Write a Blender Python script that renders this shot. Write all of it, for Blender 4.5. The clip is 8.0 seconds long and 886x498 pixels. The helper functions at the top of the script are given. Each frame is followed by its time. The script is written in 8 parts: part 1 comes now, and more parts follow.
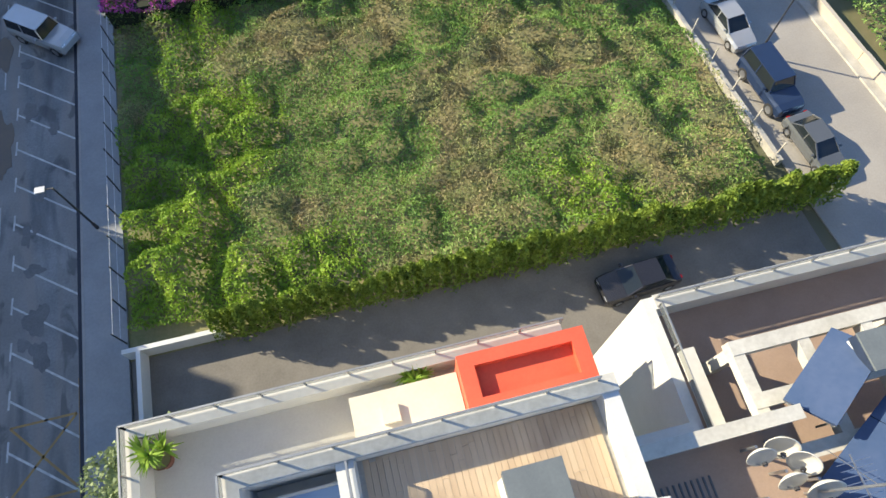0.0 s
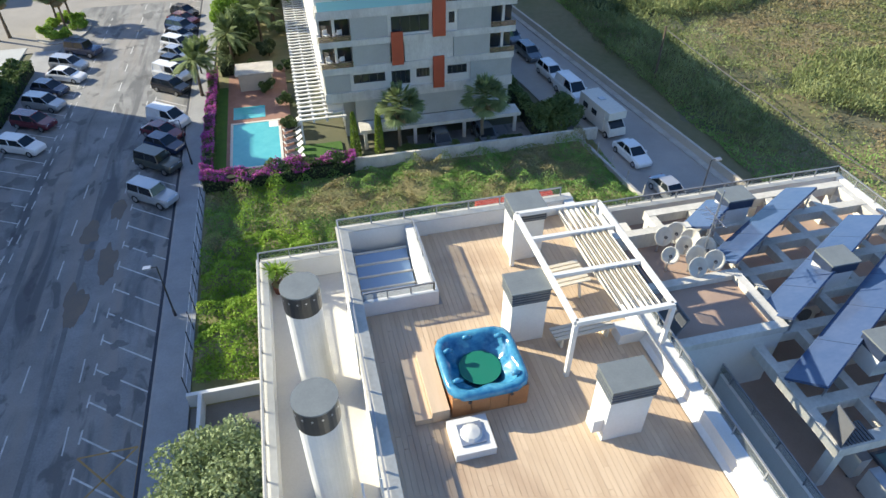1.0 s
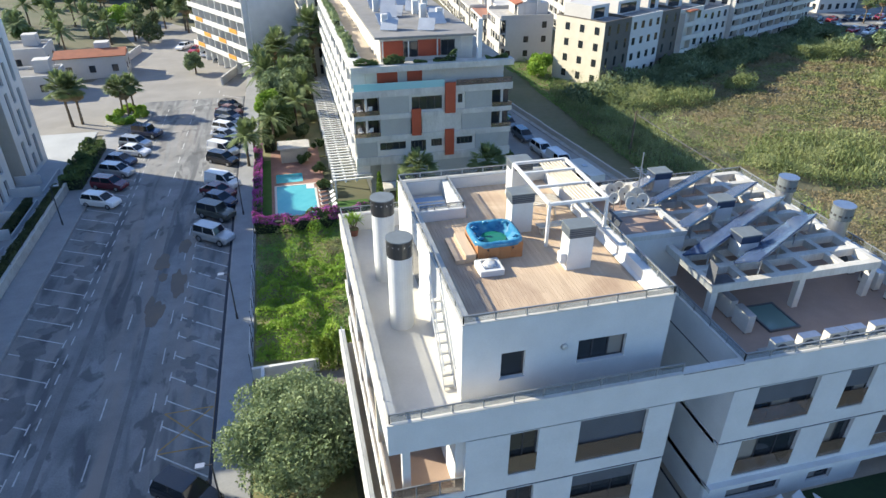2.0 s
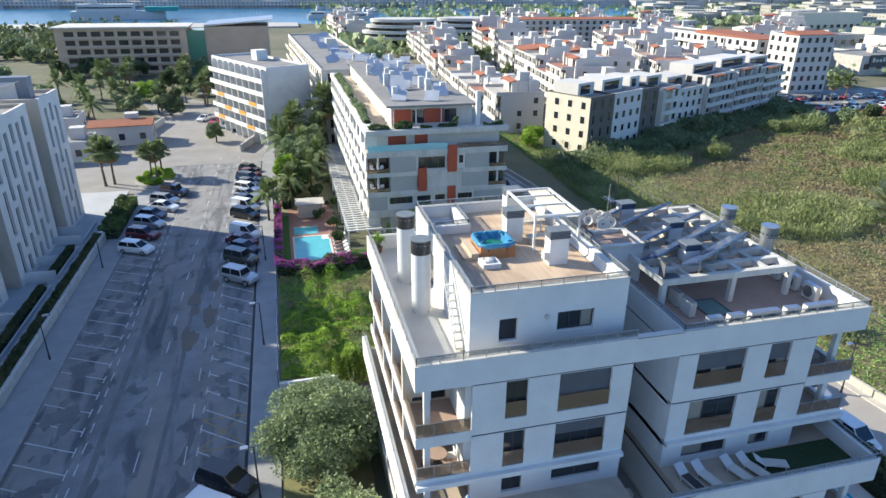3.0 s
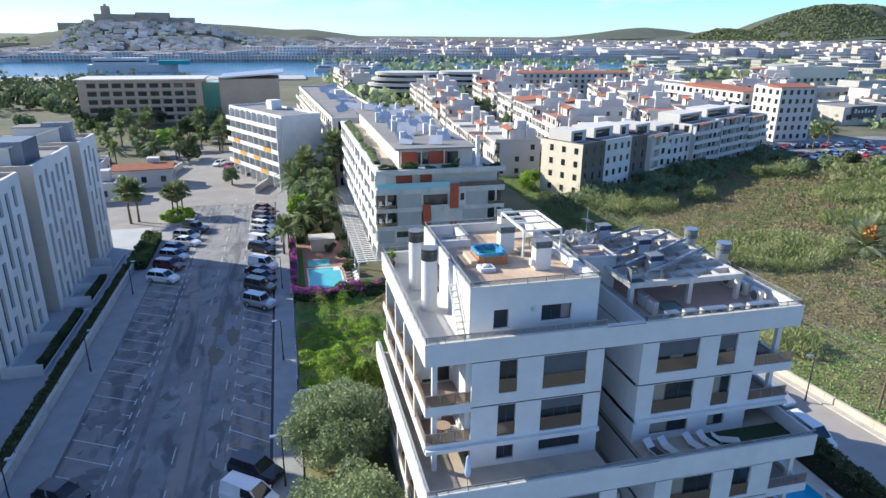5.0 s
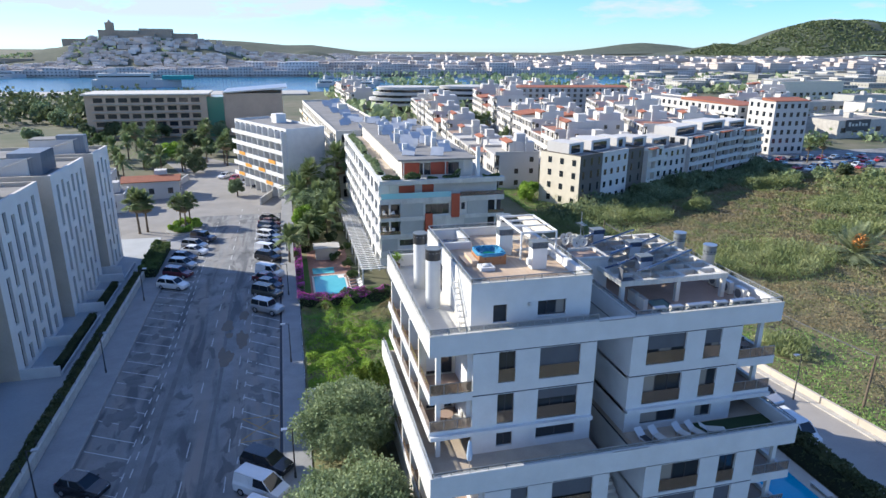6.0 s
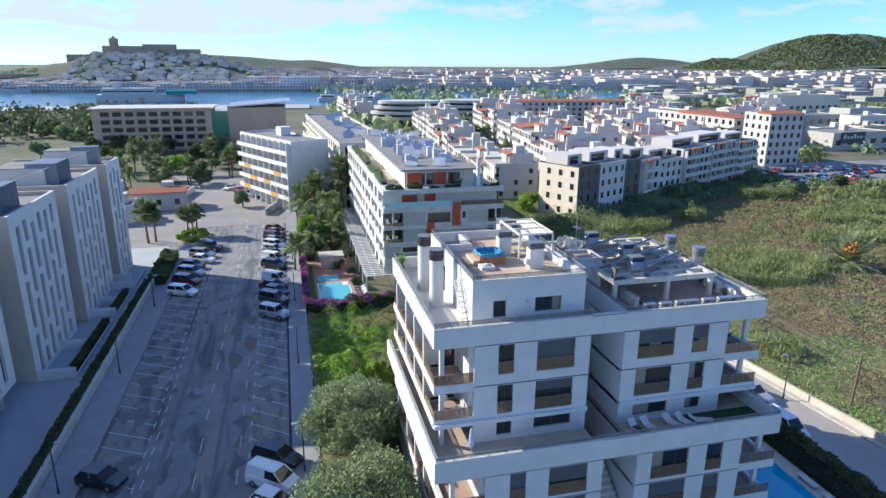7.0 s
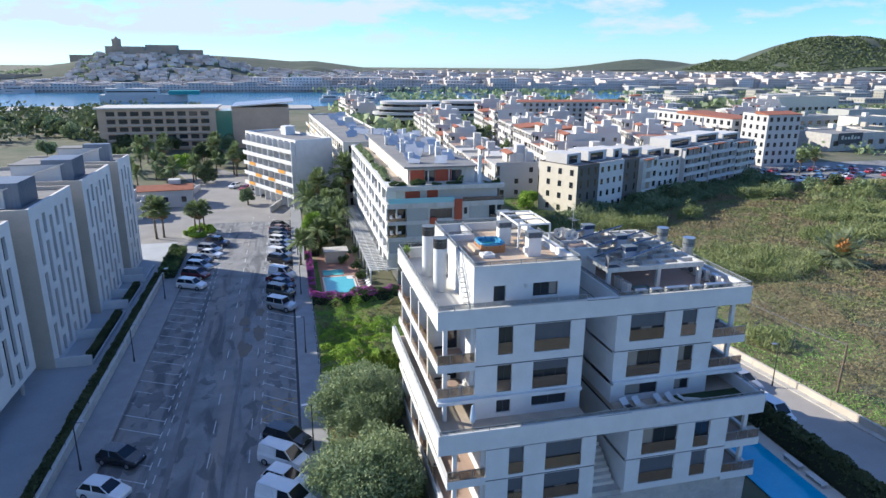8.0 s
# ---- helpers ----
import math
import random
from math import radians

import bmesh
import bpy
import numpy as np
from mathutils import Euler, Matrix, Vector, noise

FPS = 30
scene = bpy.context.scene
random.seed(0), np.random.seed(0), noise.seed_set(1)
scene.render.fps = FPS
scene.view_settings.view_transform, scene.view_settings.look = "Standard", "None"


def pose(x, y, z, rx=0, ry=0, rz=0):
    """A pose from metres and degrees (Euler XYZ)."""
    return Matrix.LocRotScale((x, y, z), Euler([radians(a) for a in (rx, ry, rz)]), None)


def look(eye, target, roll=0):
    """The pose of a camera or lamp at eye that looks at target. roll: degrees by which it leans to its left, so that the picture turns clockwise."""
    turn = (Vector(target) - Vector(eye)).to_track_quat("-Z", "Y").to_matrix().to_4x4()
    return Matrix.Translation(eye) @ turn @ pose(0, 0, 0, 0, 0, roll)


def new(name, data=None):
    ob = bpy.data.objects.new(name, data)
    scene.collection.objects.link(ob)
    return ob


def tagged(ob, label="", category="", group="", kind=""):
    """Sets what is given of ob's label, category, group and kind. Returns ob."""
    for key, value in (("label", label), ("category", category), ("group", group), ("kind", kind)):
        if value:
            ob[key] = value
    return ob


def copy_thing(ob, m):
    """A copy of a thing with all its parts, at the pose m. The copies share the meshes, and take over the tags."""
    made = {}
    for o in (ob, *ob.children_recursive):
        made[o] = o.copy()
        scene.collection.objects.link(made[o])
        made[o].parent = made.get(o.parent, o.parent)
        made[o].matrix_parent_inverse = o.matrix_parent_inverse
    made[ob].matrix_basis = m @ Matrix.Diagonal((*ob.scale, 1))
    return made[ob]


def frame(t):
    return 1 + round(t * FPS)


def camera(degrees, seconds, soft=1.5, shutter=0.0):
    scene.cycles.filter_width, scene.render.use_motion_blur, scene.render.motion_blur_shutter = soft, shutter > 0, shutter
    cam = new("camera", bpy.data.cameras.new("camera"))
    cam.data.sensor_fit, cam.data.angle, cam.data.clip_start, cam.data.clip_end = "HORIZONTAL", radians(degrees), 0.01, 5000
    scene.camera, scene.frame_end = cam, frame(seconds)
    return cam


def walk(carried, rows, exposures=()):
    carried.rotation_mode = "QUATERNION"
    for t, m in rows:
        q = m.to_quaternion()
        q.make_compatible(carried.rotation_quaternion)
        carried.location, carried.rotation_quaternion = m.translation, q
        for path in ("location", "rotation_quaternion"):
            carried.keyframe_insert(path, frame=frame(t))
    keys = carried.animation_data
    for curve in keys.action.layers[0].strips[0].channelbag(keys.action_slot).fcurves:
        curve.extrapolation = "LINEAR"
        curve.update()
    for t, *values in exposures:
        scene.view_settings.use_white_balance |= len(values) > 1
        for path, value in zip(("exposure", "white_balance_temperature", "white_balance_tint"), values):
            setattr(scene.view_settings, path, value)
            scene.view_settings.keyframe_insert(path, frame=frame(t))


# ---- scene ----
cam = camera(70.0, 8.0)
PATH = [
    (0, (7.074, 12.002, 33.411), (7.269, 12.796, 31.586), -0.3),
    (0.5, (4.885, 4.172, 33.207), (5.206, 5.498, 31.745), -0.1),
    (1, (2.529, -2.784, 33.138), (2.892, -1.297, 31.851), -0.1),
    (1.5, (0.107, -9.803, 33.346), (0.502, -8.208, 32.207), 0.0),
    (1.7, (-0.713, -12.178, 33.378), (-0.311, -10.545, 32.295), -0.0),
    (3, (-4.68, -23.639, 33.838), (-4.231, -21.858, 33.044), 0.5),
    (3.5, (-5.345, -26.127, 33.965), (-4.893, -24.321, 33.233), 0.5),
    (4, (-5.937, -28.059, 34.076), (-5.481, -26.241, 33.379), 0.6),
    (4.5, (-6.321, -29.519, 34.185), (-5.864, -27.692, 33.51), 0.6),
    (6, (-7.635, -33.822, 34.273), (-7.175, -31.974, 33.664), 0.5),
    (6.5, (-8.012, -35.2, 34.36), (-7.554, -33.346, 33.766), 0.4),
    (7, (-8.496, -36.607, 34.205), (-8.035, -34.746, 33.637), 0.4),
    (7.5, (-8.891, -38.022, 34.215), (-8.432, -36.159, 33.649), 0.4),
    (8, (-9.377, -39.403, 34.086), (-8.918, -37.54, 33.521), 0.5),
]
walk(cam, [(t, look(eye, target, roll)) for t, eye, target, roll in PATH],
     [(0.0, 1.06, 6700, 4), (0.5, 1.07, 6500, 4), (1.5, 1.10, 6250, 5), (3.0, 1.06, 6050, 6), (4.5, 1.00, 5900, 8), (6.0, 0.88, 5750, 10), (8.0, 0.83, 5700, 10)])

# ---- world, sun, exposure ----
SUN_AZ = math.atan2(-0.857, 0.515)          # direction to the sun, from +y, towards +x
SUN_EL = radians(26.2)
world = bpy.data.worlds.new("sky")
scene.world = world
world.use_nodes = True
wn, wl = world.node_tree.nodes, world.node_tree.links
wn.clear()
w_out = wn.new("ShaderNodeOutputWorld")
w_bg = wn.new("ShaderNodeBackground")
w_sky = wn.new("ShaderNodeTexSky")
w_sky.sky_type = "NISHITA"
w_sky.sun_disc = False
w_sky.sun_elevation = SUN_EL
w_sky.sun_rotation = SUN_AZ
w_sky.air_density, w_sky.dust_density, w_sky.ozone_density = 1.0, 0.0, 3.0
w_bg.inputs["Strength"].default_value = 0.108
w_co = wn.new("ShaderNodeTexCoord")
w_map = wn.new("ShaderNodeMapping")
w_map.inputs["Scale"].default_value = (1.0, 1.0, 3.6)
w_map.inputs["Location"].default_value = (0.35, 0.2, 0.0)
w_noise = wn.new("ShaderNodeTexNoise")
w_noise.inputs["Scale"].default_value = 9.0
w_noise.inputs["Detail"].default_value = 9.0
w_noise.inputs["Roughness"].default_value = 0.58
w_ramp = wn.new("ShaderNodeValToRGB")
w_ramp.color_ramp.elements[0].position = 0.47
w_ramp.color_ramp.elements[1].position = 0.62
w_mix = wn.new("ShaderNodeMixRGB")
w_mix.inputs["Color2"].default_value = (4.1, 4.5, 5.2, 1)
wl.new(w_co.outputs["Generated"], w_map.inputs["Vector"])
wl.new(w_map.outputs["Vector"], w_noise.inputs["Vector"])
w_sep = wn.new("ShaderNodeSeparateXYZ")
w_side = wn.new("ShaderNodeMapRange")        # the cloud bank lies to the north-west and thins out eastwards
w_side.inputs["From Min"].default_value, w_side.inputs["From Max"].default_value = 0.0, 0.45
w_side.inputs["To Min"].default_value, w_side.inputs["To Max"].default_value = 0.10, -0.06
w_cover = wn.new("ShaderNodeMath")
wl.new(w_sep.outputs[0], w_side.inputs["Value"])
wl.new(w_noise.outputs["Fac"], w_cover.inputs[0])
wl.new(w_side.outputs[0], w_cover.inputs[1])
wl.new(w_cover.outputs[0], w_ramp.inputs["Fac"])
w_base = wn.new("ShaderNodeMapRange")        # the clouds keep a level base above the horizon
w_base.inputs["From Min"].default_value, w_base.inputs["From Max"].default_value = 0.018, 0.04
w_mul = wn.new("ShaderNodeMath")
w_mul.operation = "MULTIPLY"
wl.new(w_co.outputs["Generated"], w_sep.inputs[0])
wl.new(w_sep.outputs[2], w_base.inputs["Value"])
wl.new(w_base.outputs[0], w_mul.inputs[0])
wl.new(w_ramp.outputs["Color"], w_mul.inputs[1])
w_high = wn.new("ShaderNodeMapRange")        # unseen clouds overhead, thinned but kept as added white fill
w_high.inputs["From Min"].default_value, w_high.inputs["From Max"].default_value = 0.12, 0.3
w_high.inputs["To Min"].default_value, w_high.inputs["To Max"].default_value = 1.0, 0.35
w_mul2 = wn.new("ShaderNodeMath")
w_mul2.operation = "MULTIPLY"
wl.new(w_sep.outputs[2], w_high.inputs["Value"])
wl.new(w_high.outputs[0], w_mul2.inputs[0])
wl.new(w_mul.outputs[0], w_mul2.inputs[1])
wl.new(w_mul2.outputs[0], w_mix.inputs["Fac"])
w_tint = wn.new("ShaderNodeMixRGB")
w_tint.blend_type = "MULTIPLY"
w_tint.inputs["Fac"].default_value = 1.0
w_tint.inputs["Color2"].default_value = (0.545, 0.785, 1.11, 1)
wl.new(w_sky.outputs["Color"], w_tint.inputs["Color1"])
wl.new(w_tint.outputs["Color"], w_mix.inputs["Color1"])
wl.new(w_mix.outputs["Color"], w_bg.inputs["Color"])
wl.new(w_bg.outputs["Background"], w_out.inputs["Surface"])

sun = new("sun", bpy.data.lights.new("sun", "SUN"))
sun.data.energy, sun.data.angle, sun.data.color = 5.0, radians(0.55), (1.0, 0.87, 0.68)
sun.matrix_world = look((0, 0, 60), (0.857 * 60 * math.cos(SUN_EL), -0.515 * 60 * math.cos(SUN_EL), 60 - 60 * math.sin(SUN_EL)))


# ---- materials ----
def mat(name, a, b=None, rough=0.7, scale=2.0, fine=25.0, bump=0.0, metal=0.0, amount=1.0, random=0.0, island=0.0, stretch=None):
    """A surface between colours a and b at two scales of noise, with fine relief."""
    m = bpy.data.materials.new(name)
    m.use_nodes = True
    n, l = m.node_tree.nodes, m.node_tree.links
    bsdf = n["Principled BSDF"]
    bsdf.inputs["Roughness"].default_value = rough
    bsdf.inputs["Metallic"].default_value = metal
    b = b or tuple(c * 0.8 for c in a)
    geo = n.new("ShaderNodeNewGeometry")
    vec = geo.outputs["Position"]
    if stretch:
        mp = n.new("ShaderNodeMapping")
        mp.inputs["Scale"].default_value = stretch
        l.new(vec, mp.inputs["Vector"])
        vec = mp.outputs["Vector"]
    big = n.new("ShaderNodeTexNoise")
    big.inputs["Scale"].default_value, big.inputs["Detail"].default_value = scale, 6
    big.inputs["Roughness"].default_value = 0.6
    small = n.new("ShaderNodeTexNoise")
    small.inputs["Scale"].default_value, small.inputs["Detail"].default_value = fine, 3
    l.new(vec, big.inputs["Vector"])
    l.new(vec, small.inputs["Vector"])
    add = n.new("ShaderNodeMath")
    add.operation = "MULTIPLY_ADD"
    add.inputs[1].default_value = 0.45
    l.new(small.outputs["Fac"], add.inputs[0])
    l.new(big.outputs["Fac"], add.inputs[2])
    rng = n.new("ShaderNodeMapRange")
    rng.inputs["From Min"].default_value, rng.inputs["From Max"].default_value = 0.5, 0.95
    l.new(add.outputs[0], rng.inputs["Value"])
    fac = rng.outputs[0]
    if random or island:
        inf = n.new("ShaderNodeObjectInfo") if random else geo
        ma = n.new("ShaderNodeMath")
        ma.operation = "MULTIPLY_ADD"
        ma.inputs[1].default_value = random or island
        l.new(inf.outputs["Random" if random else "Random Per Island"], ma.inputs[0])
        sc = n.new("ShaderNodeMath")
        sc.operation = "MULTIPLY"
        sc.inputs[1].default_value = 1 - (random or island)
        l.new(fac, sc.inputs[0])
        l.new(sc.outputs[0], ma.inputs[2])
        fac = ma.outputs[0]
    mix = n.new("ShaderNodeMixRGB")
    mix.inputs["Color1"].default_value, mix.inputs["Color2"].default_value = (*a, 1), (*b, 1)
    l.new(fac, mix.inputs["Fac"])
    l.new(mix.outputs[0], bsdf.inputs["Base Color"])
    if bump:
        bp = n.new("ShaderNodeBump")
        bp.inputs["Strength"].default_value, bp.inputs["Distance"].default_value = bump, 0.05
        l.new(add.outputs[0], bp.inputs["Height"])
        l.new(bp.outputs[0], bsdf.inputs["Normal"])
    return m


def leafy(name, colours, rough=0.8, patch=0.25, through_light=0.25, grain=0.3):
    """Foliage: each leaf takes its own tone, with broader drifts of colour."""
    m = bpy.data.materials.new(name)
    m.use_nodes = True
    n, l = m.node_tree.nodes, m.node_tree.links
    bsdf = n["Principled BSDF"]
    bsdf.inputs["Roughness"].default_value = rough
    geo = n.new("ShaderNodeNewGeometry")
    noi = n.new("ShaderNodeTexNoise")
    noi.inputs["Scale"].default_value, noi.inputs["Detail"].default_value = patch, 4
    l.new(geo.outputs["Position"], noi.inputs["Vector"])
    ma = n.new("ShaderNodeMath")
    ma.operation = "MULTIPLY_ADD"
    ma.inputs[1].default_value = grain
    l.new(geo.outputs["Random Per Island"], ma.inputs[0])
    rg = n.new("ShaderNodeMapRange")
    rg.inputs["From Min"].default_value, rg.inputs["From Max"].default_value = 0.3, 0.7
    rg.inputs["To Max"].default_value = 1.0 - grain
    l.new(noi.outputs["Fac"], rg.inputs["Value"])
    l.new(rg.outputs[0], ma.inputs[2])
    ramp = n.new("ShaderNodeValToRGB")
    els = ramp.color_ramp.elements
    while len(els) < len(colours):
        els.new(0.5)
    for k, c in enumerate(colours):
        els[k].position = k / (len(colours) - 1)
        els[k].color = (*[min(0.8, v * 1.6) for v in c], 1)
    l.new(ma.outputs[0], ramp.inputs["Fac"])
    l.new(ramp.outputs[0], bsdf.inputs["Base Color"])
    if through_light:
        tr = n.new("ShaderNodeBsdfTranslucent")
        l.new(ramp.outputs[0], tr.inputs["Color"])
        mx = n.new("ShaderNodeMixShader")
        mx.inputs[0].default_value = through_light
        l.new(bsdf.outputs[0], mx.inputs[1])
        l.new(tr.outputs[0], mx.inputs[2])
        l.new(mx.outputs[0], n["Material Output"].inputs["Surface"])
    return m


def glassy(name, colour, rough=0.06, see=0.0):
    """Window glass: a glossy dark pane, or a partly clear one."""
    m = bpy.data.materials.new(name)
    m.use_nodes = True
    n, l = m.node_tree.nodes, m.node_tree.links
    bsdf = n["Principled BSDF"]
    bsdf.inputs["Base Color"].default_value = (*colour, 1)
    bsdf.inputs["Roughness"].default_value = rough
    if see:
        tr = n.new("ShaderNodeBsdfTransparent")
        tr.inputs["Color"].default_value = (*[0.6 + 0.4 * c for c in colour], 1)
        mx = n.new("ShaderNodeMixShader")
        mx.inputs[0].default_value = see
        l.new(bsdf.outputs[0], mx.inputs[1])
        l.new(tr.outputs[0], mx.inputs[2])
        l.new(mx.outputs[0], n["Material Output"].inputs["Surface"])
    return m


def streak(m, colour, scale, stretch, lo, hi, amount):
    """Stains of another colour with a shape of their own over a surface."""
    n, l = m.node_tree.nodes, m.node_tree.links
    bsdf = n["Principled BSDF"]
    old = bsdf.inputs["Base Color"].links[0].from_socket
    geo, mp, noi, rg, mx = (n.new("ShaderNode" + k) for k in ("NewGeometry", "Mapping", "TexNoise", "MapRange", "MixRGB"))
    mp.inputs["Scale"].default_value = stretch
    noi.inputs["Scale"].default_value, noi.inputs["Detail"].default_value, noi.inputs["Distortion"].default_value = scale, 7, 0.6
    rg.inputs["From Min"].default_value, rg.inputs["From Max"].default_value, rg.inputs["To Max"].default_value = lo, hi, amount
    mx.inputs["Color2"].default_value = (*colour, 1)
    l.new(geo.outputs["Position"], mp.inputs["Vector"])
    l.new(mp.outputs["Vector"], noi.inputs["Vector"])
    l.new(noi.outputs["Fac"], rg.inputs["Value"])
    l.new(rg.outputs[0], mx.inputs["Fac"])
    l.new(old, mx.inputs["Color1"])
    l.new(mx.outputs[0], bsdf.inputs["Base Color"])
    return m


WHITE = mat("white_render", (0.65, 0.65, 0.63), (0.56, 0.56, 0.54), 0.75, 0.6, 14, 0.05)
WHITE2 = mat("warm_white_render", (0.62, 0.60, 0.54), (0.50, 0.48, 0.43), 0.8, 0.3, 5, 0.05)
TOWNWHITE = mat("town_white", (0.57, 0.56, 0.535), (0.45, 0.43, 0.395), 0.85, 0.12, 2, random=0.5)
CREAM = mat("cream_render", (0.66, 0.61, 0.49), (0.57, 0.52, 0.41), 0.8, 0.8, 12, 0.05)
BEIGE = mat("beige_render", (0.50, 0.45, 0.37), (0.42, 0.37, 0.30), 0.85, 0.4, 8, 0.05)
TOWER_WHITE = mat("tower_render", (0.66, 0.63, 0.58), (0.57, 0.54, 0.50), 0.85, 0.3, 6, 0.05)
GREYPANEL = mat("grey_panel", (0.40, 0.40, 0.37), (0.34, 0.34, 0.31), 0.6, 0.5, 9)
GREYROOF = mat("grey_roof_felt", (0.25, 0.245, 0.235), (0.17, 0.165, 0.155), 0.9, 0.3, 4, 0.1)
CONCRETE = mat("concrete", (0.50, 0.48, 0.43), (0.33, 0.31, 0.28), 0.85, 0.9, 14, 0.15)
STAINED = mat("stained_concrete", (0.62, 0.60, 0.54), (0.42, 0.40, 0.35), 0.85, 0.7, 9, 0.15, stretch=(1, 1, 0.35))
TERRACE = mat("terrace_tiles", (0.58, 0.555, 0.50), (0.48, 0.455, 0.41), 0.7, 0.5, 20, 0.05)
BROWNTILE = mat("brown_terrace", (0.38, 0.275, 0.21), (0.30, 0.215, 0.165), 0.75, 0.8, 20, 0.05)
# paler, warmer asphalt: the side street's sunlight is put into its colour
LANE = mat("sun_toned_asphalt", (0.36, 0.335, 0.30), (0.27, 0.25, 0.225), 0.9, 0.2, 8, 0.2)
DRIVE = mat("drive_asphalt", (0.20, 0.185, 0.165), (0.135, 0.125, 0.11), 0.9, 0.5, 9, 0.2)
RED = mat("red_paint", (0.40, 0.075, 0.03), (0.32, 0.06, 0.025), 0.6, 0.7, 12)
CORAL = mat("coral_paint", (0.72, 0.12, 0.06), (0.62, 0.09, 0.045), 0.65, 0.9, 16)
DARK = mat("dark_metal", (0.045, 0.045, 0.05), (0.03, 0.03, 0.035), 0.5, 2, 20)
JOINT = mat("dark_joint", (0.04, 0.045, 0.06), (0.03, 0.03, 0.04), 0.8, 2, 20)
STEEL = mat("galvanised_steel", (0.55, 0.56, 0.57), (0.42, 0.43, 0.45), 0.35, 4, 40, metal=0.85)
RAIL = mat("grey_rail", (0.34, 0.35, 0.36), (0.26, 0.27, 0.28), 0.45, 4, 30, metal=0.5)
ASPHALT = mat("asphalt", (0.27, 0.275, 0.275), (0.145, 0.15, 0.15), 0.9, 0.3, 8, 0.25)
streak(ASPHALT, (0.265, 0.235, 0.205), 0.35, (1.0, 0.10, 1.0), 0.46, 0.66, 0.75)
streak(ASPHALT, (0.075, 0.08, 0.088), 0.55, (1.0, 0.16, 1.0), 0.52, 0.64, 0.75)
streak(ASPHALT, (0.07, 0.072, 0.075), 0.6, (1.0, 0.5, 1.0), 0.58, 0.63, 0.6)
ASPHALT2 = mat("old_asphalt", (0.29, 0.275, 0.25), (0.21, 0.20, 0.185), 0.9, 0.2, 8, 0.2)
PAVE = mat("pavement_concrete", (0.31, 0.315, 0.32), (0.235, 0.24, 0.245), 0.85, 0.5, 6, 0.2)
KERB = mat("kerb_stone", (0.36, 0.35, 0.33), (0.27, 0.26, 0.25), 0.85, 1, 14, 0.2)
PAINT = mat("road_paint", (0.62, 0.62, 0.60), (0.34, 0.34, 0.33), 0.7, 1.4, 18)
OCHRE = mat("ochre_paint", (0.42, 0.25, 0.07), (0.24, 0.17, 0.09), 0.75, 1.4, 18)
EARTH = mat("earth", (0.26, 0.22, 0.12), (0.14, 0.16, 0.06), 0.95, 0.25, 5, 0.5)
FIELD = mat("field_ground", (0.19, 0.155, 0.085), (0.11, 0.115, 0.045), 0.95, 0.07, 1.2, 0.5)
FARGROUND = mat("far_ground", (0.17, 0.15, 0.10), (0.06, 0.08, 0.035), 0.95, 0.015, 0.12)
WOOD = mat("wood", (0.42, 0.20, 0.08), (0.30, 0.13, 0.05), 0.55, 1.5, 18, 0.1)
GLASS_DARK = glassy("window_glass", (0.025, 0.03, 0.035))
GLASS_DARK.node_tree.nodes["Principled BSDF"].inputs["IOR"].default_value = 1.65
TINT_GLASS = glassy("dark_tower_glass", (0.035, 0.035, 0.035))
CURTAIN_GLASS = glassy("curtained_glass", (0.28, 0.25, 0.21), 0.08)
CLEAR_RAIL = glassy("clear_rail_glass", (0.34, 0.38, 0.40), 0.06, 0.86)
# the brown reflection of sunlit ground is put into this glass colour
GLASS_RAIL = glassy("rail_glass", (0.26, 0.18, 0.12), 0.05, 0.5)
GLASS_RAIL.node_tree.nodes["Principled BSDF"].inputs["IOR"].default_value = 2.0
GLASS_AQUA = glassy("aqua_glass", (0.33, 0.62, 0.64), 0.1, 0.25)
SHUTTER = mat("grey_shutter", (0.11, 0.115, 0.125), (0.085, 0.09, 0.10), 0.6, 1, 18)
POOLW = mat("pool_water", (0.09, 0.38, 0.41), (0.12, 0.44, 0.46), 0.06, 0.6, 5, 0.08)


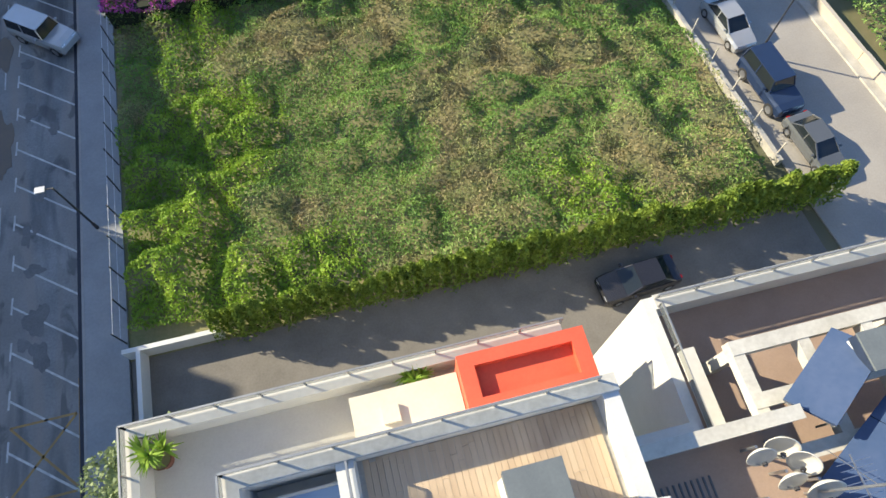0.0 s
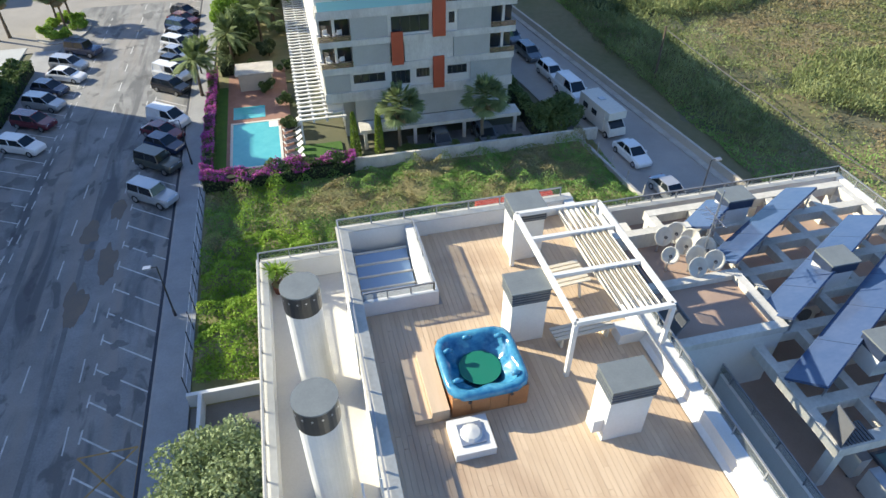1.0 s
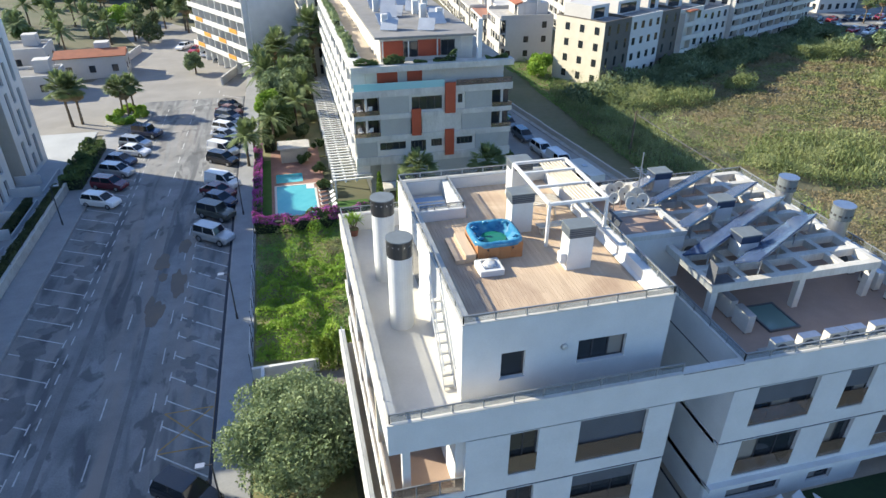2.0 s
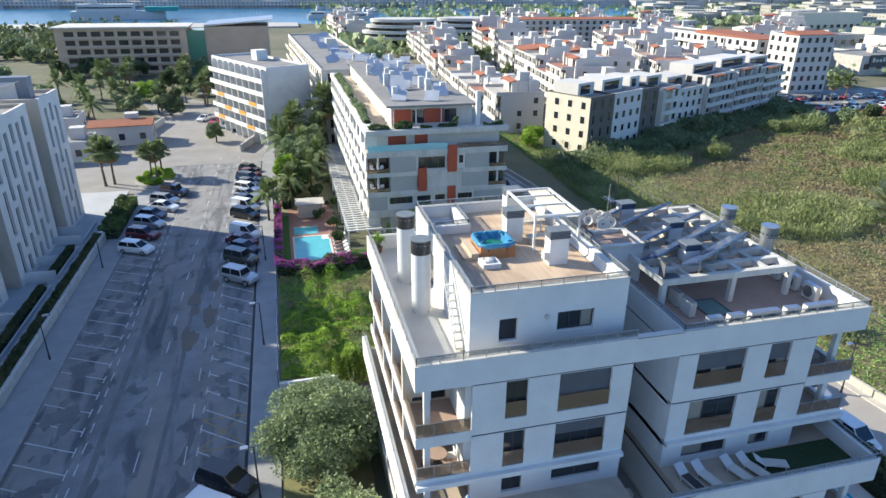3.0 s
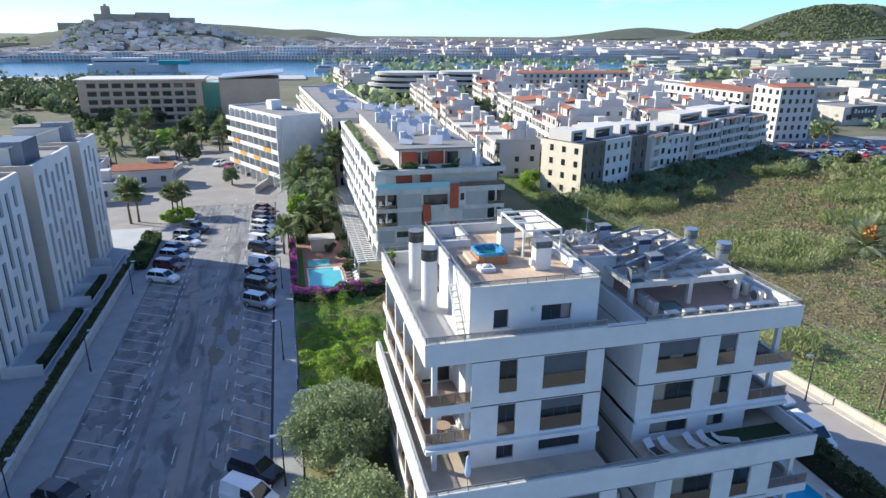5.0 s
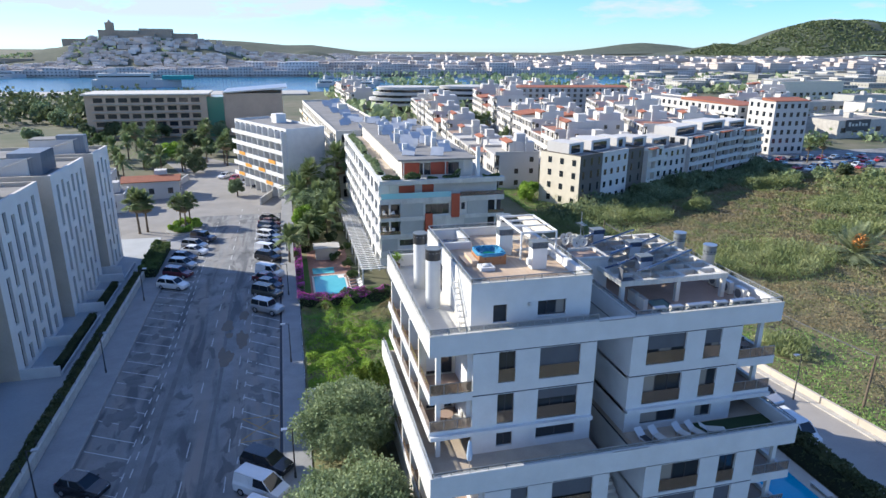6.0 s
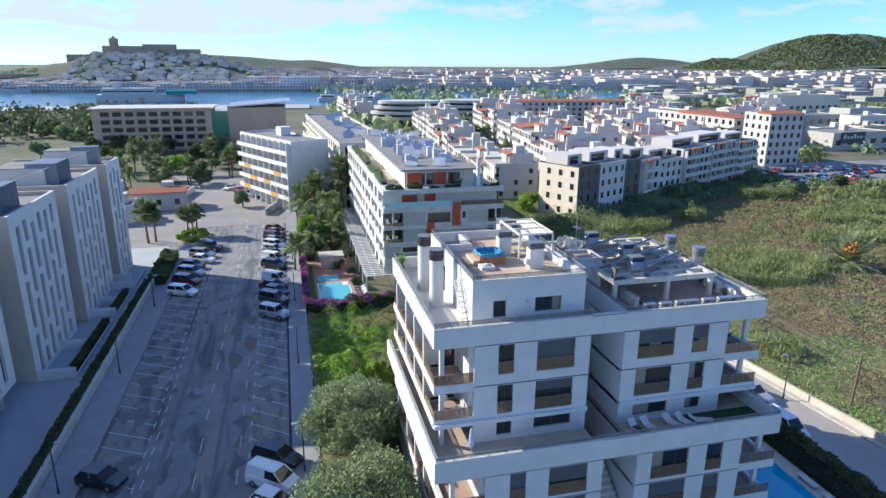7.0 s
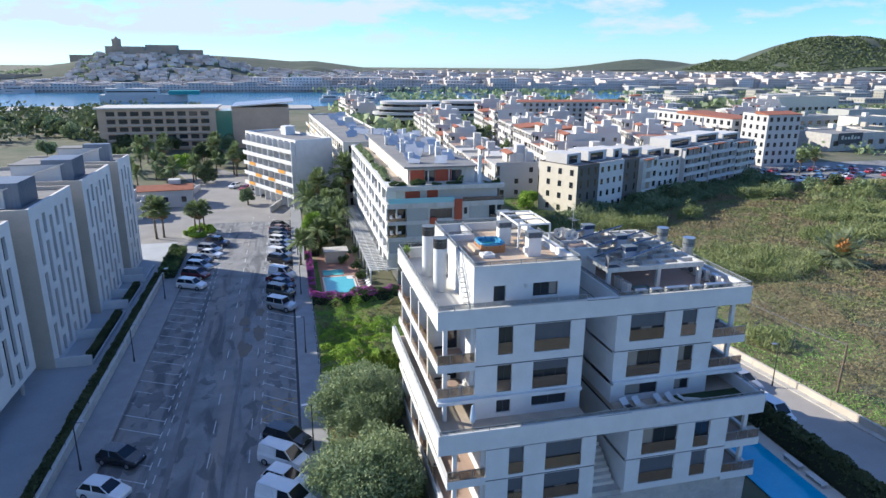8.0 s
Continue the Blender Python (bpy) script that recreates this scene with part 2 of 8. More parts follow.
# ---- geometry helpers ----
class M:
    """A mesh under construction: lists of corners and faces."""

    def __init__(self):
        self.v, self.f = [], []

    def add(self, v, f):
        k = len(self.v)
        self.v += [tuple(p) for p in v]
        self.f += [tuple(i + k for i in g) for g in f]
        return self

    def box(self, x0, y0, z0, x1, y1, z1):
        return self.add([(x, y, z) for x in (x0, x1) for y in (y0, y1) for z in (z0, z1)],
                        [(0, 1, 3, 2), (4, 6, 7, 5), (0, 4, 5, 1), (2, 3, 7, 6), (0, 2, 6, 4), (1, 5, 7, 3)])

    def bar(self, a, b, w, h=None):
        """A square bar from a to b."""
        a, b = Vector(a), Vector(b)
        d = (b - a).normalized()
        s = d.cross(Vector((0, 0, 1)))
        s = Vector((1, 0, 0)) if s.length < 1e-4 else s.normalized()
        u = s.cross(d)
        h = h or w
        return self.add([p + s * i * w / 2 + u * j * h / 2 for p in (a, b) for i, j in ((-1, -1), (1, -1), (1, 1), (-1, 1))],
                        [(3, 2, 1, 0), (4, 5, 6, 7), (0, 1, 5, 4), (1, 2, 6, 5), (2, 3, 7, 6), (3, 0, 4, 7)])

    def tube(self, pts, radii, n=10, caps=True):
        """A round tube through points."""
        k, pts = len(self.v), [Vector(p) for p in pts]
        for i, p in enumerate(pts):
            d = (pts[min(i + 1, len(pts) - 1)] - pts[max(i - 1, 0)]).normalized()
            s = d.cross(Vector((0, 1, 0)) if abs(d.y) < 0.9 else Vector((1, 0, 0))).normalized()
            u = s.cross(d)
            r = radii[i] if isinstance(radii, (list, tuple)) else radii
            self.v += [tuple(p + (s * math.cos(a) + u * math.sin(a)) * r) for a in (j * math.tau / n for j in range(n))]
        for i in range(len(pts) - 1):
            for j in range(n):
                a, b = k + i * n + j, k + i * n + (j + 1) % n
                self.f.append((a, b, b + n, a + n))
        if caps:
            self.f.append(tuple(k + j for j in reversed(range(n))))
            self.f.append(tuple(k + (len(pts) - 1) * n + j for j in range(n)))
        return self

    def prism(self, pts, z0, z1):
        n = len(pts)
        return self.add([(x, y, z0) for x, y in pts] + [(x, y, z1) for x, y in pts],
                        [tuple(reversed(range(n))), tuple(range(n, 2 * n))] + [(i, (i + 1) % n, (i + 1) % n + n, i + n) for i in range(n)])

    def wall(self, axis, at, thick, u0, u1, z0, z1, holes=()):
        """A wall along x or y, from at to at + thick, one shell with true openings (u0, z0, u1, z1)."""
        us = sorted({u0, u1, *[min(max(h[k], u0), u1) for h in holes for k in (0, 2)]})
        zs = sorted({z0, z1, *[min(max(h[k], z0), z1) for h in holes for k in (1, 3)]})
        full = {(i, j) for i in range(len(us) - 1) for j in range(len(zs) - 1)
                if not any(h[0] < (us[i] + us[i + 1]) / 2 < h[2] and h[1] < (zs[j] + zs[j + 1]) / 2 < h[3] for h in holes)}
        seen = {}

        def V(i, j, k):
            if (i, j, k) not in seen:
                seen[i, j, k] = len(self.v)
                w = at + thick * k
                self.v.append((us[i], w, zs[j]) if axis == "x" else (w, us[i], zs[j]))
            return seen[i, j, k]
        for i, j in full:
            quads = [((i, j, 0), (i + 1, j, 0), (i + 1, j + 1, 0), (i, j + 1, 0)), ((i, j, 1), (i, j + 1, 1), (i + 1, j + 1, 1), (i + 1, j, 1))]
            if (i - 1, j) not in full:
                quads.append(((i, j, 0), (i, j + 1, 0), (i, j + 1, 1), (i, j, 1)))
            if (i + 1, j) not in full:
                quads.append(((i + 1, j, 0), (i + 1, j, 1), (i + 1, j + 1, 1), (i + 1, j + 1, 0)))
            if (i, j - 1) not in full:
                quads.append(((i, j, 0), (i, j, 1), (i + 1, j, 1), (i + 1, j, 0)))
            if (i, j + 1) not in full:
                quads.append(((i, j + 1, 0), (i + 1, j + 1, 0), (i + 1, j + 1, 1), (i, j + 1, 1)))
            for q in quads:
                f = tuple(V(*c) for c in q)
                self.f.append(f if axis == "x" else f[::-1])
        return self

    def mesh(self, name, material, smooth=False):
        me = bpy.data.meshes.new(name)
        me.from_pydata(self.v, [], self.f)
        me.materials.append(material)
        if smooth:
            me.polygons.foreach_set("use_smooth", [True] * len(me.polygons))
        me.update()
        return me


def part(name, m, material, parent, label="", at=None, smooth=False):
    """One mesh object under a thing or a part; m may be a mesh that alike pieces share."""
    ob = new(name, m.mesh(name, material, smooth) if isinstance(m, M) else m)
    ob.parent = parent
    if at is not None:
        ob.matrix_local = at if isinstance(at, Matrix) else Matrix.Translation(at)
    return tagged(ob, label)


def thing(name, label, category, group="", kind="", at=None):
    ob = new(name)
    ob.empty_display_size = 0.2
    if at is not None:
        ob.matrix_world = at if isinstance(at, Matrix) else Matrix.Translation(at)
    return tagged(ob, label, category, group, kind)


def solid(name, m, material, label, category, group="", kind="", at=None, smooth=False):
    """A thing that is one mesh."""
    ob = new(name, m.mesh(name, material, smooth))
    if at is not None:
        ob.matrix_world = at if isinstance(at, Matrix) else Matrix.Translation(at)
    return tagged(ob, label, category, group, kind)


def box(*a):
    return M().box(*a)


R = random.Random(7)

# ---- ground, road, pavements ----
def sheet(x0, y0, x1, y1, z, nx=1, ny=1, h=0.0, thick=0.12):
    """A slab whose upper side rolls by h."""
    m = M()
    for i in range(nx + 1):
        for j in range(ny + 1):
            x, y = x0 + (x1 - x0) * i / nx, y0 + (y1 - y0) * j / ny
            m.v.append((x, y, z + (h * noise.noise((x * 0.13, y * 0.13, 3)) if h else 0)))
    m.f = [(i * (ny + 1) + j, (i + 1) * (ny + 1) + j, (i + 1) * (ny + 1) + j + 1, i * (ny + 1) + j + 1) for i in range(nx) for j in range(ny)]
    return m


ground = solid("ground", sheet(-3500, -400, 3800, 4300, -0.12, 40, 40), FARGROUND, "flat dry ground of scrub and earth round the town", "ground", kind="structure")
road = solid("road", box(-26.6, -70, -0.10, -9.75, 100, 0.0), ASPHALT, "wide worn asphalt street with parking bays on both sides", "road", kind="structure")
junction = solid("road_junction", M().prism([(-75, 86), (-26.6, 84), (-26.6, 100), (-9.75, 100), (-9.5, 118), (-14, 150), (-34, 178), (-44, 172), (-33, 140), (-38, 116), (-75, 104)], -0.10, -0.004),
                 ASPHALT2, "sunlit grey asphalt junction", "road", kind="structure")
pavement_east = solid("pavement_1", box(-9.6, -70, -0.1, -7.35, 118, 0.14), PAVE, "narrow grey concrete pavement beside the parking bays", "pavement", kind="structure")
pavement_west = solid("pavement_2", box(-29.6, -70, -0.1, -26.75, 84, 0.14), PAVE, "grey concrete pavement below the hedge wall", "pavement", kind="structure")
forecourt = solid("pavement_3", box(-75, -70, -0.1, -30.9, 86, 0.05), mat("smooth_forecourt", (0.40, 0.42, 0.43), (0.33, 0.345, 0.355), 0.8, 0.25, 5, 0.1), "smooth grey paved forecourt round the apartment blocks", "pavement", kind="structure")
gutter = solid("road_gutter", box(-9.98, -70, -0.05, -9.6, 100, 0.006), JOINT, "dark drainage strip along the kerb", "gutter", kind="structure")
kerb_mesh = box(-0.07, 0, -0.1, 0.07, 1.97, 0.155).mesh("kerb", KERB)
for k in range(58):
    part("kerb", kerb_mesh, None, pavement_east, at=(-9.64, -14 + 2 * k, 0))
    if k < 49:
        part("kerb", kerb_mesh, None, pavement_west, at=(-26.70, -14 + 2 * k, 0))


def stripe(x0, y0, x1, y1, w, name="line", material=PAINT, parent=road):
    d = Vector((x1 - x0, y1 - y0, 0))
    s = Vector((-d.y, d.x, 0)).normalized() * w / 2
    a, b = Vector((x0, y0, 0)), Vector((x1, y1, 0))
    m = M().prism([(p.x, p.y) for p in (a - s, b - s, b + s, a + s)], 0.0, 0.005)
    return part(name, m, material, parent)


for k in range(-4, 30):                      # bays beside the lot
    y = 25.24 + 2.62 * k
    stripe(-13.45, y, -9.95, y - 2.7, 0.11)
    stripe(-13.50, y - 0.45, -13.45, y + 0.55, 0.10)
for k in range(-6, 26):                      # bays beside the hedge wall
    y = 17.0 + 2.42 * k
    stripe(-26.45, y + 2.1, -22.45, y, 0.10)
    stripe(-22.45, y - 0.55, -22.40, y + 0.55, 0.10)
for k in range(-16, 40):
    stripe(-21.85, 2.4 * k, -21.80, 2.4 * k + 1.2, 0.10)
for k in range(-6, 20):
    stripe(-17.75, 5.4 * k, -17.70, 5.4 * k + 2.2, 0.10)
    stripe(-14.3, 5.4 * k, -14.3, 5.4 * k + 2.0, 0.09)
for a, b in (((-13.4, 21.2), (-10.1, 17.6)), ((-13.4, 17.6), (-10.1, 21.2)), ((-13.4, 21.2), (-10.1, 21.2)), ((-13.4, 17.4), (-10.1, 17.4))):
    stripe(*a, *b, 0.12, "hatch_line", OCHRE)
stripe(-9.9, 15.5, -9.9, 23.0, 0.22, "kerb_line", OCHRE)
PATCH = mat("asphalt_patch", (0.19, 0.187, 0.187), (0.12, 0.12, 0.12), 0.9, 0.5, 9, 0.2)
OIL = mat("brown_stain", (0.19, 0.15, 0.115), (0.14, 0.125, 0.11), 0.9, 0.5, 7, 0.1)


BLOTS = []


def blot(x, y, rx, ry, material, name):
    pts = []
    BLOTS.append(name)
    for i in range(22):
        a = i * math.tau / 22
        r = 1 + 0.55 * noise.noise((math.cos(a) * 1.5 + x, math.sin(a) * 1.5 + y, 1))
        pts.append((x + rx * r * math.cos(a), y + ry * r * math.sin(a)))
    return part(name, M().prism(pts, -0.01, 0.0035 + 0.0004 * len(BLOTS)), material, road)


for k in range(30):
    blot(R.uniform(-25.5, -23.2), R.uniform(-2, 56), R.uniform(0.3, 1.0), R.uniform(0.4, 1.2), PATCH, "stain")
for k in range(12):
    blot(R.uniform(-13, -11), R.uniform(24, 46), R.uniform(0.25, 0.6), R.uniform(0.3, 0.8), PATCH, "stain")
for k in range(9):
    blot(R.uniform(-16.5, -14.2), R.uniform(30, 50), R.uniform(0.25, 0.7), R.uniform(0.8, 1.8), OIL, "stain")
for x0, w in ((-20.6, 0.5), (-16.2, 0.35)):     # worn wheel tracks and sealed seams
    m = M()
    for i in range(60):
        y = -20 + i * 1.9
        if noise.noise((x0, y * 0.08, 2)) > -0.15:
            d0, d1 = (0.35 * noise.noise((x0, yy * 0.05, 9)) for yy in (y, y + 1.9))
            m.add([(x0 + d0 - w / 2, y, 0.0025), (x0 + d0 + w / 2, y, 0.0025), (x0 + d1 + w / 2, y + 1.9, 0.0025), (x0 + d1 - w / 2, y + 1.9, 0.0025)], [(0, 1, 2, 3)])
    part("seam", m, PATCH, road)
lot = solid("lot_ground", sheet(-7.35, 23.2, 30.0, 47.3, 0.02, 40, 26, 0.25), EARTH, "overgrown vacant lot of rough earth", "ground", kind="structure")
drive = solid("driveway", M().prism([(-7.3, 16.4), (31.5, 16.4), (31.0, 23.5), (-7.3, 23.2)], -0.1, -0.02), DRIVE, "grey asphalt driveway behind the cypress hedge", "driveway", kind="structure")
garden = solid("garden_ground", box(-7.3, -40, -0.1, -0.9, 16.4, 0.05), EARTH, "shaded planting bed beside the building", "ground", kind="structure")


def edge(y):
    return 37.0 + (50 - y) * 0.118           # east side of the back street


ys = [-60, -20, 10, 35, 50, 75, 120]
street = solid("back_street", M().prism([(edge(y) - 8.4, y) for y in ys] + [(edge(y), y) for y in reversed(ys)], -0.1, 0.0), LANE, "pale sunlit side street between the lot and the field", "road", kind="structure")
street_wall = thing("field_wall", "low pale rendered wall along the side street", "wall", kind="structure")
for k in range(34):
    y0, y1 = -48 + 5 * k, -48 + 5 * k + 4.97
    part("wall_panel", M().prism([(edge(y0) + 0.5, y0), (edge(y0) + 0.8, y0), (edge(y1) + 0.8, y1), (edge(y1) + 0.5, y1)], -0.1, 0.85 + R.uniform(-.03, .05)), BEIGE, street_wall)
part("kerb", M().prism([(edge(-60) - 0.2, -60), (edge(-60) + 0.5, -60), (edge(120) + 0.5, 120), (edge(120) - 0.2, 120)], -0.1, 0.14), CONCRETE, street_wall)
fm = sheet(0, -60, 262, 118, 0.0, 120, 80, 0)
fm.v = [(u + edge(v) + 0.6, v, 0.35 * noise.noise(((u + edge(v)) * 0.13, v * 0.13, 3)) * min(1, u / 6)) for u, v, w in fm.v]
field = solid("field_ground", fm, FIELD, "wide rough field of dry grass and reeds", "field", kind="structure")

# ---- the white apartment building with the roof terrace ----
SITE_OBJECTS = set(scene.objects)
house = thing("apartment_building", "white modern apartment building with banded balconies and roof terraces", "building")
UP_TOP, UP_BOT = 16.9, 15.5
for bx in ((0, 0, UP_BOT, 11.2, 0.3, UP_TOP), (11.2, 0, UP_BOT, 13.8, 0.25, UP_TOP - 0.05), (13.8, 0, UP_BOT, 25.25, 0.3, UP_TOP), (0, 0.3, UP_BOT, 0.35, 15.85, UP_TOP),
           (0, 15.85, UP_BOT, 11.2, 16.2, UP_TOP), (13.8, 15.85, UP_BOT, 25.25, 16.2, UP_TOP), (24.95, 0.3, UP_BOT, 25.25, 15.85, UP_TOP), (13.8, 0.3, UP_BOT, 14.1, 7.3, UP_TOP)):
    part("crown_band", box(*bx), WHITE, house, "white rendered parapet band")
part("terrace_floor", box(0.35, 0.3, 15.55, 11.2, 15.85, 16.0), TERRACE, house, "pale tiled terrace floor")
part("terrace_floor", box(14.1, 0.3, 15.55, 24.95, 15.85, 16.0), BROWNTILE, house, "brown tiled roof terrace floor")
LEV = [(12.5, 15.5), (9.9, 12.5)]             # storeys below the crown
LOWER = [(5.12, 7.65), (2.3, 5.12)]


def facade(axis, at, th, u0, u1, z0, z1, wins, dark_joint=True):
    m = M().wall(axis, at, th, u0, u1, z0, z1 - 0.09, [w for w in wins])
    return part("wall", m, WHITE, house)


def window(u0, z0, u1, z1, at, axis="x", sash=2, shutter=0.5, parent=None, depth=0.16, sgn=1):
    """A deep window with a dark frame, panes and a part-lowered shutter."""
    parent = parent or house

    def B(m, a, b, c, d, e, f):
        return m.box(a, at + sgn * b, c, d, at + sgn * e, f) if axis == "x" else m.box(at + sgn * b, a, c, at + sgn * e, d, f)
    cells = [(u0 + (u1 - u0 - 0.06) * k / sash + 0.06, z0 + 0.06, u0 + (u1 - u0 - 0.06) * (k + 1) / sash, z1 - 0.06) for k in range(sash)]
    fr = M().wall(axis, at + sgn * depth, sgn * 0.06, u0, u1, z0, z1, cells)
    w = part("window", fr, DARK, parent, "dark metal window frame")
    zs = z1 - (z1 - z0) * shutter
    for k in range(sash):
        a, b = (u0 + (u1 - u0) * (k + i) / sash + (0.03 if i == 0 else -0.03) for i in (0, 1))
        g = M()
        B(g, a, depth + 0.025, z0 + 0.06, b, depth + 0.035, z1 - 0.06)
        part("pane", g, CURTAIN_GLASS if parent is house and (int(u0 * 7 + z0 * 3) + k) % 5 == 0 else GLASS_DARK, w)
    if shutter > 0.02:
        n = max(3, int((z1 - zs) / 0.09))
        zz = [zs + (z1 - 0.06 - zs) * (k + e) / n for k in range(n) for e in (0.0, 0.8)] + [z1 - 0.06]
        dd = [depth - 0.03 if k % 2 else depth - 0.018 for k in range(len(zz))]
        prof = list(zip(dd, zz)) + [(depth - 0.004, z1 - 0.06), (depth - 0.004, zs)]
        s = M()
        for u in (u0 + 0.05, u1 - 0.05):
            s.v += [(u, at + sgn * d, z) if axis == "x" else (at + sgn * d, u, z) for d, z in prof]
        q = len(prof)
        s.f = [tuple(range(q)), tuple(reversed(range(q, 2 * q)))] + [(k, k + q, (k + 1) % q + q, (k + 1) % q) for k in range(q)]
        part("shutter", s, SHUTTER, w, "grey roller shutter")
    return w


CURTAIN = mat("curtain", (0.62, 0.58, 0.50), (0.5, 0.46, 0.4), 0.9, 2, 20)
for (z0, z1), plane, dx in [(LEV[0], 0.04, 0), (LEV[1], 0.04, 0), (LOWER[0], -3.06, 0), (LOWER[1], -3.06, 0)]:
    low = plane < 0
    L = [(4.49, z1 - 2.3, 5.62, z1 - 0.12), (7.26, z1 - 2.35, 10.07, z1 - 0.12)]
    Rr = [(14.95, z1 - 2.3, 17.88, z1 - 0.12), (19.33, z1 - 2.3, 20.66, z1 - 0.12)]
    facade("x", plane, 0.3, 2.8, 11.2, z0, z1, L)
    facade("x", plane, 0.3, 13.8, 22.2, z0, z1, Rr)
    for i, w in enumerate(L + Rr):
        window(*w, plane, sash=[2, 3, 3, 2][i], shutter=R.choice([0, 0, 0.5, 0.55, 1.0]) if low or z0 > 12 else [0, 0.35, 0, 0][i])
        rail = M().box(w[0], plane + 0.02, w[1] + 0.05, w[2], plane + 0.035, w[1] + 0.95)
        part("rail_pane", rail, GLASS_RAIL, house, "glass guard rail with brown reflection in its colour")
    # side walls, joints and slabs
    for x in (11.2, 13.8):
        xx = x - 0.3 if x < 12 else x
        part("wall", M().wall("y", xx, 0.3, plane + 0.3, 16.0, z0, z1 - 0.09), WHITE, house)
    yb = plane
    for x0, x1 in ((0.0, 11.2), (13.8, 25.25)):
        part("joint", box(max(x0, 2.8) + .02, yb + 0.03, z1 - 0.09, min(x1, 22.2) - .02, 16.0, z1), JOINT, house, "dark recessed joint")
        part("slab", box(x0, yb + 0.31, z0 - 0.28, x1, 16.1, z0 - 0.002), WHITE, house)
    # corner balconies
    for side in (0, 1):
        xa, xb = ((0.0, 2.8) if side == 0 else (22.2, 25.25))
        fl = M().box(xa, yb - 0.02, z0 - 0.30, xb, yb + 0.30, z0 + 0.32)
        fl.box(*((xa - .01, yb + 0.3, z0 - 0.30, xa + 0.28, 15.9, z0 + 0.32) if side == 0 else (xb - 0.28, yb + 0.3, z0 - 0.30, xb + .01, 15.9, z0 + 0.32)))
        part("balcony_band", fl, WHITE, house)
        part("balcony_floor", box(xa + 0.1, yb + 0.1, z0 - 0.1, xb - 0.1, 15.9, z0 + 0.02), BROWNTILE, house)
        part("balcony_rail", box(xa + 0.05, yb + 0.04, z0 + 0.32, xb - 0.05, yb + 0.055, z0 + 1.05), GLASS_RAIL, house, "glass balcony rail with brown reflection in its colour")
        rl = M().box(xa + 0.03, yb + 0.03, z0 + 1.05, xb - 0.03, yb + 0.07, z0 + 1.09)
        for k in range(4):
            xx = xa + 0.05 + (xb - xa - 0.1) * k / 3
            rl.box(xx - 0.02, yb + 0.03, z0 + 0.3, xx + 0.02, yb + 0.07, z0 + 1.05)
        part("handrail", rl, RAIL, house)
        part("wall", M().wall("y", 2.5 if side == 0 else 22.2, 0.3, yb + 0.3, 3.2, z0, z1), WHITE, house)
        part("wall", M().wall("x", 3.2, 0.25, xa + (0.0 if side == 0 else 0.3), xb - 0.3, z0, z1, [(xa + 0.5, z0 + 0.05, xb - 0.5, z0 + 2.15)]), CREAM, house)
        window(xa + 0.5, z0 + 0.05, xb - 0.5, z0 + 2.15, 3.2, sash=2, shutter=0)
        part("column", box(*((0.55, yb + 0.5, z0, 0.85, yb + 0.8, z1) if side == 0 else (24.1, yb + 0.5, z0, 24.4, yb + 0.8, z1))), WHITE, house)
# crown soffit band of the lower terrace
LT, LB = 9.17, 7.65
for bx in ((-0.64, -3.1, LB, 25.25, -2.8, LT), (-0.64, -2.8, LB, -0.3, 16.1, LT), (24.95, -2.8, LB, 25.25, 16.1, LT)):
    part("terrace_band", box(*bx), WHITE, house, "white rendered parapet band")
TANTILE = mat("tan_terrace", (0.47, 0.40, 0.31), (0.36, 0.30, 0.235), 0.8, 0.7, 14, 0.05)
part("terrace_floor", box(-0.3, -2.8, 7.75, 11.2, 16.0, 8.15), TANTILE, house, "tan tiled terrace floor")
part("terrace_floor", box(13.8, -2.8, 7.75, 24.95, 16.0, 8.15), TANTILE, house, "tan tiled terrace floor")
for a, b, L in ((2.8, 11.2, [(4.5, 8.5, 5.6, 9.82), (7.26, 8.7, 10.05, 9.82)]), (13.8, 22.2, [(15.0, 8.6, 17.8, 9.82), (19.3, 8.6, 20.6, 9.82)])):
    facade("x", 0.04, 0.3, a, b, 8.15, 9.9, L)
    for w in L:
        window(*w, 0.04, sash=2, shutter=0)
    part("awning_slab", box(a - 2.8 if a < 5 else a, -0.25, 9.72, b + (0 if a < 5 else 3.0), 0.3, 10.0), WHITE, house)
for x in (10.9, 13.8):
    part("wall", M().wall("y", x, 0.3, 0.3, 16.0, 8.15, 9.9), WHITE, house)
part("column", box(0.5, 0.3, 8.15, 0.8, 0.6, 9.9), WHITE, house)
part("gap_band", box(11.2, -3.08, LB, 13.8, -2.8, LT - 0.04), WHITE, house)
part("gap_floor", box(11.2, -2.8, 1.6, 13.8, 16, 1.9), CONCRETE, house)
st = thing("outdoor_stair", "white outdoor stair in the gap between the blocks", "stairs")
for k in range(10):
    part("step", box(11.5, -2.4 + 0.45 * k, 2.0 + 0.28 * k, 13.6, -1.9 + 0.45 * k, 2.28 + 0.28 * k), WHITE2, st)
part("base", box(0.2, -2.7, -0.8, 24.9, 16.0, 2.3), CONCRETE, house, "grey concrete ground storey")
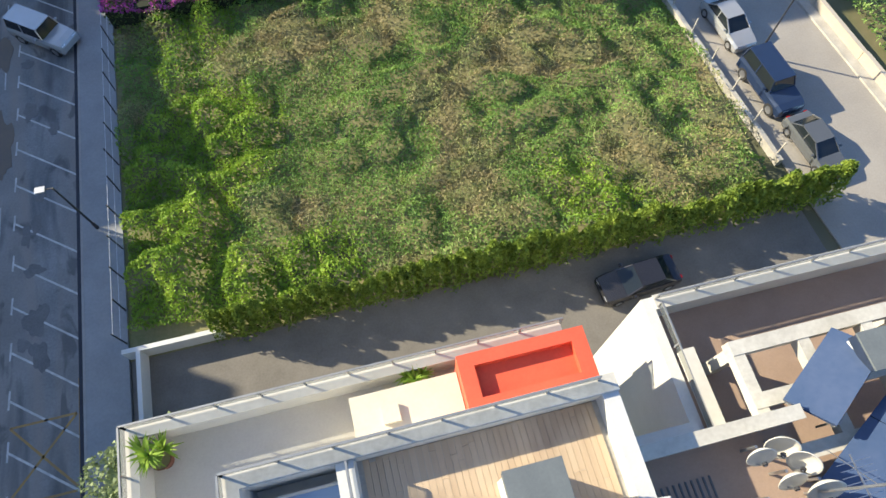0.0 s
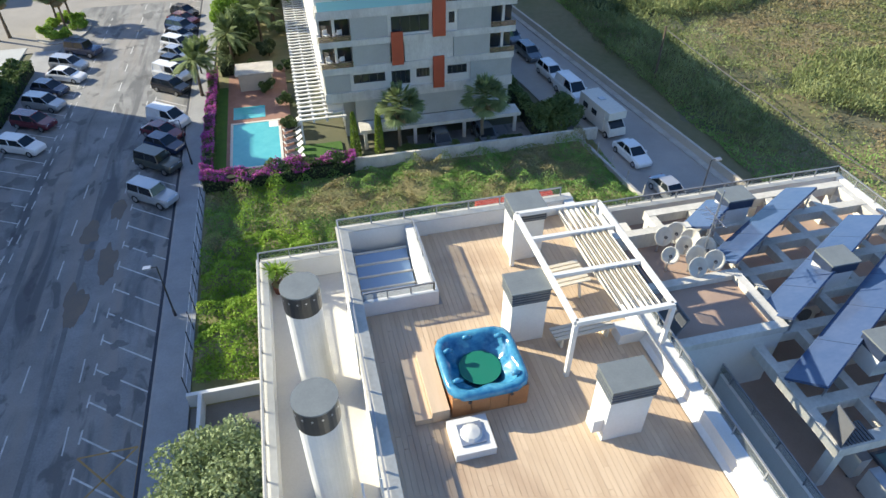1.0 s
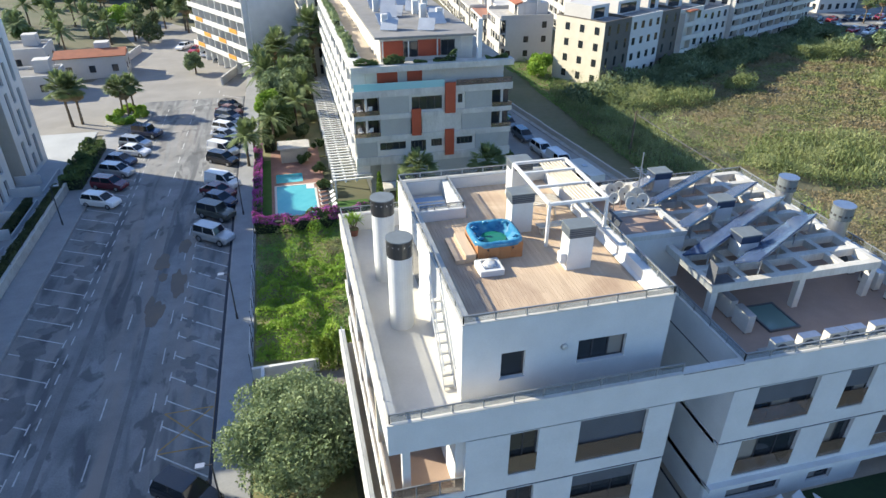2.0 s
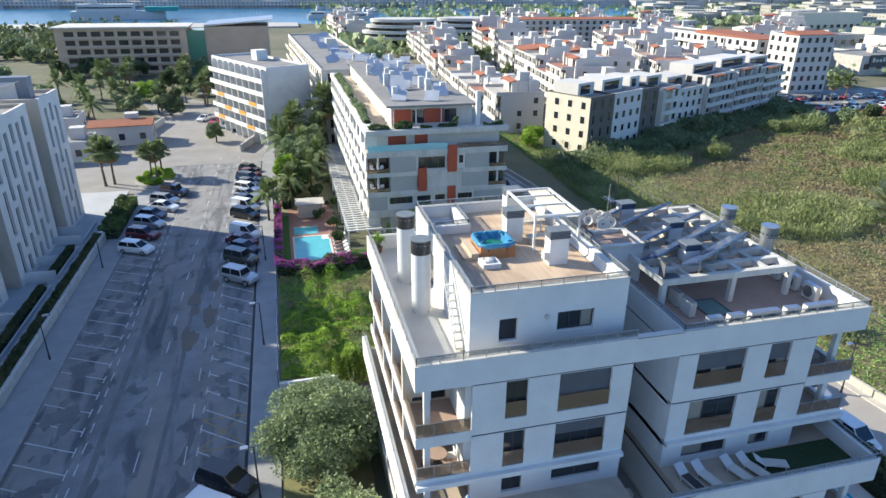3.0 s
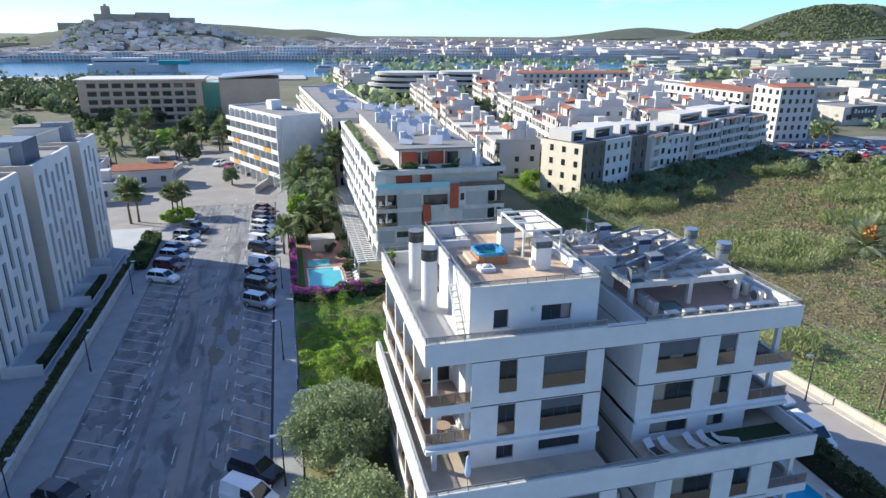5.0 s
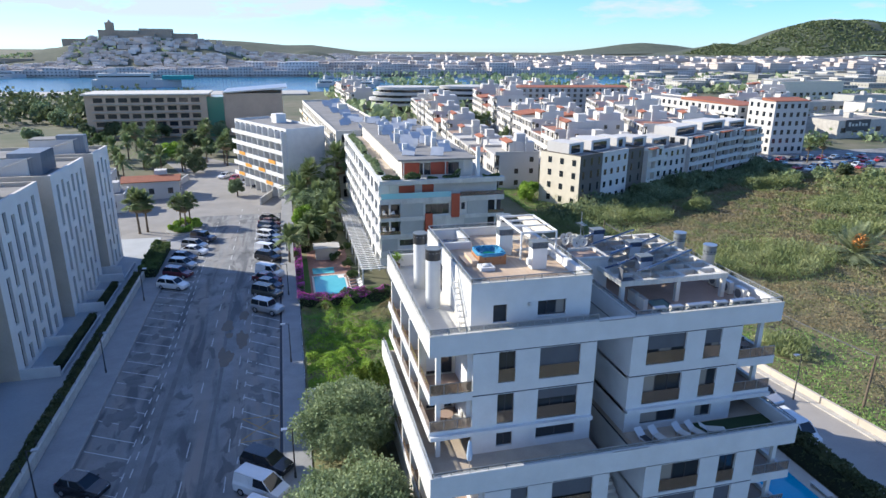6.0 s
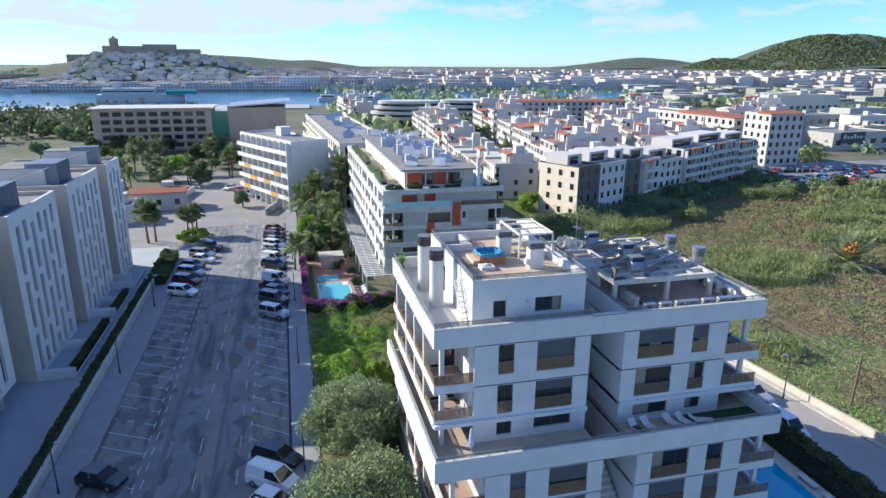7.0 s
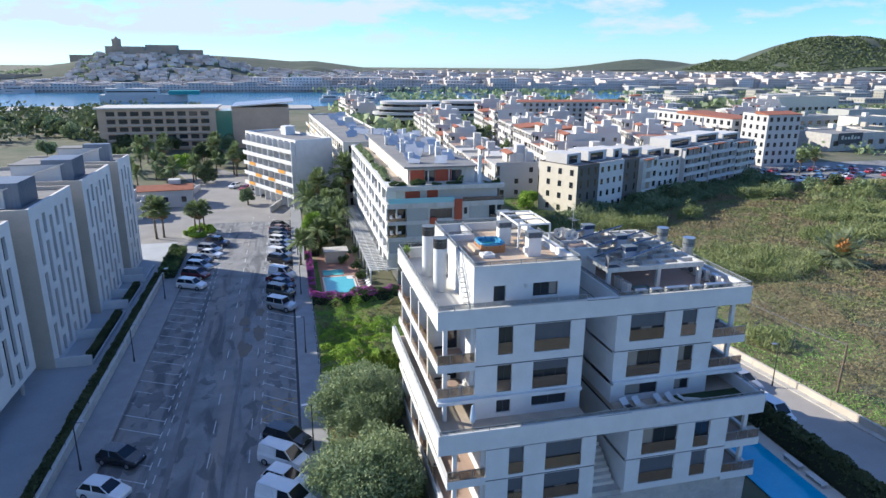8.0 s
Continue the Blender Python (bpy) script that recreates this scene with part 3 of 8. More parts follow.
# west side
WEST = [(12.5, 15.5), (9.9, 12.5), (5.12, 7.65), (2.3, 5.12)]
for z0, z1 in WEST:
    wins = [(3.6, z0 + 0.35, 6.0, z1 - 0.25), (7.2, z0 + 0.35, 9.4, z1 - 0.25), (10.6, z0 + 0.35, 13.8, z1 - 0.25)]
    xw = 1.2
    part("wall", M().wall("y", xw, 0.3, 3.2, 16.0, z0, z1, wins), WHITE, house)
    for w in wins:
        window(w[0], w[1], w[2], w[3], xw, axis="y", sash=2, shutter=R.choice([0, 0.4]))
    part("balcony_rail", box(0.06, 0.4, z0 + 0.32, 0.075, 15.8, z0 + 0.95), GLASS_RAIL, house, "glass balcony rail with brown reflection in its colour")
    for yy in (3.3, 6.6, 10.0, 14.2):
        part("pier", box(0.02, yy, z0 + 0.3, 1.2, yy + 0.28, z1 - 0.3), WHITE, house)
part("wall", M().wall("y", 1.2, 0.3, 3.2, 16.0, 8.15, 9.9, [(5, 8.3, 7.4, 9.7), (9, 8.3, 12, 9.7)]), WHITE, house)
# north face
for (z0, z1) in LEV + LOWER + [(7.65, 9.9)]:
    for x0, x1 in ((0.6, 11.2), (13.8, 24.9)):
        part("wall", box(x0, 15.9, z0, x1, 16.15, z1), WHITE, house)

# penthouse
PX0, PX1, PY0, PY1, PT, PD = 3.0, 11.25, 1.5, 14.1, 19.5, 18.92
wins = [(4.5, 16.75, 5.43, 17.97), (7.53, 16.94, 9.5, 18.0)]
part("penthouse_wall", M().wall("x", PY0, 0.35, PX0, PX1, 16.0, PT, wins), WHITE, house)
for w, n in zip(wins, (1, 3)):
    window(*w, PY0, sash=n, shutter=0)
    part("sill", box(w[0] - 0.05, PY0 - 0.05, w[1] - 0.06, w[2] + 0.05, PY0 + 0.13, w[1] + 0.012), WHITE, house)
part("penthouse_wall", M().wall("y", PX0, 0.35, PY0 + 0.35, PY1, 16.0, PT, [(9.0, 16.1, 10.6, 18.2)]), WHITE, house)
part("penthouse_wall", M().wall("y", PX1 - 0.35, 0.35, PY0 + 0.35, PY1, 16.0, PT), WHITE, house)
part("penthouse_wall", M().wall("x", PY1 - 0.35, 0.35, PX0 + 0.35, PX1 - 0.35, 16.0, PT), WHITE, house)
part("deck_base", M().box(3.35, 1.85, 18.6, 10.9, 10.4, PD - 0.04).box(5.6, 10.4, 18.6, 10.9, 13.75, PD - 0.04), CONCRETE, house)
part("door", box(3.02, 9.0, 16.0, 3.12, 10.6, 18.2), GLASS_DARK, house, "dark glazed terrace door")

RAISED = [o for o in scene.objects if o not in SITE_OBJECTS]
# ---- neighbouring apartment block ----
nb = thing("apartment_block", "long white apartment block with grey and red panels", "building")
part("body", box(6.2, 54.0, -0.1, 22.2, 104, 13.05), GREYPANEL, nb, "grey panelled walls")
sea = solid("sea", sheet(-900, 474, 420, 720, 0.02), POOLW, "blue harbour water", "water", kind="structure")
SITE_OBJECTS = set(scene.objects)

# ---- roof terrace things ----
DECKS = [mat("deck_board", (0.60, 0.47, 0.33), (0.45, 0.335, 0.225), 0.65, 0.7, 30, 0.1, random=0.45, stretch=(8, 0.7, 1))]
streak(DECKS[0], (0.27, 0.175, 0.115), 0.35, (1, 1, 1), 0.5, 0.7, 0.6)
for i in range(54):
    x = 3.36 + i * 0.14
    y = 1.86 - R.uniform(0, 1.5)
    while y < 13.74:
        y1 = y + R.uniform(1.8, 3.0)
        a, b = max(y, 1.86), min(y1, 13.74 if x > 5.62 else 10.38)
        if b - a > 0.1 and x + 0.134 < 10.9:
            part("deck_board", box(x, a, PD - 0.04, x + 0.134, b - 0.006, PD + R.uniform(0, 0.004)), DECKS[0], house)
        y = y1


def railing(parent, pts, z, h=0.32, step=1.15, inner=None):
    """Low tubular guard rail on brackets along a parapet."""
    top = M()
    for (x0, y0), (x1, y1) in zip(pts, pts[1:]):
        top.bar((x0, y0, z + h), (x1, y1, z + h), 0.045)
        n = max(1, round(math.hypot(x1 - x0, y1 - y0) / step))
        for k in range(n + 1):
            x, y = x0 + (x1 - x0) * k / n, y0 + (y1 - y0) * k / n
            p = M().bar((x, y, z - 0.02), (x, y, z + h), 0.04)
            top.add(p.v, p.f)
    for (x0, y0), (x1, y1) in zip(pts, pts[1:]):
        g = M().bar((x0, y0, z + h * 0.52), (x1, y1, z + h * 0.52), 0.012, h * 0.8)
        part("rail_pane", g, CLEAR_RAIL, parent, "clear glass rail panel")
    return part("guard_rail", top, RAIL, parent, "grey metal guard rail")


for bx in ((2.97, 1.47, PT, 11.28, 1.86, PT + 0.03), (2.97, 1.86, PT, 3.36, 13.74, PT + 0.03), (2.97, 13.74, PT, 11.28, 14.13, PT + 0.03)):
    part("coping", box(*bx), STAINED, house, "stained stone coping")
part("coping", M().add([(10.78, 1.9, 18.95), (11.28, 1.9, 19.5), (11.28, 10.0, 19.5), (10.78, 10.0, 18.95), (10.9, 1.9, 18.9), (11.28, 1.9, 18.9), (11.28, 10.0, 18.9), (10.9, 10.0, 18.9)],
                       [(0, 1, 2, 3), (4, 7, 6, 5), (0, 4, 5, 1), (3, 2, 6, 7), (1, 5, 6, 2), (0, 3, 7, 4)]), WHITE, house, "white sloping coping")
railing(house, [(11.2, 10.0), (11.2, 1.55), (3.05, 1.55), (3.05, 14.05), (10.9, 14.05)], PT + 0.03)
for bx in ((-0.03, -0.03, UP_TOP, 25.28, 0.33, UP_TOP + 0.025), (-0.03, 0.33, UP_TOP, 0.38, 16.23, UP_TOP + 0.025), (0.38, 15.83, UP_TOP, 11.2, 16.23, UP_TOP + 0.025), (13.8, 15.83, UP_TOP, 25.28, 16.23, UP_TOP + 0.025)):
    part("coping", box(*bx), WHITE2, house, "pale stone coping")
railing(house, [(11.2, 0.1), (0.1, 0.1), (0.1, 16.1), (11.2, 16.1)], UP_TOP + 0.025, 0.4)
railing(house, [(13.85, 15.9), (13.85, 0.1), (25.15, 0.1), (25.15, 16.1), (13.85, 16.1)], UP_TOP + 0.025, 0.35)
railing(house, [(25.1, 16.0), (25.1, -3.0), (-0.5, -3.0), (-0.5, 16.0)], LT, 0.3)
part("coping", box(13.77, 0.33, UP_TOP, 14.13, 7.3, UP_TOP + 0.025), WHITE2, house, "pale stone coping")
part("coping", box(11.2, -0.02, UP_TOP - 0.05, 13.8, 0.3, UP_TOP - 0.02), SHUTTER, house, "dark metal coping over the gap")
part("coping", box(11.2, -3.12, LT - 0.04, 13.8, -2.78, LT - 0.01), SHUTTER, house, "dark metal coping over the gap")

# roof-light well
well = thing("roof_light", "sunken glazed roof light with a white parapet", "skylight")
part("curb", M().box(3.36, 10.4, 18.3, 5.62, 10.75, 19.45).box(5.25, 10.75, 18.3, 5.62, 13.74, 19.45), WHITE, well)
part("glazing_bar", M().box(3.4, 10.9, 18.3, 5.2, 10.98, 18.42), WOOD, well)
for k in range(5):
    y0, y1 = 10.95 + 0.5 * k, 10.95 + 0.5 * (k + 1)
    z0, z1 = 18.3 + 0.09 * k, 18.3 + 0.09 * (k + 1)
    part("pane", M().add([(3.45, y0 + .03, z0), (5.2, y0 + .03, z0), (5.2, y1 - .03, z1), (3.45, y1 - .03, z1), (3.45, y0 + .03, z0 - .02), (5.2, y0 + .03, z0 - .02), (5.2, y1 - .03, z1 - .02), (3.45, y1 - .03, z1 - .02)],
                         [(0, 1, 2, 3), (7, 6, 5, 4), (0, 4, 5, 1), (2, 6, 7, 3), (1, 5, 6, 2), (0, 3, 7, 4)]), glassy("roof_pane", (0.22, 0.33, 0.50), 0.12) if k == 0 else bpy.data.materials["roof_pane"], well)
    part("glazing_bar", M().bar((3.4, y1, z1 + .03), (5.22, y1, z1 + .03), 0.06), WHITE2, well)
part("shelf", box(3.36, 10.75, 17.9, 5.25, 13.74, 18.2), WHITE2, well)
railing(well, [(3.4, 10.5), (5.5, 10.5), (5.5, 13.7)], 19.45, 0.3, 0.8)

# hot tub
BLUE = mat("marbled_blue_acrylic", (0.012, 0.11, 0.25), (0.09, 0.31, 0.44), 0.18, 2.2, 9)
tub = thing("hot_tub", "blue marbled hot tub in an orange-brown wooden skirt", "hot tub", at=(4.95, 6.32, PD + 0.004))
for k in range(4):
    pts = [((0.06 + 0.49 * k, 0.05), (0.06 + 0.49 * k + 0.475, 0.09)), ((0.06 + 0.49 * k, 2.0), (0.06 + 0.49 * k + 0.475, 2.04)),
           ((0.05, 0.06 + 0.49 * k), (0.09, 0.06 + 0.49 * k + 0.475)), ((2.0, 0.06 + 0.49 * k), (2.04, 0.06 + 0.49 * k + 0.475))]
    for (x0, y0), (x1, y1) in pts:
        part("skirt_panel", box(x0, y0, 0, x1, y1, 0.72), WOOD, tub)
rim = bmesh.new()
N = 32
rings = []
prof = [(1.06, 0.62), (1.09, 0.74), (1.05, 0.84), (0.95, 0.86), (0.86, 0.80), (0.80, 0.55), (0.62, 0.50), (0.55, 0.22), (0.0, 0.20)]
for r, z in prof:
    ring = []
    for i in range(N):
        a = math.tau * i / N + math.tau / 8 / 4
        c, s = math.cos(a), math.sin(a)
        p = 5.0 if r > 0.7 else 3.0
        k = (abs(c) ** p + abs(s) ** p) ** (-1 / p)
        wob = 1.0 if r > 0.9 else 1 - 0.10 * max(0, math.cos(4 * a)) + (0.06 * math.sin(6 * a) if 0.5 < r < 0.85 else 0)
        ring.append(rim.verts.new((1.05 + c * k * r * wob, 1.05 + s * k * r * wob, z)))
    rings.append(ring)
for a, b in zip(rings, rings[1:]):
    for i in range(N):
        rim.faces.new((a[i], a[(i + 1) % N], b[(i + 1) % N], b[i]))
me = bpy.data.meshes.new("shell")
rim.to_mesh(me)
rim.free()
me.materials.append(BLUE)
me.polygons.foreach_set("use_smooth", [True] * len(me.polygons))
part("shell", me, None, tub, "blue marbled acrylic shell")
part("water", M().tube([(1.05, 1.05, 0.5), (1.05, 1.05, 0.52)], 0.56, 24), glassy("tub_water", (0.02, 0.16, 0.10), 0.05), tub, "still green-tinted water")
for x, y in ((0.3, 0.5), (0.3, 1.5), (1.8, 0.4), (1.75, 1.7), (0.9, 1.85)):
    part("headrest", M().tube([(x - 0.12, y, 0.83), (x, y, 0.87), (x + 0.12, y, 0.83)], [0.05, 0.07, 0.05], 8), BLUE, tub, smooth=True)
for x in (0.5, 1.6):
    part("jet_cap", M().tube([(x, 0.03, 0.5), (x, 0.06, 0.5)], 0.05, 12), DARK, tub)
steps = thing("tub_steps", "brown timber steps beside the hot tub", "steps", at=(4.05, 6.35, PD + 0.004))
part("tread", box(0, 0, 0, 0.42, 2.0, 0.2), DECKS[0], steps)
part("tread", box(0.43, 0, 0, 0.88, 2.0, 0.4), DECKS[0], steps)
dome = thing("roof_dome", "white square roof-light dome on the deck", "skylight", at=(4.78, 5.14, PD + 0.004))
part("curb", box(0, 0, 0, 1.0, 1.0, 0.26), WHITE, dome)
part("frame", M().box(0.2, 0.2, 0.26, 0.8, 0.8, 0.31), STEEL, dome)
part("dome", M().tube([(0.5, 0.5, 0.31), (0.5, 0.5, 0.38), (0.5, 0.5, 0.43)], [0.28, 0.22, 0.02], 12), glassy("dome_plastic", (0.55, 0.55, 0.52), 0.2), dome)


def chimney(x, y, w, d, h, lean=0.0):
    c = thing("chimney", "white boxy chimney with a dark metal cowl", "chimney", "deck chimneys", at=(x, y, PD + 0.004))
    part("shaft", box(0, 0, 0, w, d, h), WHITE, c)
    part("cowl", M().box(-0.03, -0.03, h, w + 0.03, d + 0.03, h + 0.40), mat_navy, c, "dark blue-grey louvred cowl")
    part("lid", box(-0.06, -0.06, h + 0.40, w + 0.06, d + 0.06, h + 0.46), SLATE, c)
    for k in range(4):
        part("louvre", box(-0.045, -0.045, h + 0.05 + 0.09 * k, w + 0.045, d + 0.045, h + 0.08 + 0.09 * k), SLATE, c)
    return c


mat_navy = mat("navy_metal", (0.03, 0.045, 0.085), (0.02, 0.03, 0.055), 0.4, 3, 30)
SLATE = mat("slate_grey_metal", (0.17, 0.19, 0.19), (0.13, 0.145, 0.15), 0.5, 2, 20)
chimney(8.36, 4.86, 1.07, 0.75, 1.5)
chimney(7.16, 8.38, 1.0, 0.75, 1.5)
chimney(8.35, 11.75, 1.0, 0.9, 1.55)
part("box", box(8.1, 4.95, PD + 0.3, 8.36, 5.3, PD + 0.75), WHITE, house)

# white pergola
pg = thing("pergola", "white timber pergola with a folded slatted canopy", "pergola", at=(0, 0, PD + 0.004))
PZ, pc = 2.1, [(8.3, 6.95), (10.98, 6.95), (8.3, 11.55), (10.98, 11.55)]
for x, y in pc:
    part("post", box(x - 0.06, y - 0.06, 0, x + 0.06, y + 0.06, PZ - 0.12), WHITE, pg)
for a, b in ((0, 1), (2, 3), (0, 2), (1, 3)):
    part("beam", M().bar((*pc[a], PZ - 0.06), (*pc[b], PZ - 0.06), 0.13), WHITE, pg)
part("beam", M().bar((8.3, 8.7, PZ - 0.06), (10.98, 8.7, PZ - 0.06), 0.12), WHITE, pg)
part("beam", M().bar((8.3, 10.3, PZ - 0.06), (10.98, 10.3, PZ - 0.06), 0.12), WHITE, pg)
CANVAS = mat("cream_canvas", (0.70, 0.66, 0.56), (0.55, 0.50, 0.42), 0.85, 2, 16)
for k in range(7):
    x = 9.55 + 0.17 * k
    cv = M()
    for j in range(24):
        y0, y1 = 7.05 + 0.185 * j, 7.05 + 0.185 * (j + 1)
        s0, s1 = (0.16 * math.sin(math.pi * i / 24) for i in (j, j + 1))
        cv.add([(x, y0, PZ - 0.05), (x, y1, PZ - 0.05), (x + 0.05, y1, PZ - 0.12 - s1), (x + 0.05, y0, PZ - 0.12 - s0), (x + 0.1, y0, PZ - 0.05), (x + 0.1, y1, PZ - 0.05)], [(0, 1, 2, 3), (3, 2, 5, 4)])
    part("canopy_fold", cv, CANVAS, pg, "bunched cream canvas")

# picnic table and bench
PALE = mat("pale_wood", (0.62, 0.57, 0.47), (0.5, 0.45, 0.36), 0.75, 2, 25, random=0.4)
tb = thing("picnic_table", "pale slatted wooden table on the deck", "table", at=pose(9.1, 10.0, PD + 0.004, 0, 0, 4))
for k in range(6):
    part("top_slat", box(-0.75, -0.48 + 0.165 * k, 0.70, 0.95, -0.48 + 0.165 * k + 0.12, 0.74), PALE, tb)
for x in (-0.5, 0.7):
    for s in (-1, 1):
        part("leg", M().bar((x, s * 0.15, 0.7), (x, s * 0.45, 0.02), 0.07), PALE, tb)
bench = thing("bench", "pale slatted wooden bench on the deck", "bench", at=pose(9.1, 8.1, PD + 0.004, 0, 0, 3))
for k in range(4):
    part("seat_slat", box(-0.8, -0.25 + 0.13 * k, 0.40, 1.0, -0.25 + 0.13 * k + 0.1, 0.44), PALE, bench)
for x in (-0.6, 0.8):
    part("leg", box(x, -0.2, 0, x + 0.07, 0.2, 0.4), PALE, bench)
acb = thing("white_cooler", "white plastic cooler box beside the wall", "cool box", at=(10.15, 7.6, PD + 0.004))
part("body", box(0, 0, 0, 0.75, 0.5, 0.32), WHITE, acb)
part("lid", box(-0.02, -0.02, 0.32, 0.77, 0.52, 0.40), WHITE, acb)

# round flues on the side terrace
BAND = mat("dark_cap", (0.06, 0.058, 0.055), (0.04, 0.04, 0.04), 0.4, 3, 25, metal=0.3)
for x, y, zt in ((1.76, 6.75, 20.3), (1.68, 10.65, 20.3)):
    fl = thing("round_flue", "tall white round flue with a dark grey cap", "flue", "terrace flues", at=(x, y, 16.004))
    part("shaft", M().tube([(0, 0, 0), (0, 0, zt - 16 - 0.75)], 0.52, 28), WHITE, fl, smooth=False)
    part("cap", M().tube([(0, 0, zt - 16.75), (0, 0, zt - 16.0)], 0.545, 28), BAND, fl, "dark grey perforated cap")
    part("rim", M().tube([(0, 0, zt - 16.0), (0, 0, zt - 15.95)], 0.56, 28), SLATE, fl)
    for k in range(14):
        a = math.tau * k / 14
        part("vent_hole", M().tube([(0.53 * math.cos(a), 0.53 * math.sin(a), zt - 16.2), (0.555 * math.cos(a), 0.555 * math.sin(a), zt - 16.2)], 0.03, 6), STEEL, fl)

# metal access stair on the terrace
stair = thing("metal_stair", "white folded metal stair between terrace and deck", "stairs", at=(2.6, 2.2, 16.004))
for k in range(9):
    part("tread", box(-0.05, 0.28 * k, 0.3 * k + 0.12, 0.35, 0.28 * k + 0.26, 0.3 * k + 0.15), WHITE2, stair)
for x in (-0.07, 0.35):
    part("stringer", M().bar((x, -0.05, 0.05), (x, 2.5, 2.8), 0.04, 0.12), WHITE, stair)
    part("handrail", M().bar((x, -0.05, 1.0), (x, 2.5, 3.7), 0.045), WHITE, stair)
    for k in range(5):
        part("baluster", M().bar((x, 0.3 + 0.5 * k, 0.4 + 0.54 * k), (x, 0.3 + 0.5 * k, 1.35 + 0.54 * k), 0.03), WHITE, stair)

# wall lamp on the penthouse
lampw = thing("wall_lamp", "round wall lamp on the white penthouse wall", "lamp", at=(6.95, 1.5, 17.85))
part("disc", M().tube([(0, 0, 0), (0, -0.07, 0)], 0.14, 16), STEEL, lampw)
part("glass", M().tube([(0, -0.07, 0), (0, -0.12, 0)], [0.11, 0.07], 16), WHITE2, lampw)

# coral and cream awning blocks on the north terrace
cb = thing("coral_hut", "coral red painted stair hut with a raised rim", "roof hut")
part("body", box(8.2, 14.12, 16.004, 11.2, 15.45, 18.5), CORAL, cb)
part("rim", M().wall("x", 14.12, 0.3, 8.2, 11.2, 18.5, 18.75).wall("x", 15.15, 0.3, 8.2, 11.2, 18.5, 18.75).wall("y", 8.2, 0.35, 14.42, 15.15, 18.5, 18.75).wall("y", 10.85, 0.35, 14.42, 15.15, 18.5, 18.75), CORAL, cb)
ch = thing("cream_hut", "cream rendered roof block beside the coral hut", "roof hut")
part("body", box(5.6, 14.12, 16.004, 8.18, 15.3, 17.9), CREAM, ch)
part("vent", box(6.3, 14.5, 17.9, 6.7, 14.9, 18.02), CREAM, ch)

# ---- technical roof of the east block ----
frame_roof = thing("beam_roof", "stained concrete beam grid over the east roof terrace", "roof frame")
GX0, GX1, GY0, GY1, GZ = 14.7, 23.4, 3.7, 14.4, 17.9
for k in range(9):
    y = GY0 + (GY1 - GY0 - 0.35) * k / 8
    part("beam", box(GX0 + 0.004, y, GZ - 0.38, GX1 - 0.004, y + 0.35, GZ), STAINED, frame_roof)
for k in range(6):
    x = GX0 + (GX1 - GX0 - 0.3) * k / 5
    part("cross_beam", box(x, GY0 + 0.002, GZ - 0.36, x + 0.3, GY1 - 0.002, GZ - 0.02), STAINED, frame_roof)
for x in (GX0 + 0.05, 19.2, GX1 - 0.4):
    for y in (GY0 + 0.03, 9.5, GY1 - 0.4):
        part("post", box(x, y, 16.004, x + 0.3, y + 0.3, GZ - 0.38), WHITE2, frame_roof)
DULL = mat("solar_glass", (0.045, 0.075, 0.15), (0.07, 0.10, 0.18), 0.16, 0.7, 6)
for x0, y0, x1, y1 in ((15.0, 5.03, 22.41, 9.2), (16.84, 3.9, 22.52, 7.08), (15.72, 7.45, 22.2, 11.1), (15.57, 10.1, 21.07, 13.2), (15.75, 11.98, 17.65, 13.26)):
    sp = thing("solar_collector", "long tilted blue-grey solar collector on a steel rack", "solar panel", "roof solar collectors")
    a, b = Vector((x0, y0, 18.78)), Vector((x1, y1, 18.78))
    d = (b - a)
    s = Vector((-d.y, d.x, 0)).normalized() * 1.0 - Vector((0, 0, 0.54))
    nrm = d.cross(s).normalized() * 0.09
    n = round(d.length / 1.9)
    for k in range(n):
        p, q = a + d * k / n + d.normalized() * .012, a + d * (k + 1) / n - d.normalized() * .012
        part("panel", M().add([p, q, q + s, p + s, p - nrm, q - nrm, q + s - nrm, p + s - nrm], [(0, 1, 2, 3), (7, 6, 5, 4), (0, 4, 5, 1), (1, 5, 6, 2), (2, 6, 7, 3), (3, 7, 4, 0)]), DULL, sp)
    part("rack_rail", M().bar(a + s * 0.08 - nrm * 1.5, b + s * 0.08 - nrm * 1.5, 0.06), STEEL, sp)
    part("rack_rail", M().bar(a + s * 0.9 - nrm * 1.5, b + s * 0.9 - nrm * 1.5, 0.06), STEEL, sp)
    for f in (0.06, 0.35, 0.65, 0.94):
        for e in (0.08, 0.9):
            p = a + d * f + s * e - nrm * 1.5
            part("strut", M().bar((p.x, p.y, GZ - 0.03), (p.x, p.y, p.z), 0.05), STEEL, sp)


def cowl_box(x, y, z0):
    c = thing("roof_vent", "white roof vent box with a dark blue cowl", "vent", "roof vents", at=(x, y, z0))
    part("shaft", box(0, 0, 0, 0.95, 0.75, 0.7 + 17.9 - z0), WHITE, c)
    h = 0.7 + 17.9 - z0
    part("cowl", box(-0.04, -0.04, h, 0.99, 0.79, h + 0.35), mat_navy, c)
    part("lid", box(-0.07, -0.07, h + 0.35, 1.02, 0.82, h + 0.41), SLATE, c)


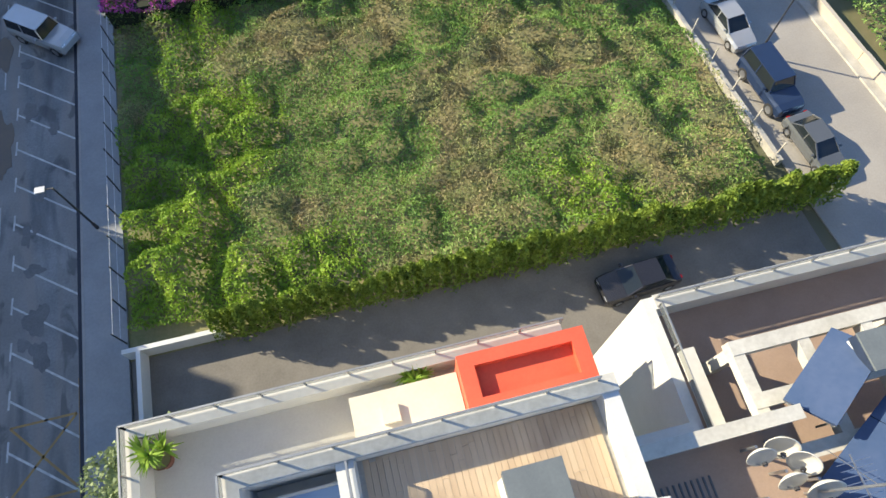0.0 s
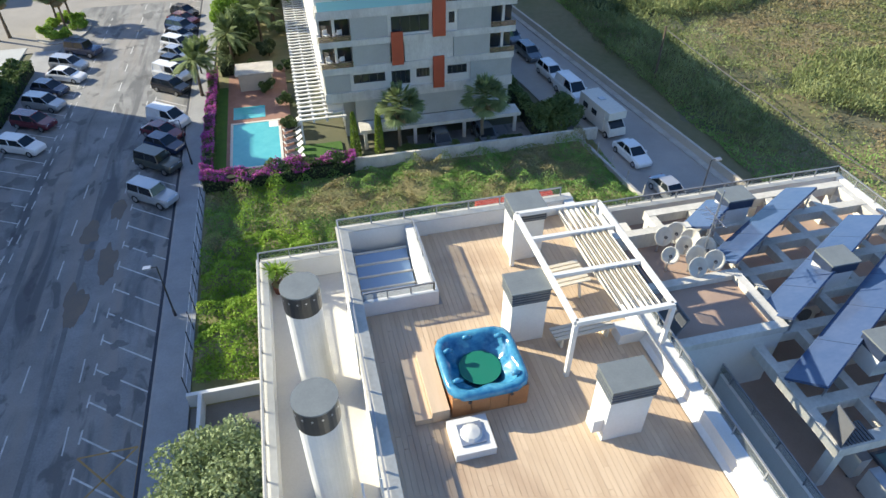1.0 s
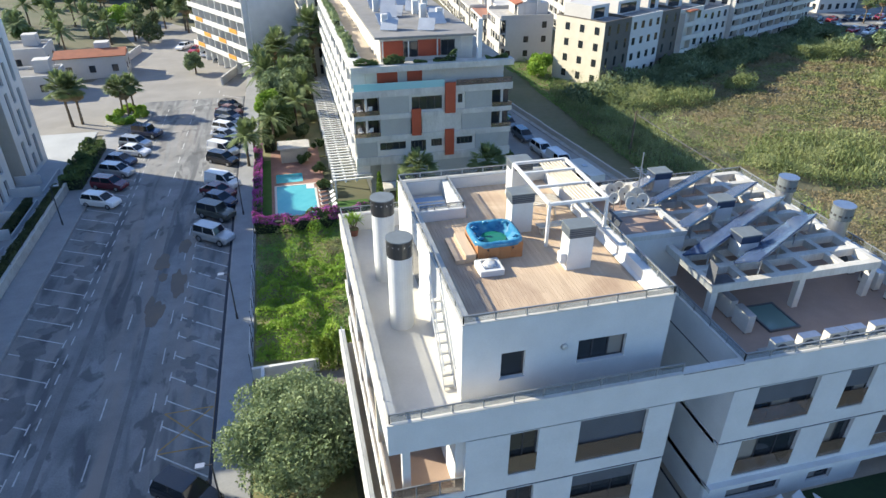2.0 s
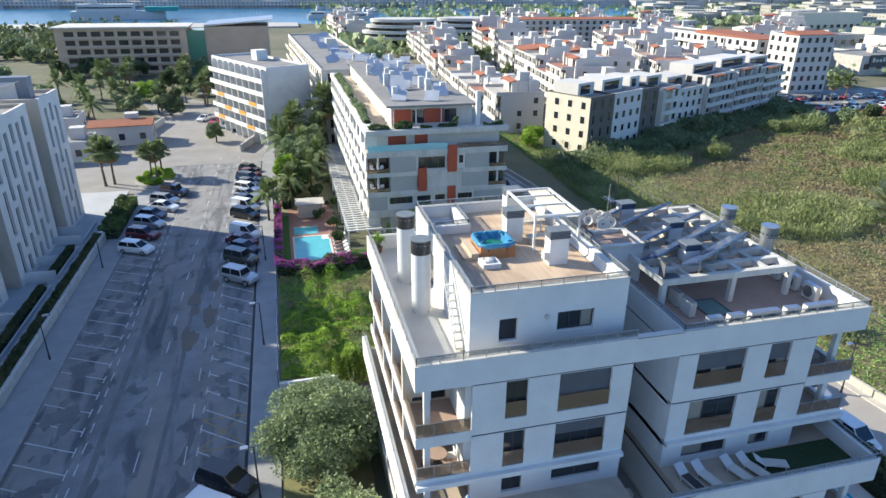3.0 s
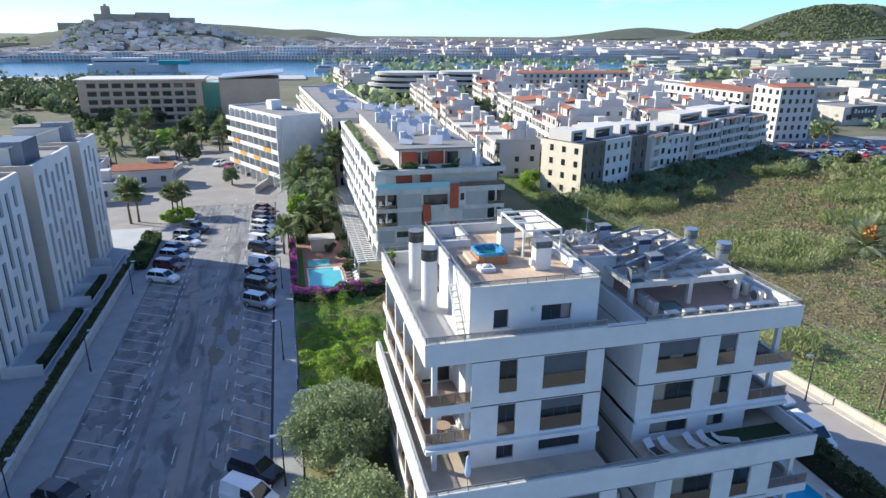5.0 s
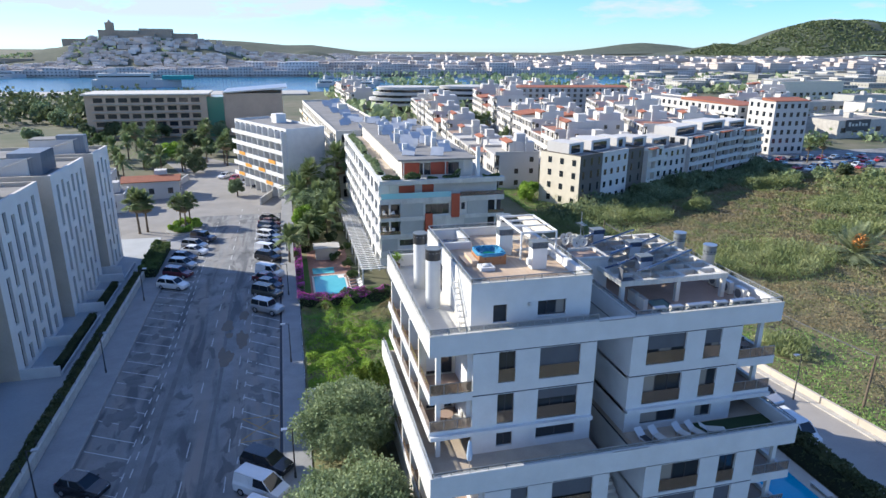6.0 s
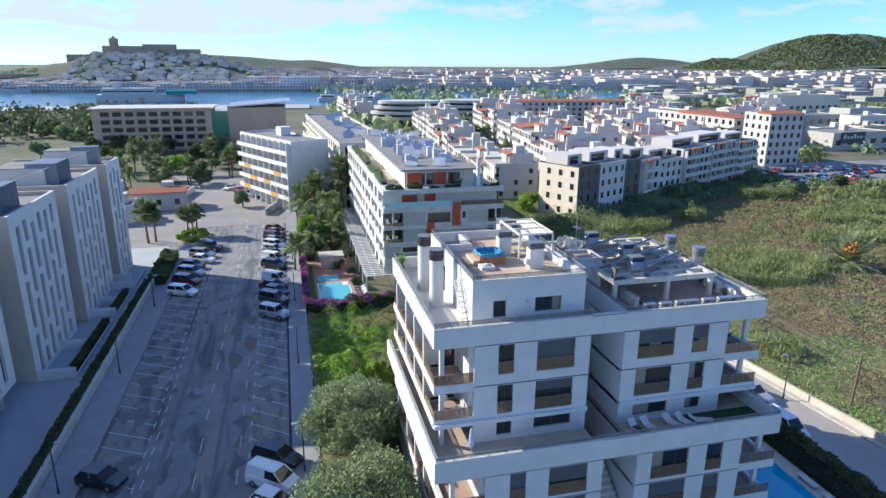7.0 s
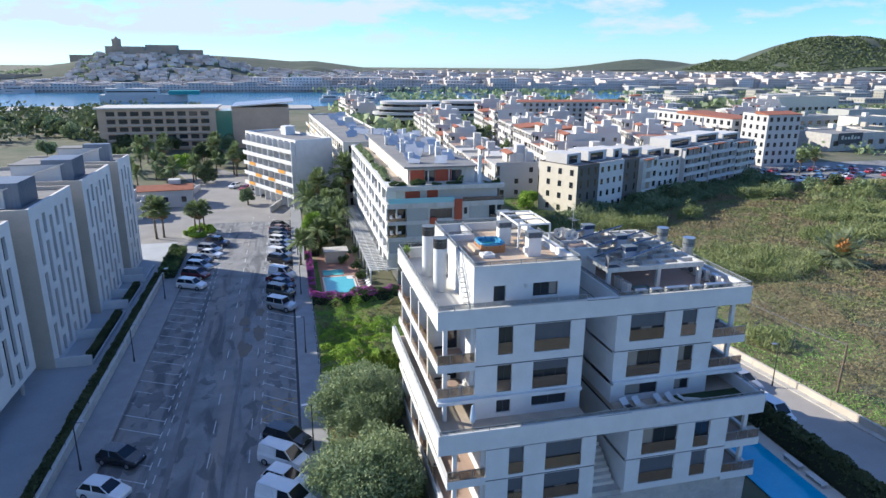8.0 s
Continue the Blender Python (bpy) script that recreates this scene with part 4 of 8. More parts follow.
for x, y in ((17.1, 12.9), (18.3, 9.0), (17.2, 5.55)):
    cowl_box(x, y, 17.9)
for x, y in ((24.0, 10.9), (24.3, 7.3)):
    dr = thing("metal_flue", "shiny round metal flue with slotted cap", "flue", "metal flues", at=(x, y, 16.004))
    part("shaft", M().tube([(0, 0, 0), (0, 0, 2.2)], 0.45, 24), STEEL, dr)
    part("cap", M().tube([(0, 0, 2.2), (0, 0, 2.9)], 0.5, 24), SLATE, dr, "dark slotted metal cap")
    part("rim", M().tube([(0, 0, 2.9), (0, 0, 2.95)], 0.53, 24), STEEL, dr)
    for k in range(12):
        a = math.tau * k / 12
        part("slot", M().bar((0.5 * math.cos(a), 0.5 * math.sin(a), 2.45), (0.5 * math.cos(a + .28), 0.5 * math.sin(a + .28), 2.45), 0.03, 0.1), DARK, dr)
hut = thing("lift_hut", "white lift hut with a brown tiled roof and stained rim", "roof hut")
part("body", box(11.9, 7.4, 12.0, 15.6, 10.0, 18.3), WHITE, hut)
part("roof", box(12.2, 7.65, 18.3, 15.35, 9.75, 18.34), BROWNTILE, hut)
part("rim", M().wall("x", 7.36, 0.3, 11.86, 15.64, 18.3, 18.55).wall("x", 9.74, 0.3, 11.86, 15.64, 18.3, 18.55).wall("y", 11.86, 0.3, 7.66, 9.74, 18.3, 18.55).wall("y", 15.34, 0.3, 7.66, 9.74, 18.3, 18.55), STAINED, hut)
part("sheet", M().add([(11.95, 7.7, 18.5), (11.95, 8.9, 18.5), (12.3, 8.9, 19.3), (12.3, 7.7, 19.3), (12.0, 7.7, 18.48), (12.0, 8.9, 18.48), (12.35, 8.9, 19.28), (12.35, 7.7, 19.28)], [(0, 1, 2, 3), (7, 6, 5, 4), (0, 4, 5, 1), (2, 6, 7, 3), (1, 5, 6, 2), (0, 3, 7, 4)]), SHUTTER, hut, "leaning grey metal sheet")
deck2 = thing("service_roof", "brown tiled service roof behind the lift hut", "roof")
part("slab", box(11.3, 10.05, 17.5, 15.1, 12.3, 18.0), BROWNTILE, deck2)
part("rim", M().wall("x", 12.3, 0.32, 11.3, 15.3, 17.3, 18.62), STAINED, deck2, "stained concrete parapet")
part("beam", box(13.85, 12.62, 16.9, 14.15, 14.6, 17.3), WHITE2, deck2)
for k in range(10):
    part("grating_bar", box(11.7 + 0.14 * k, 10.3, 18.0, 11.74 + 0.14 * k, 11.7, 18.03), SHUTTER, deck2)
part("gap_wall", box(13.5, 12.7, 9.0, 13.79, 16.2, 16.85), WHITE, house, "white rendered side wall of the gap")
part("gap_back", box(11.26, 12.66, 9.0, 13.5, 12.9, 17.29), WHITE, house)


def dish(x, y, z, r, rz, tilt, col):
    d = thing("satellite_dish", "white satellite dish on a pipe mount", "satellite dish", "roof satellite dishes", at=pose(x, y, z, 0, 0, rz))
    part("mast", M().tube([(0, 0, 0), (0, 0, 0.75)], 0.035, 8), STEEL, d)
    m = M()
    T = Matrix.Translation((0, -0.1, 0.8)) @ pose(0, 0, 0, tilt, 0, 0)
    n, g = 22, 5
    m.v.append(tuple(T @ Vector((0, 0, 0))))
    for k in range(1, g + 1):
        for i in range(n):
            a, rr = math.tau * i / n, r * k / g
            m.v.append(tuple(T @ Vector((rr * math.cos(a) * 0.9, rr * math.sin(a), 0.45 * rr * rr / r))))
    m.f = [(0, 1 + i, 1 + (i + 1) % n) for i in range(n)]
    for k in range(g - 1):
        m.f += [(1 + k * n + i, 1 + (k + 1) * n + i, 1 + (k + 1) * n + (i + 1) % n, 1 + k * n + (i + 1) % n) for i in range(n)]
    ob = part("reflector", m, col, d, smooth=True)
    so = ob.modifiers.new("thick", "SOLIDIFY")
    so.thickness = 0.02
    f = T @ Vector((0, 0, r * 0.95))
    part("arm", M().bar(T @ Vector((0, -r * 0.95, r * 0.3)), f, 0.03), STEEL, d)
    part("receiver", M().tube([f, T @ Vector((0, 0, r * 0.78))], 0.06, 8), DARK, d)


for k, (x, y, r) in enumerate(((13.9, 12.0, 0.34), (14.5, 12.05, 0.38), (14.85, 11.6, 0.36), (14.3, 11.4, 0.33), (14.9, 11.1, 0.42), (14.4, 10.8, 0.38), (14.95, 10.45, 0.36), (14.2, 10.3, 0.34), (13.7, 11.0, 0.30))):
    dish(x, y, 18.004, r, R.uniform(-30, 15) - 10 * (k % 3), 66, WHITE2)
ant = thing("tv_antenna", "tall thin television antenna with crossed rods", "antenna", at=(14.85, 10.85, 18.004))
part("mast", M().tube([(0, 0, 0), (0, 0, 3.2)], 0.03, 8), STEEL, ant)
for k in range(9):
    part("rod", M().bar((-0.35, -0.5 + 0.12 * k, 2.2 + 0.05 * (k % 2)), (0.35, -0.5 + 0.12 * k, 2.2), 0.015), STEEL, ant)
part("boom", M().bar((0, -0.6, 2.2), (0, 0.6, 2.2), 0.03), STEEL, ant)
part("guy", M().bar((0, 0, 2.6), (0.9, 0.7, 0.02), 0.015), STEEL, ant)


def ac_unit(x, y, z, rz=0, w=0.85, h=0.62):
    a = thing("air_conditioner", "white outdoor air-conditioning unit with a round fan grille", "air conditioner", "outdoor air conditioners", at=pose(x, y, z, 0, 0, rz))
    part("case", box(0, 0, 0.06, w, 0.34, h + 0.06), WHITE2, a)
    part("grille", M().tube([(w * 0.4, -0.02, h / 2 + 0.06), (w * 0.4, 0.0, h / 2 + 0.06)], h * 0.38, 20), SHUTTER, a)
    part("top", box(-0.01, -0.01, h + 0.06, w + 0.01, 0.35, h + 0.085), STEEL, a)
    for fx in (0.06, w - 0.12):
        part("foot", box(fx, 0, 0, fx + 0.06, 0.34, 0.06), DARK, a)


plinth = solid("plinth", box(15.3, 0.32, 15.9, 24.0, 1.1, 16.45), CONCRETE, "low concrete plinth under the air conditioners", "plinth")
for k in range(7):
    ac_unit(15.5 + 1.15 * k + 0.12 * (k % 3), 0.5, 16.454)
ac_unit(16.2, 3.7, 16.004, 90, 0.95, 0.85)
ac_unit(16.2, 2.5, 16.004, 90, 0.95, 0.85)
for k in range(5):
    ac_unit(16.6 + 1.25 * k, 8.6 + 0.5 * (k % 2), 16.004, 0, 0.95, 0.95)
for k in range(3):
    ac_unit(23.9, 3.4 + 1.5 * k, 16.004, -90, 0.95, 0.9)
sk = thing("floor_skylight", "flat greenish glass skylight set in the terrace", "skylight", at=(17.0, 2.35, 16.004))
part("frame", M().wall("x", 0, 0.08, 0, 1.55, 0, 0.1).wall("x", 1.8, 0.08, 0, 1.55, 0, 0.1).wall("y", 0, 0.08, 0.08, 1.8, 0, 0.1).wall("y", 1.47, 0.08, 0.08, 1.8, 0, 0.1), SHUTTER, sk)
part("pane", box(0.08, 0.08, 0.03, 1.47, 1.8, 0.06), glassy("green_pane", (0.14, 0.22, 0.20), 0.1), sk)
pan = thing("louvre_panel", "leaning louvred panel at the roof corner", "louvre panel", at=(14.75, 3.75, 17.9))
for k in range(9):
    part("slat", box(0.1 + 0.11 * k, 0, 0.02, 0.16 + 0.11 * k, 0.6, 0.06), SHUTTER, pan)
part("sheet", M().add([(0, 0, 0), (0.1, 0.7, 0), (0.1, 0.7, 0.9), (0, 0, 0.9), (0.04, 0, 0), (0.14, 0.7, 0), (0.14, 0.7, 0.9), (0.04, 0, 0.9)], [(0, 1, 2, 3), (7, 6, 5, 4), (0, 4, 5, 1), (2, 6, 7, 3), (1, 5, 6, 2), (0, 3, 7, 4)]), SHUTTER, pan)


# ---- loungers, terrace furniture ----
def lounger(x, y, z, rz):
    l = thing("sun_lounger", "white sun lounger with dark cushion on the terrace", "sun lounger", "terrace sun loungers", at=pose(x, y, z, 0, 0, rz))
    part("seat", box(0, 0, 0.26, 0.62, 1.3, 0.31), WHITE, l)
    part("backrest", M().add([(0, 1.3, 0.27), (0.62, 1.3, 0.27), (0.62, 1.85, 0.62), (0, 1.85, 0.62), (0, 1.3, 0.31), (0.62, 1.3, 0.31), (0.62, 1.82, 0.66), (0, 1.82, 0.66)], [(3, 2, 1, 0), (4, 5, 6, 7), (0, 1, 5, 4), (2, 3, 7, 6), (1, 2, 6, 5), (0, 4, 7, 3)]), WHITE, l)
    part("cushion", box(0.05, 0.1, 0.31, 0.57, 1.25, 0.34), DARK if rz < 15 else WHITE2, l)
    for a in (0.03, 0.55):
        for b in (0.1, 1.2):
            part("leg", box(a, b, 0, a + 0.05, b + 0.05, 0.26), WHITE, l)


for k, x in enumerate((14.6, 15.7, 17.6, 18.7)):
    lounger(x, -2.3, 8.154, 12 + 3 * k)
lounger(20.6, -1.9, 8.154, 70)
turf = solid("terrace_turf", box(19.0, -2.75, 8.15, 24.9, -0.1, 8.19), mat("dark_turf", (0.03, 0.06, 0.02), (0.02, 0.04, 0.015), 0.95, 3, 60, 0.4), "dark green artificial turf on the terrace", "turf", kind="structure")


def chair(x, y, z, rz, col, lab):
    c = thing("garden_chair", lab, "chair", "balcony chairs", at=pose(x, y, z, 0, 0, rz))
    part("seat", box(-0.24, -0.24, 0.42, 0.24, 0.24, 0.46), col, c)
    part("backrest", box(-0.24, 0.2, 0.46, 0.24, 0.24, 0.85), col, c)
    for a in (-0.22, 0.18):
        for b in (-0.22, 0.2):
            part("leg", box(a, b, 0, a + 0.04, b + 0.04, 0.42), col, c)


def round_table(x, y, z, r=0.5):
    t = thing("round_table", "round brown balcony table", "table", "balcony tables", at=(x, y, z))
    part("tabletop", M().tube([(0, 0, 0.70), (0, 0, 0.74)], r, 24), BROWNTILE, t)
    part("pedestal", M().tube([(0, 0, 0.03), (0, 0, 0.70)], 0.05, 10), DARK, t)
    part("foot", M().tube([(0, 0, 0), (0, 0, 0.03)], 0.28, 16), DARK, t)


round_table(1.4, 1.3, 9.924)
chair(2.1, 1.3, 9.924, -90, WHITE, "white plastic garden chair on the balcony")
chair(1.3, 2.1, 9.924, 0, WHITE, "white plastic garden chair on the balcony")
chair(0.8, 1.0, 9.924, 110, DARK, "dark garden chair on the balcony")
round_table(23.6, 1.4, 12.524, 0.45)
chair(24.2, 1.9, 12.524, 20, DARK, "dark garden chair on the balcony")
chair(23.0, 1.2, 12.524, 90, DARK, "dark garden chair on the balcony")
par = thing("closed_parasol", "closed pale blue parasol on the terrace", "parasol", at=(2.2, -1.6, 8.154))
part("pole", M().tube([(0, 0, 0), (0, 0, 2.2)], 0.025, 8), STEEL, par)
part("canopy", M().tube([(0, 0, 0.9), (0, 0, 1.2), (0, 0, 2.15), (0, 0, 2.3)], [0.16, 0.2, 0.1, 0.02], 10), mat("pale_blue_canvas", (0.35, 0.45, 0.58), (0.28, 0.38, 0.5), 0.8, 3, 20), par)
part("base", M().tube([(0, 0, 0), (0, 0, 0.08)], 0.25, 14), CONCRETE, par)


RAISED += [o for o in scene.objects if o not in SITE_OBJECTS]
# ---- neighbouring apartment block ----
def slab_front(z0, z1, x0=4.5, x1=22.9, y=52.5, d=1.6):
    part("band", box(x0, y, z0, x1, y + d, z1), STAINED, nb, "weathered white concrete band")


for z0, z1 in ((15.0, 15.65), (12.3, 13.05), (9.76, 10.32), (7.2, 7.83), (4.4, 5.37)):
    slab_front(z0, z1)
part("upper_wall", box(6.2, 54.0, 13.05, 22.2, 104, 15.0), WHITE2, nb)
part("red_wall", box(7.5, 53.96, 13.2, 9.8, 54.0, 14.6), RED, nb)
part("red_wall", box(10.9, 53.96, 13.2, 12.6, 54.0, 14.8), RED, nb)
part("glass_rail", box(4.7, 52.55, 13.05, 14.85, 52.6, 13.85), GLASS_AQUA, nb, "aqua glass balcony rail")
part("glass_rail", box(16.2, 52.55, 13.05, 22.8, 52.57, 13.7), GLASS_RAIL, nb)
for z0, z1, segs in ((10.32, 12.3, ((7.4, 10.8, "g"), (10.8, 14.9, "w"), (16.15, 17.3, "v"), (17.3, 20.5, "g"))),
                     (7.83, 9.76, ((7.4, 10.9, "g"), (12.2, 16.9, "p"), (16.9, 20.5, "g"))),
                     (5.37, 7.2, ((4.6, 7.0, "g"), (7.0, 10.6, "v"), (10.6, 13.0, "w"), (13.0, 14.9, "v"), (16.05, 18.6, "v"), (18.6, 22.8, "g"))),
                     (2.2, 4.4, ((7.2, 22.6, "g"),))):
    for x0, x1, k in segs:
        if k in "gp":
            part("panel", box(x0 + .02, 52.62, z0, x1 - .02, 52.8, z1), GREYPANEL if k == "g" else STAINED, nb, "grey rendered panel")
        else:
            part("wall", M().wall("x", 52.7, 0.15, x0, x1, z0, z1, [(x0 + 0.3, z0 + (0.2 if k == "w" else 0.7), x1 - 0.3, z1 - 0.25)]), WHITE2, nb)
            window(x0 + 0.3, z0 + (0.2 if k == "w" else 0.7), x1 - 0.3, z1 - 0.25, 52.7, sash=4, shutter=0, parent=nb, depth=0.08)
for x0, x1, z0, z1 in ((11.0, 12.1, 7.65, 10.75), (14.88, 16.1, 10.0, 13.5), (14.88, 15.98, 4.95, 8.1)):
    part("red_panel", box(x0, 52.36, z0, x1, 52.5, z1), RED, nb, "rust red panel")
for z0, z1 in ((10.32, 12.3), (7.83, 9.76)):
    for x0, x1 in ((4.5, 7.4), (20.5, 22.9)):
        part("balcony_back", box(x0 + 0.3, 53.9, z0, x1, 53.98, z1), GLASS_DARK, nb)
        part("balcony_pier", box((x0 + x1) / 2 - 0.12, 52.7, z0, (x0 + x1) / 2 + 0.12, 52.95, z1), WHITE2, nb)
        part("rail", box(x0, 52.53, z0, x1, 52.56, z0 + 0.5), GLASS_RAIL, nb)
        if x0 < 10:
            chair(x0 + 0.8, 53.2, z0 + 0.004, 30, WHITE, "white chair on a balcony")
            chair(x0 + 1.9, 53.3, z0 + 0.004, 200, WHITE, "white chair on a balcony")
# ground canopy
part("canopy", box(7.3, 50.6, 1.85, 23.4, 52.5, 2.2), STAINED, nb, "weathered entrance canopy")
for x in (7.6, 12.5, 17.5, 22.8):
    part("canopy_post", box(x, 50.8, 0, x + 0.3, 51.1, 1.85), WHITE2, nb)
part("dark_opening", box(8.0, 53.9, 0.1, 22, 53.98, 1.85), GLASS_DARK, nb)
# west side: balcony grid
for z0, z1 in ((15.0, 15.65), (12.3, 13.05), (9.76, 10.5), (7.2, 7.95), (4.4, 5.2)):
    part("side_band", box(4.45, 54.1, z0, 6.2, 104, z1), WHITE, nb)
for k in range(13):
    y = 54.2 + 4.1 * k
    part("side_fin", box(4.6, y, 2.2, 6.2, y + 0.3, 15.0), WHITE, nb)
    for z0 in (13.05, 10.5, 7.95, 5.2, 2.4):
        part("balcony_back", box(6.15, y + 0.8, z0 + 0.02, 6.195, y + 3.6, z0 + 1.7), GLASS_DARK, nb)
        if R.random() < 0.5:
            part("screen", box(4.7, y + 0.3, z0, 4.75, y + 2.2, z0 + 1.75), WHITE, nb)
# set-back top floor and roof
PALEPANEL = mat("pale_collector_glass", (0.48, 0.50, 0.52), (0.36, 0.38, 0.41), 0.3, 0.7, 6)
part("top_floor", box(8.3, 56, 15.0, 19.0, 103, 17.9), WHITE2, nb)
part("red_wall", box(8.4, 55.95, 15.7, 10.9, 55.998, 17.5), RED, nb, "rust red terrace wall")
part("red_wall", box(12.6, 55.95, 15.7, 15.2, 55.998, 17.5), RED, nb, "rust red terrace wall")
for x0 in (10.95, 15.25):
    window(x0, 15.7, x0 + 1.6, 17.4, 55.95, sash=2, shutter=0, parent=nb, depth=-0.05)
part("roof_slab", box(7.6, 55.0, 17.9, 19.4, 103.4, 18.15), GREYROOF, nb, "grey flat roof")
for x in (8.4, 11.3, 14.6, 17.4):
    part("post", box(x, 55.2, 15.65, x + 0.14, 55.34, 17.9), WHITE2, nb)
part("roof_terrace", box(4.6, 52.6, 15.0, 22.8, 104, 15.06), TANTILE, nb)
part("column", box(18.9, 53.6, 15.65, 19.4, 54.1, 19.9), WHITE, nb, "white square chimney column")
for k in range(48):
    x, y = R.uniform(8.4, 17.2), 57.5 + k * 0.95
    if k % 3 == 2:
        part("chimney", box(x, y, 18.15, x + 0.7, y + 0.7, 19.4 + R.uniform(0, .5)), WHITE, nb)
        continue
    sp = thing("solar_collector", "tilted pale solar collector on the apartment roof", "solar panel", "apartment roof collectors", at=pose(x, y, 18.154, 0, 0, R.choice([-20, -15, 10])))
    part("panel", M().add([(0, 0, 0.15), (1.9, 0, 0.15), (1.9, 1.5, 1.2), (0, 1.5, 1.2), (0, 0, 0.08), (1.9, 0, 0.08), (1.9, 1.5, 1.13), (0, 1.5, 1.13)], [(0, 1, 2, 3), (7, 6, 5, 4), (0, 4, 5, 1), (2, 6, 7, 3), (1, 5, 6, 2), (0, 3, 7, 4)]), PALEPANEL, sp)
    part("rack", M().bar((0.2, 1.4, 0), (0.2, 1.4, 1.1), 0.06).bar((1.7, 1.4, 0), (1.7, 1.4, 1.1), 0.06).bar((0.2, 0.1, 0), (0.2, 0.1, 0.2), 0.06).bar((1.7, 0.1, 0), (1.7, 0.1, 0.2), 0.06), STEEL, sp)
# white slatted pergola walk along the west side
pw = thing("pergola_walk", "long white concrete slatted pergola beside the apartment block", "pergola")
for x in (1.8, 3.0, 4.3):
    part("beam", box(x, 53.0, 2.4, x + 0.22, 100, 2.65), WHITE, pw)
part("beam", box(6.0, 53.0, 2.4, 6.2, 58.5, 2.65), WHITE, pw)
slat_mesh = box(0, 0, 0, 2.9, 0.28, 0.12).mesh("slat", WHITE)
for k in range(52):
    part("slat", slat_mesh, None, pw, at=(1.7, 53.0 + 0.9 * k, 2.66))
for k in range(7):
    part("slat", box(4.5, 53.0 + 0.9 * k, 2.66, 6.3, 53.28 + 0.9 * k, 2.78), WHITE, pw)
for k in range(10):
    part("post", box(1.8, 53.2 + 5 * k, 0, 2.0, 53.4 + 5 * k, 2.4), WHITE, pw)

# pool garden
gl = solid("garden_lawn", M().prism([(-7.2, 47.9), (-5.6, 47.9), (-5.6, 68), (-7.2, 68)], -0.1, 0.06).prism([(0.9, 48.2), (5.5, 48.2), (5.5, 53), (0.9, 53)], -0.1, 0.06), mat("lawn", (0.06, 0.14, 0.02), (0.04, 0.10, 0.015), 0.95, 1.5, 50, 0.5), "trimmed green lawn by the pool", "lawn", kind="structure")
pd = solid("pool_deck", box(-5.6, 47.9, -0.1, 0.9, 72, 0.08), mat("red_paving", (0.30, 0.17, 0.13), (0.22, 0.12, 0.09), 0.85, 1, 20, 0.1), "reddish paved pool surround", "paving", kind="structure")
pl = thing("swimming_pool", "turquoise swimming pool with pale coping", "pool")
part("water", M().prism([(-5.0, 50.2), (-0.45, 50.2), (-0.45, 57.5), (-1.4, 57.5), (-1.4, 58.8), (-5.0, 58.8)], 0.05, 0.10), POOLW, pl)
part("water", box(-5.0, 59.9, 0.05, -1.7, 62.6, 0.10), POOLW, pl)
part("coping", M().wall("x", 49.95, 0.25, -5.25, -0.2, 0.05, 0.13).wall("x", 58.8, 0.25, -5.25, -0.2, 0.05, 0.13).wall("y", -5.25, 0.25, 50.2, 58.8, 0.05, 0.13).wall("y", -0.45, 0.25, 50.2, 57.5, 0.05, 0.13), WHITE2, pl)
part("steps", M().box(-1.4, 57.5, 0.05, -0.45, 58.8, 0.105), WHITE, pl)
for k in range(7):
    lounger(-0.1, 50.0 + 1.25 * k, 0.084, -75)
gw = solid("garden_wall", M().wall("x", 47.25, 0.3, 6.2, 30.4, -0.1, 1.3).wall("x", 47.25, 0.3, -7.3, 6.2, -0.1, 0.9), STAINED, "stained concrete wall between lot and garden", "wall", kind="structure")
gh = thing("pool_hut", "low flat-roofed pool hut", "hut")
part("wall", box(-4.2, 66.5, 0, -0.6, 69, 2.0), BEIGE, gh)
part("roof", box(-4.5, 66.2, 2.0, -0.3, 69.3, 2.2), CONCRETE, gh)
park = solid("parking_court", box(12, 47.6, -0.1, 30, 52.4, 0.02), ASPHALT, "paved court before the apartment block", "paving", kind="structure")
# pool behind the hedge on the east side
p2 = thing("swimming_pool", "bright blue swimming pool beside the white building", "pool")
part("water", box(26.8, -16, -0.05, 31.2, 4, 0.03), mat("blue_pool", (0.03, 0.33, 0.55), (0.05, 0.38, 0.6), 0.06, 0.5, 4, 0.06), p2)
part("coping", box(31.2, -16, -0.1, 32.6, 6, 0.08), WHITE2, p2)
for k in range(2):
    bn = thing("pool_bench", "white bench beside the blue pool", "bench", "pool benches", at=(31.5, -3.6 + 2.6 * k, 0.084))
    part("seat", box(0, 0, 0.32, 0.6, 1.9, 0.4), WHITE, bn)
    for b in (0.1, 1.7):
        part("leg", box(0.05, b, 0, 0.55, b + 0.1, 0.32), STEEL, bn)
# wall and gate by the driveway
dw = thing("drive_wall", "white rendered wall with a lilac cap by the driveway", "wall", kind="structure")
part("wall", M().wall("x", 23.3, 0.25, -7.3, -2.3, -0.1, 1.1), WHITE, dw)
part("wall", M().wall("y", -6.6, 0.22, 18.5, 23.3, -0.1, 1.1), WHITE, dw)

# ---- planting ----
NP = np.random.default_rng(11)


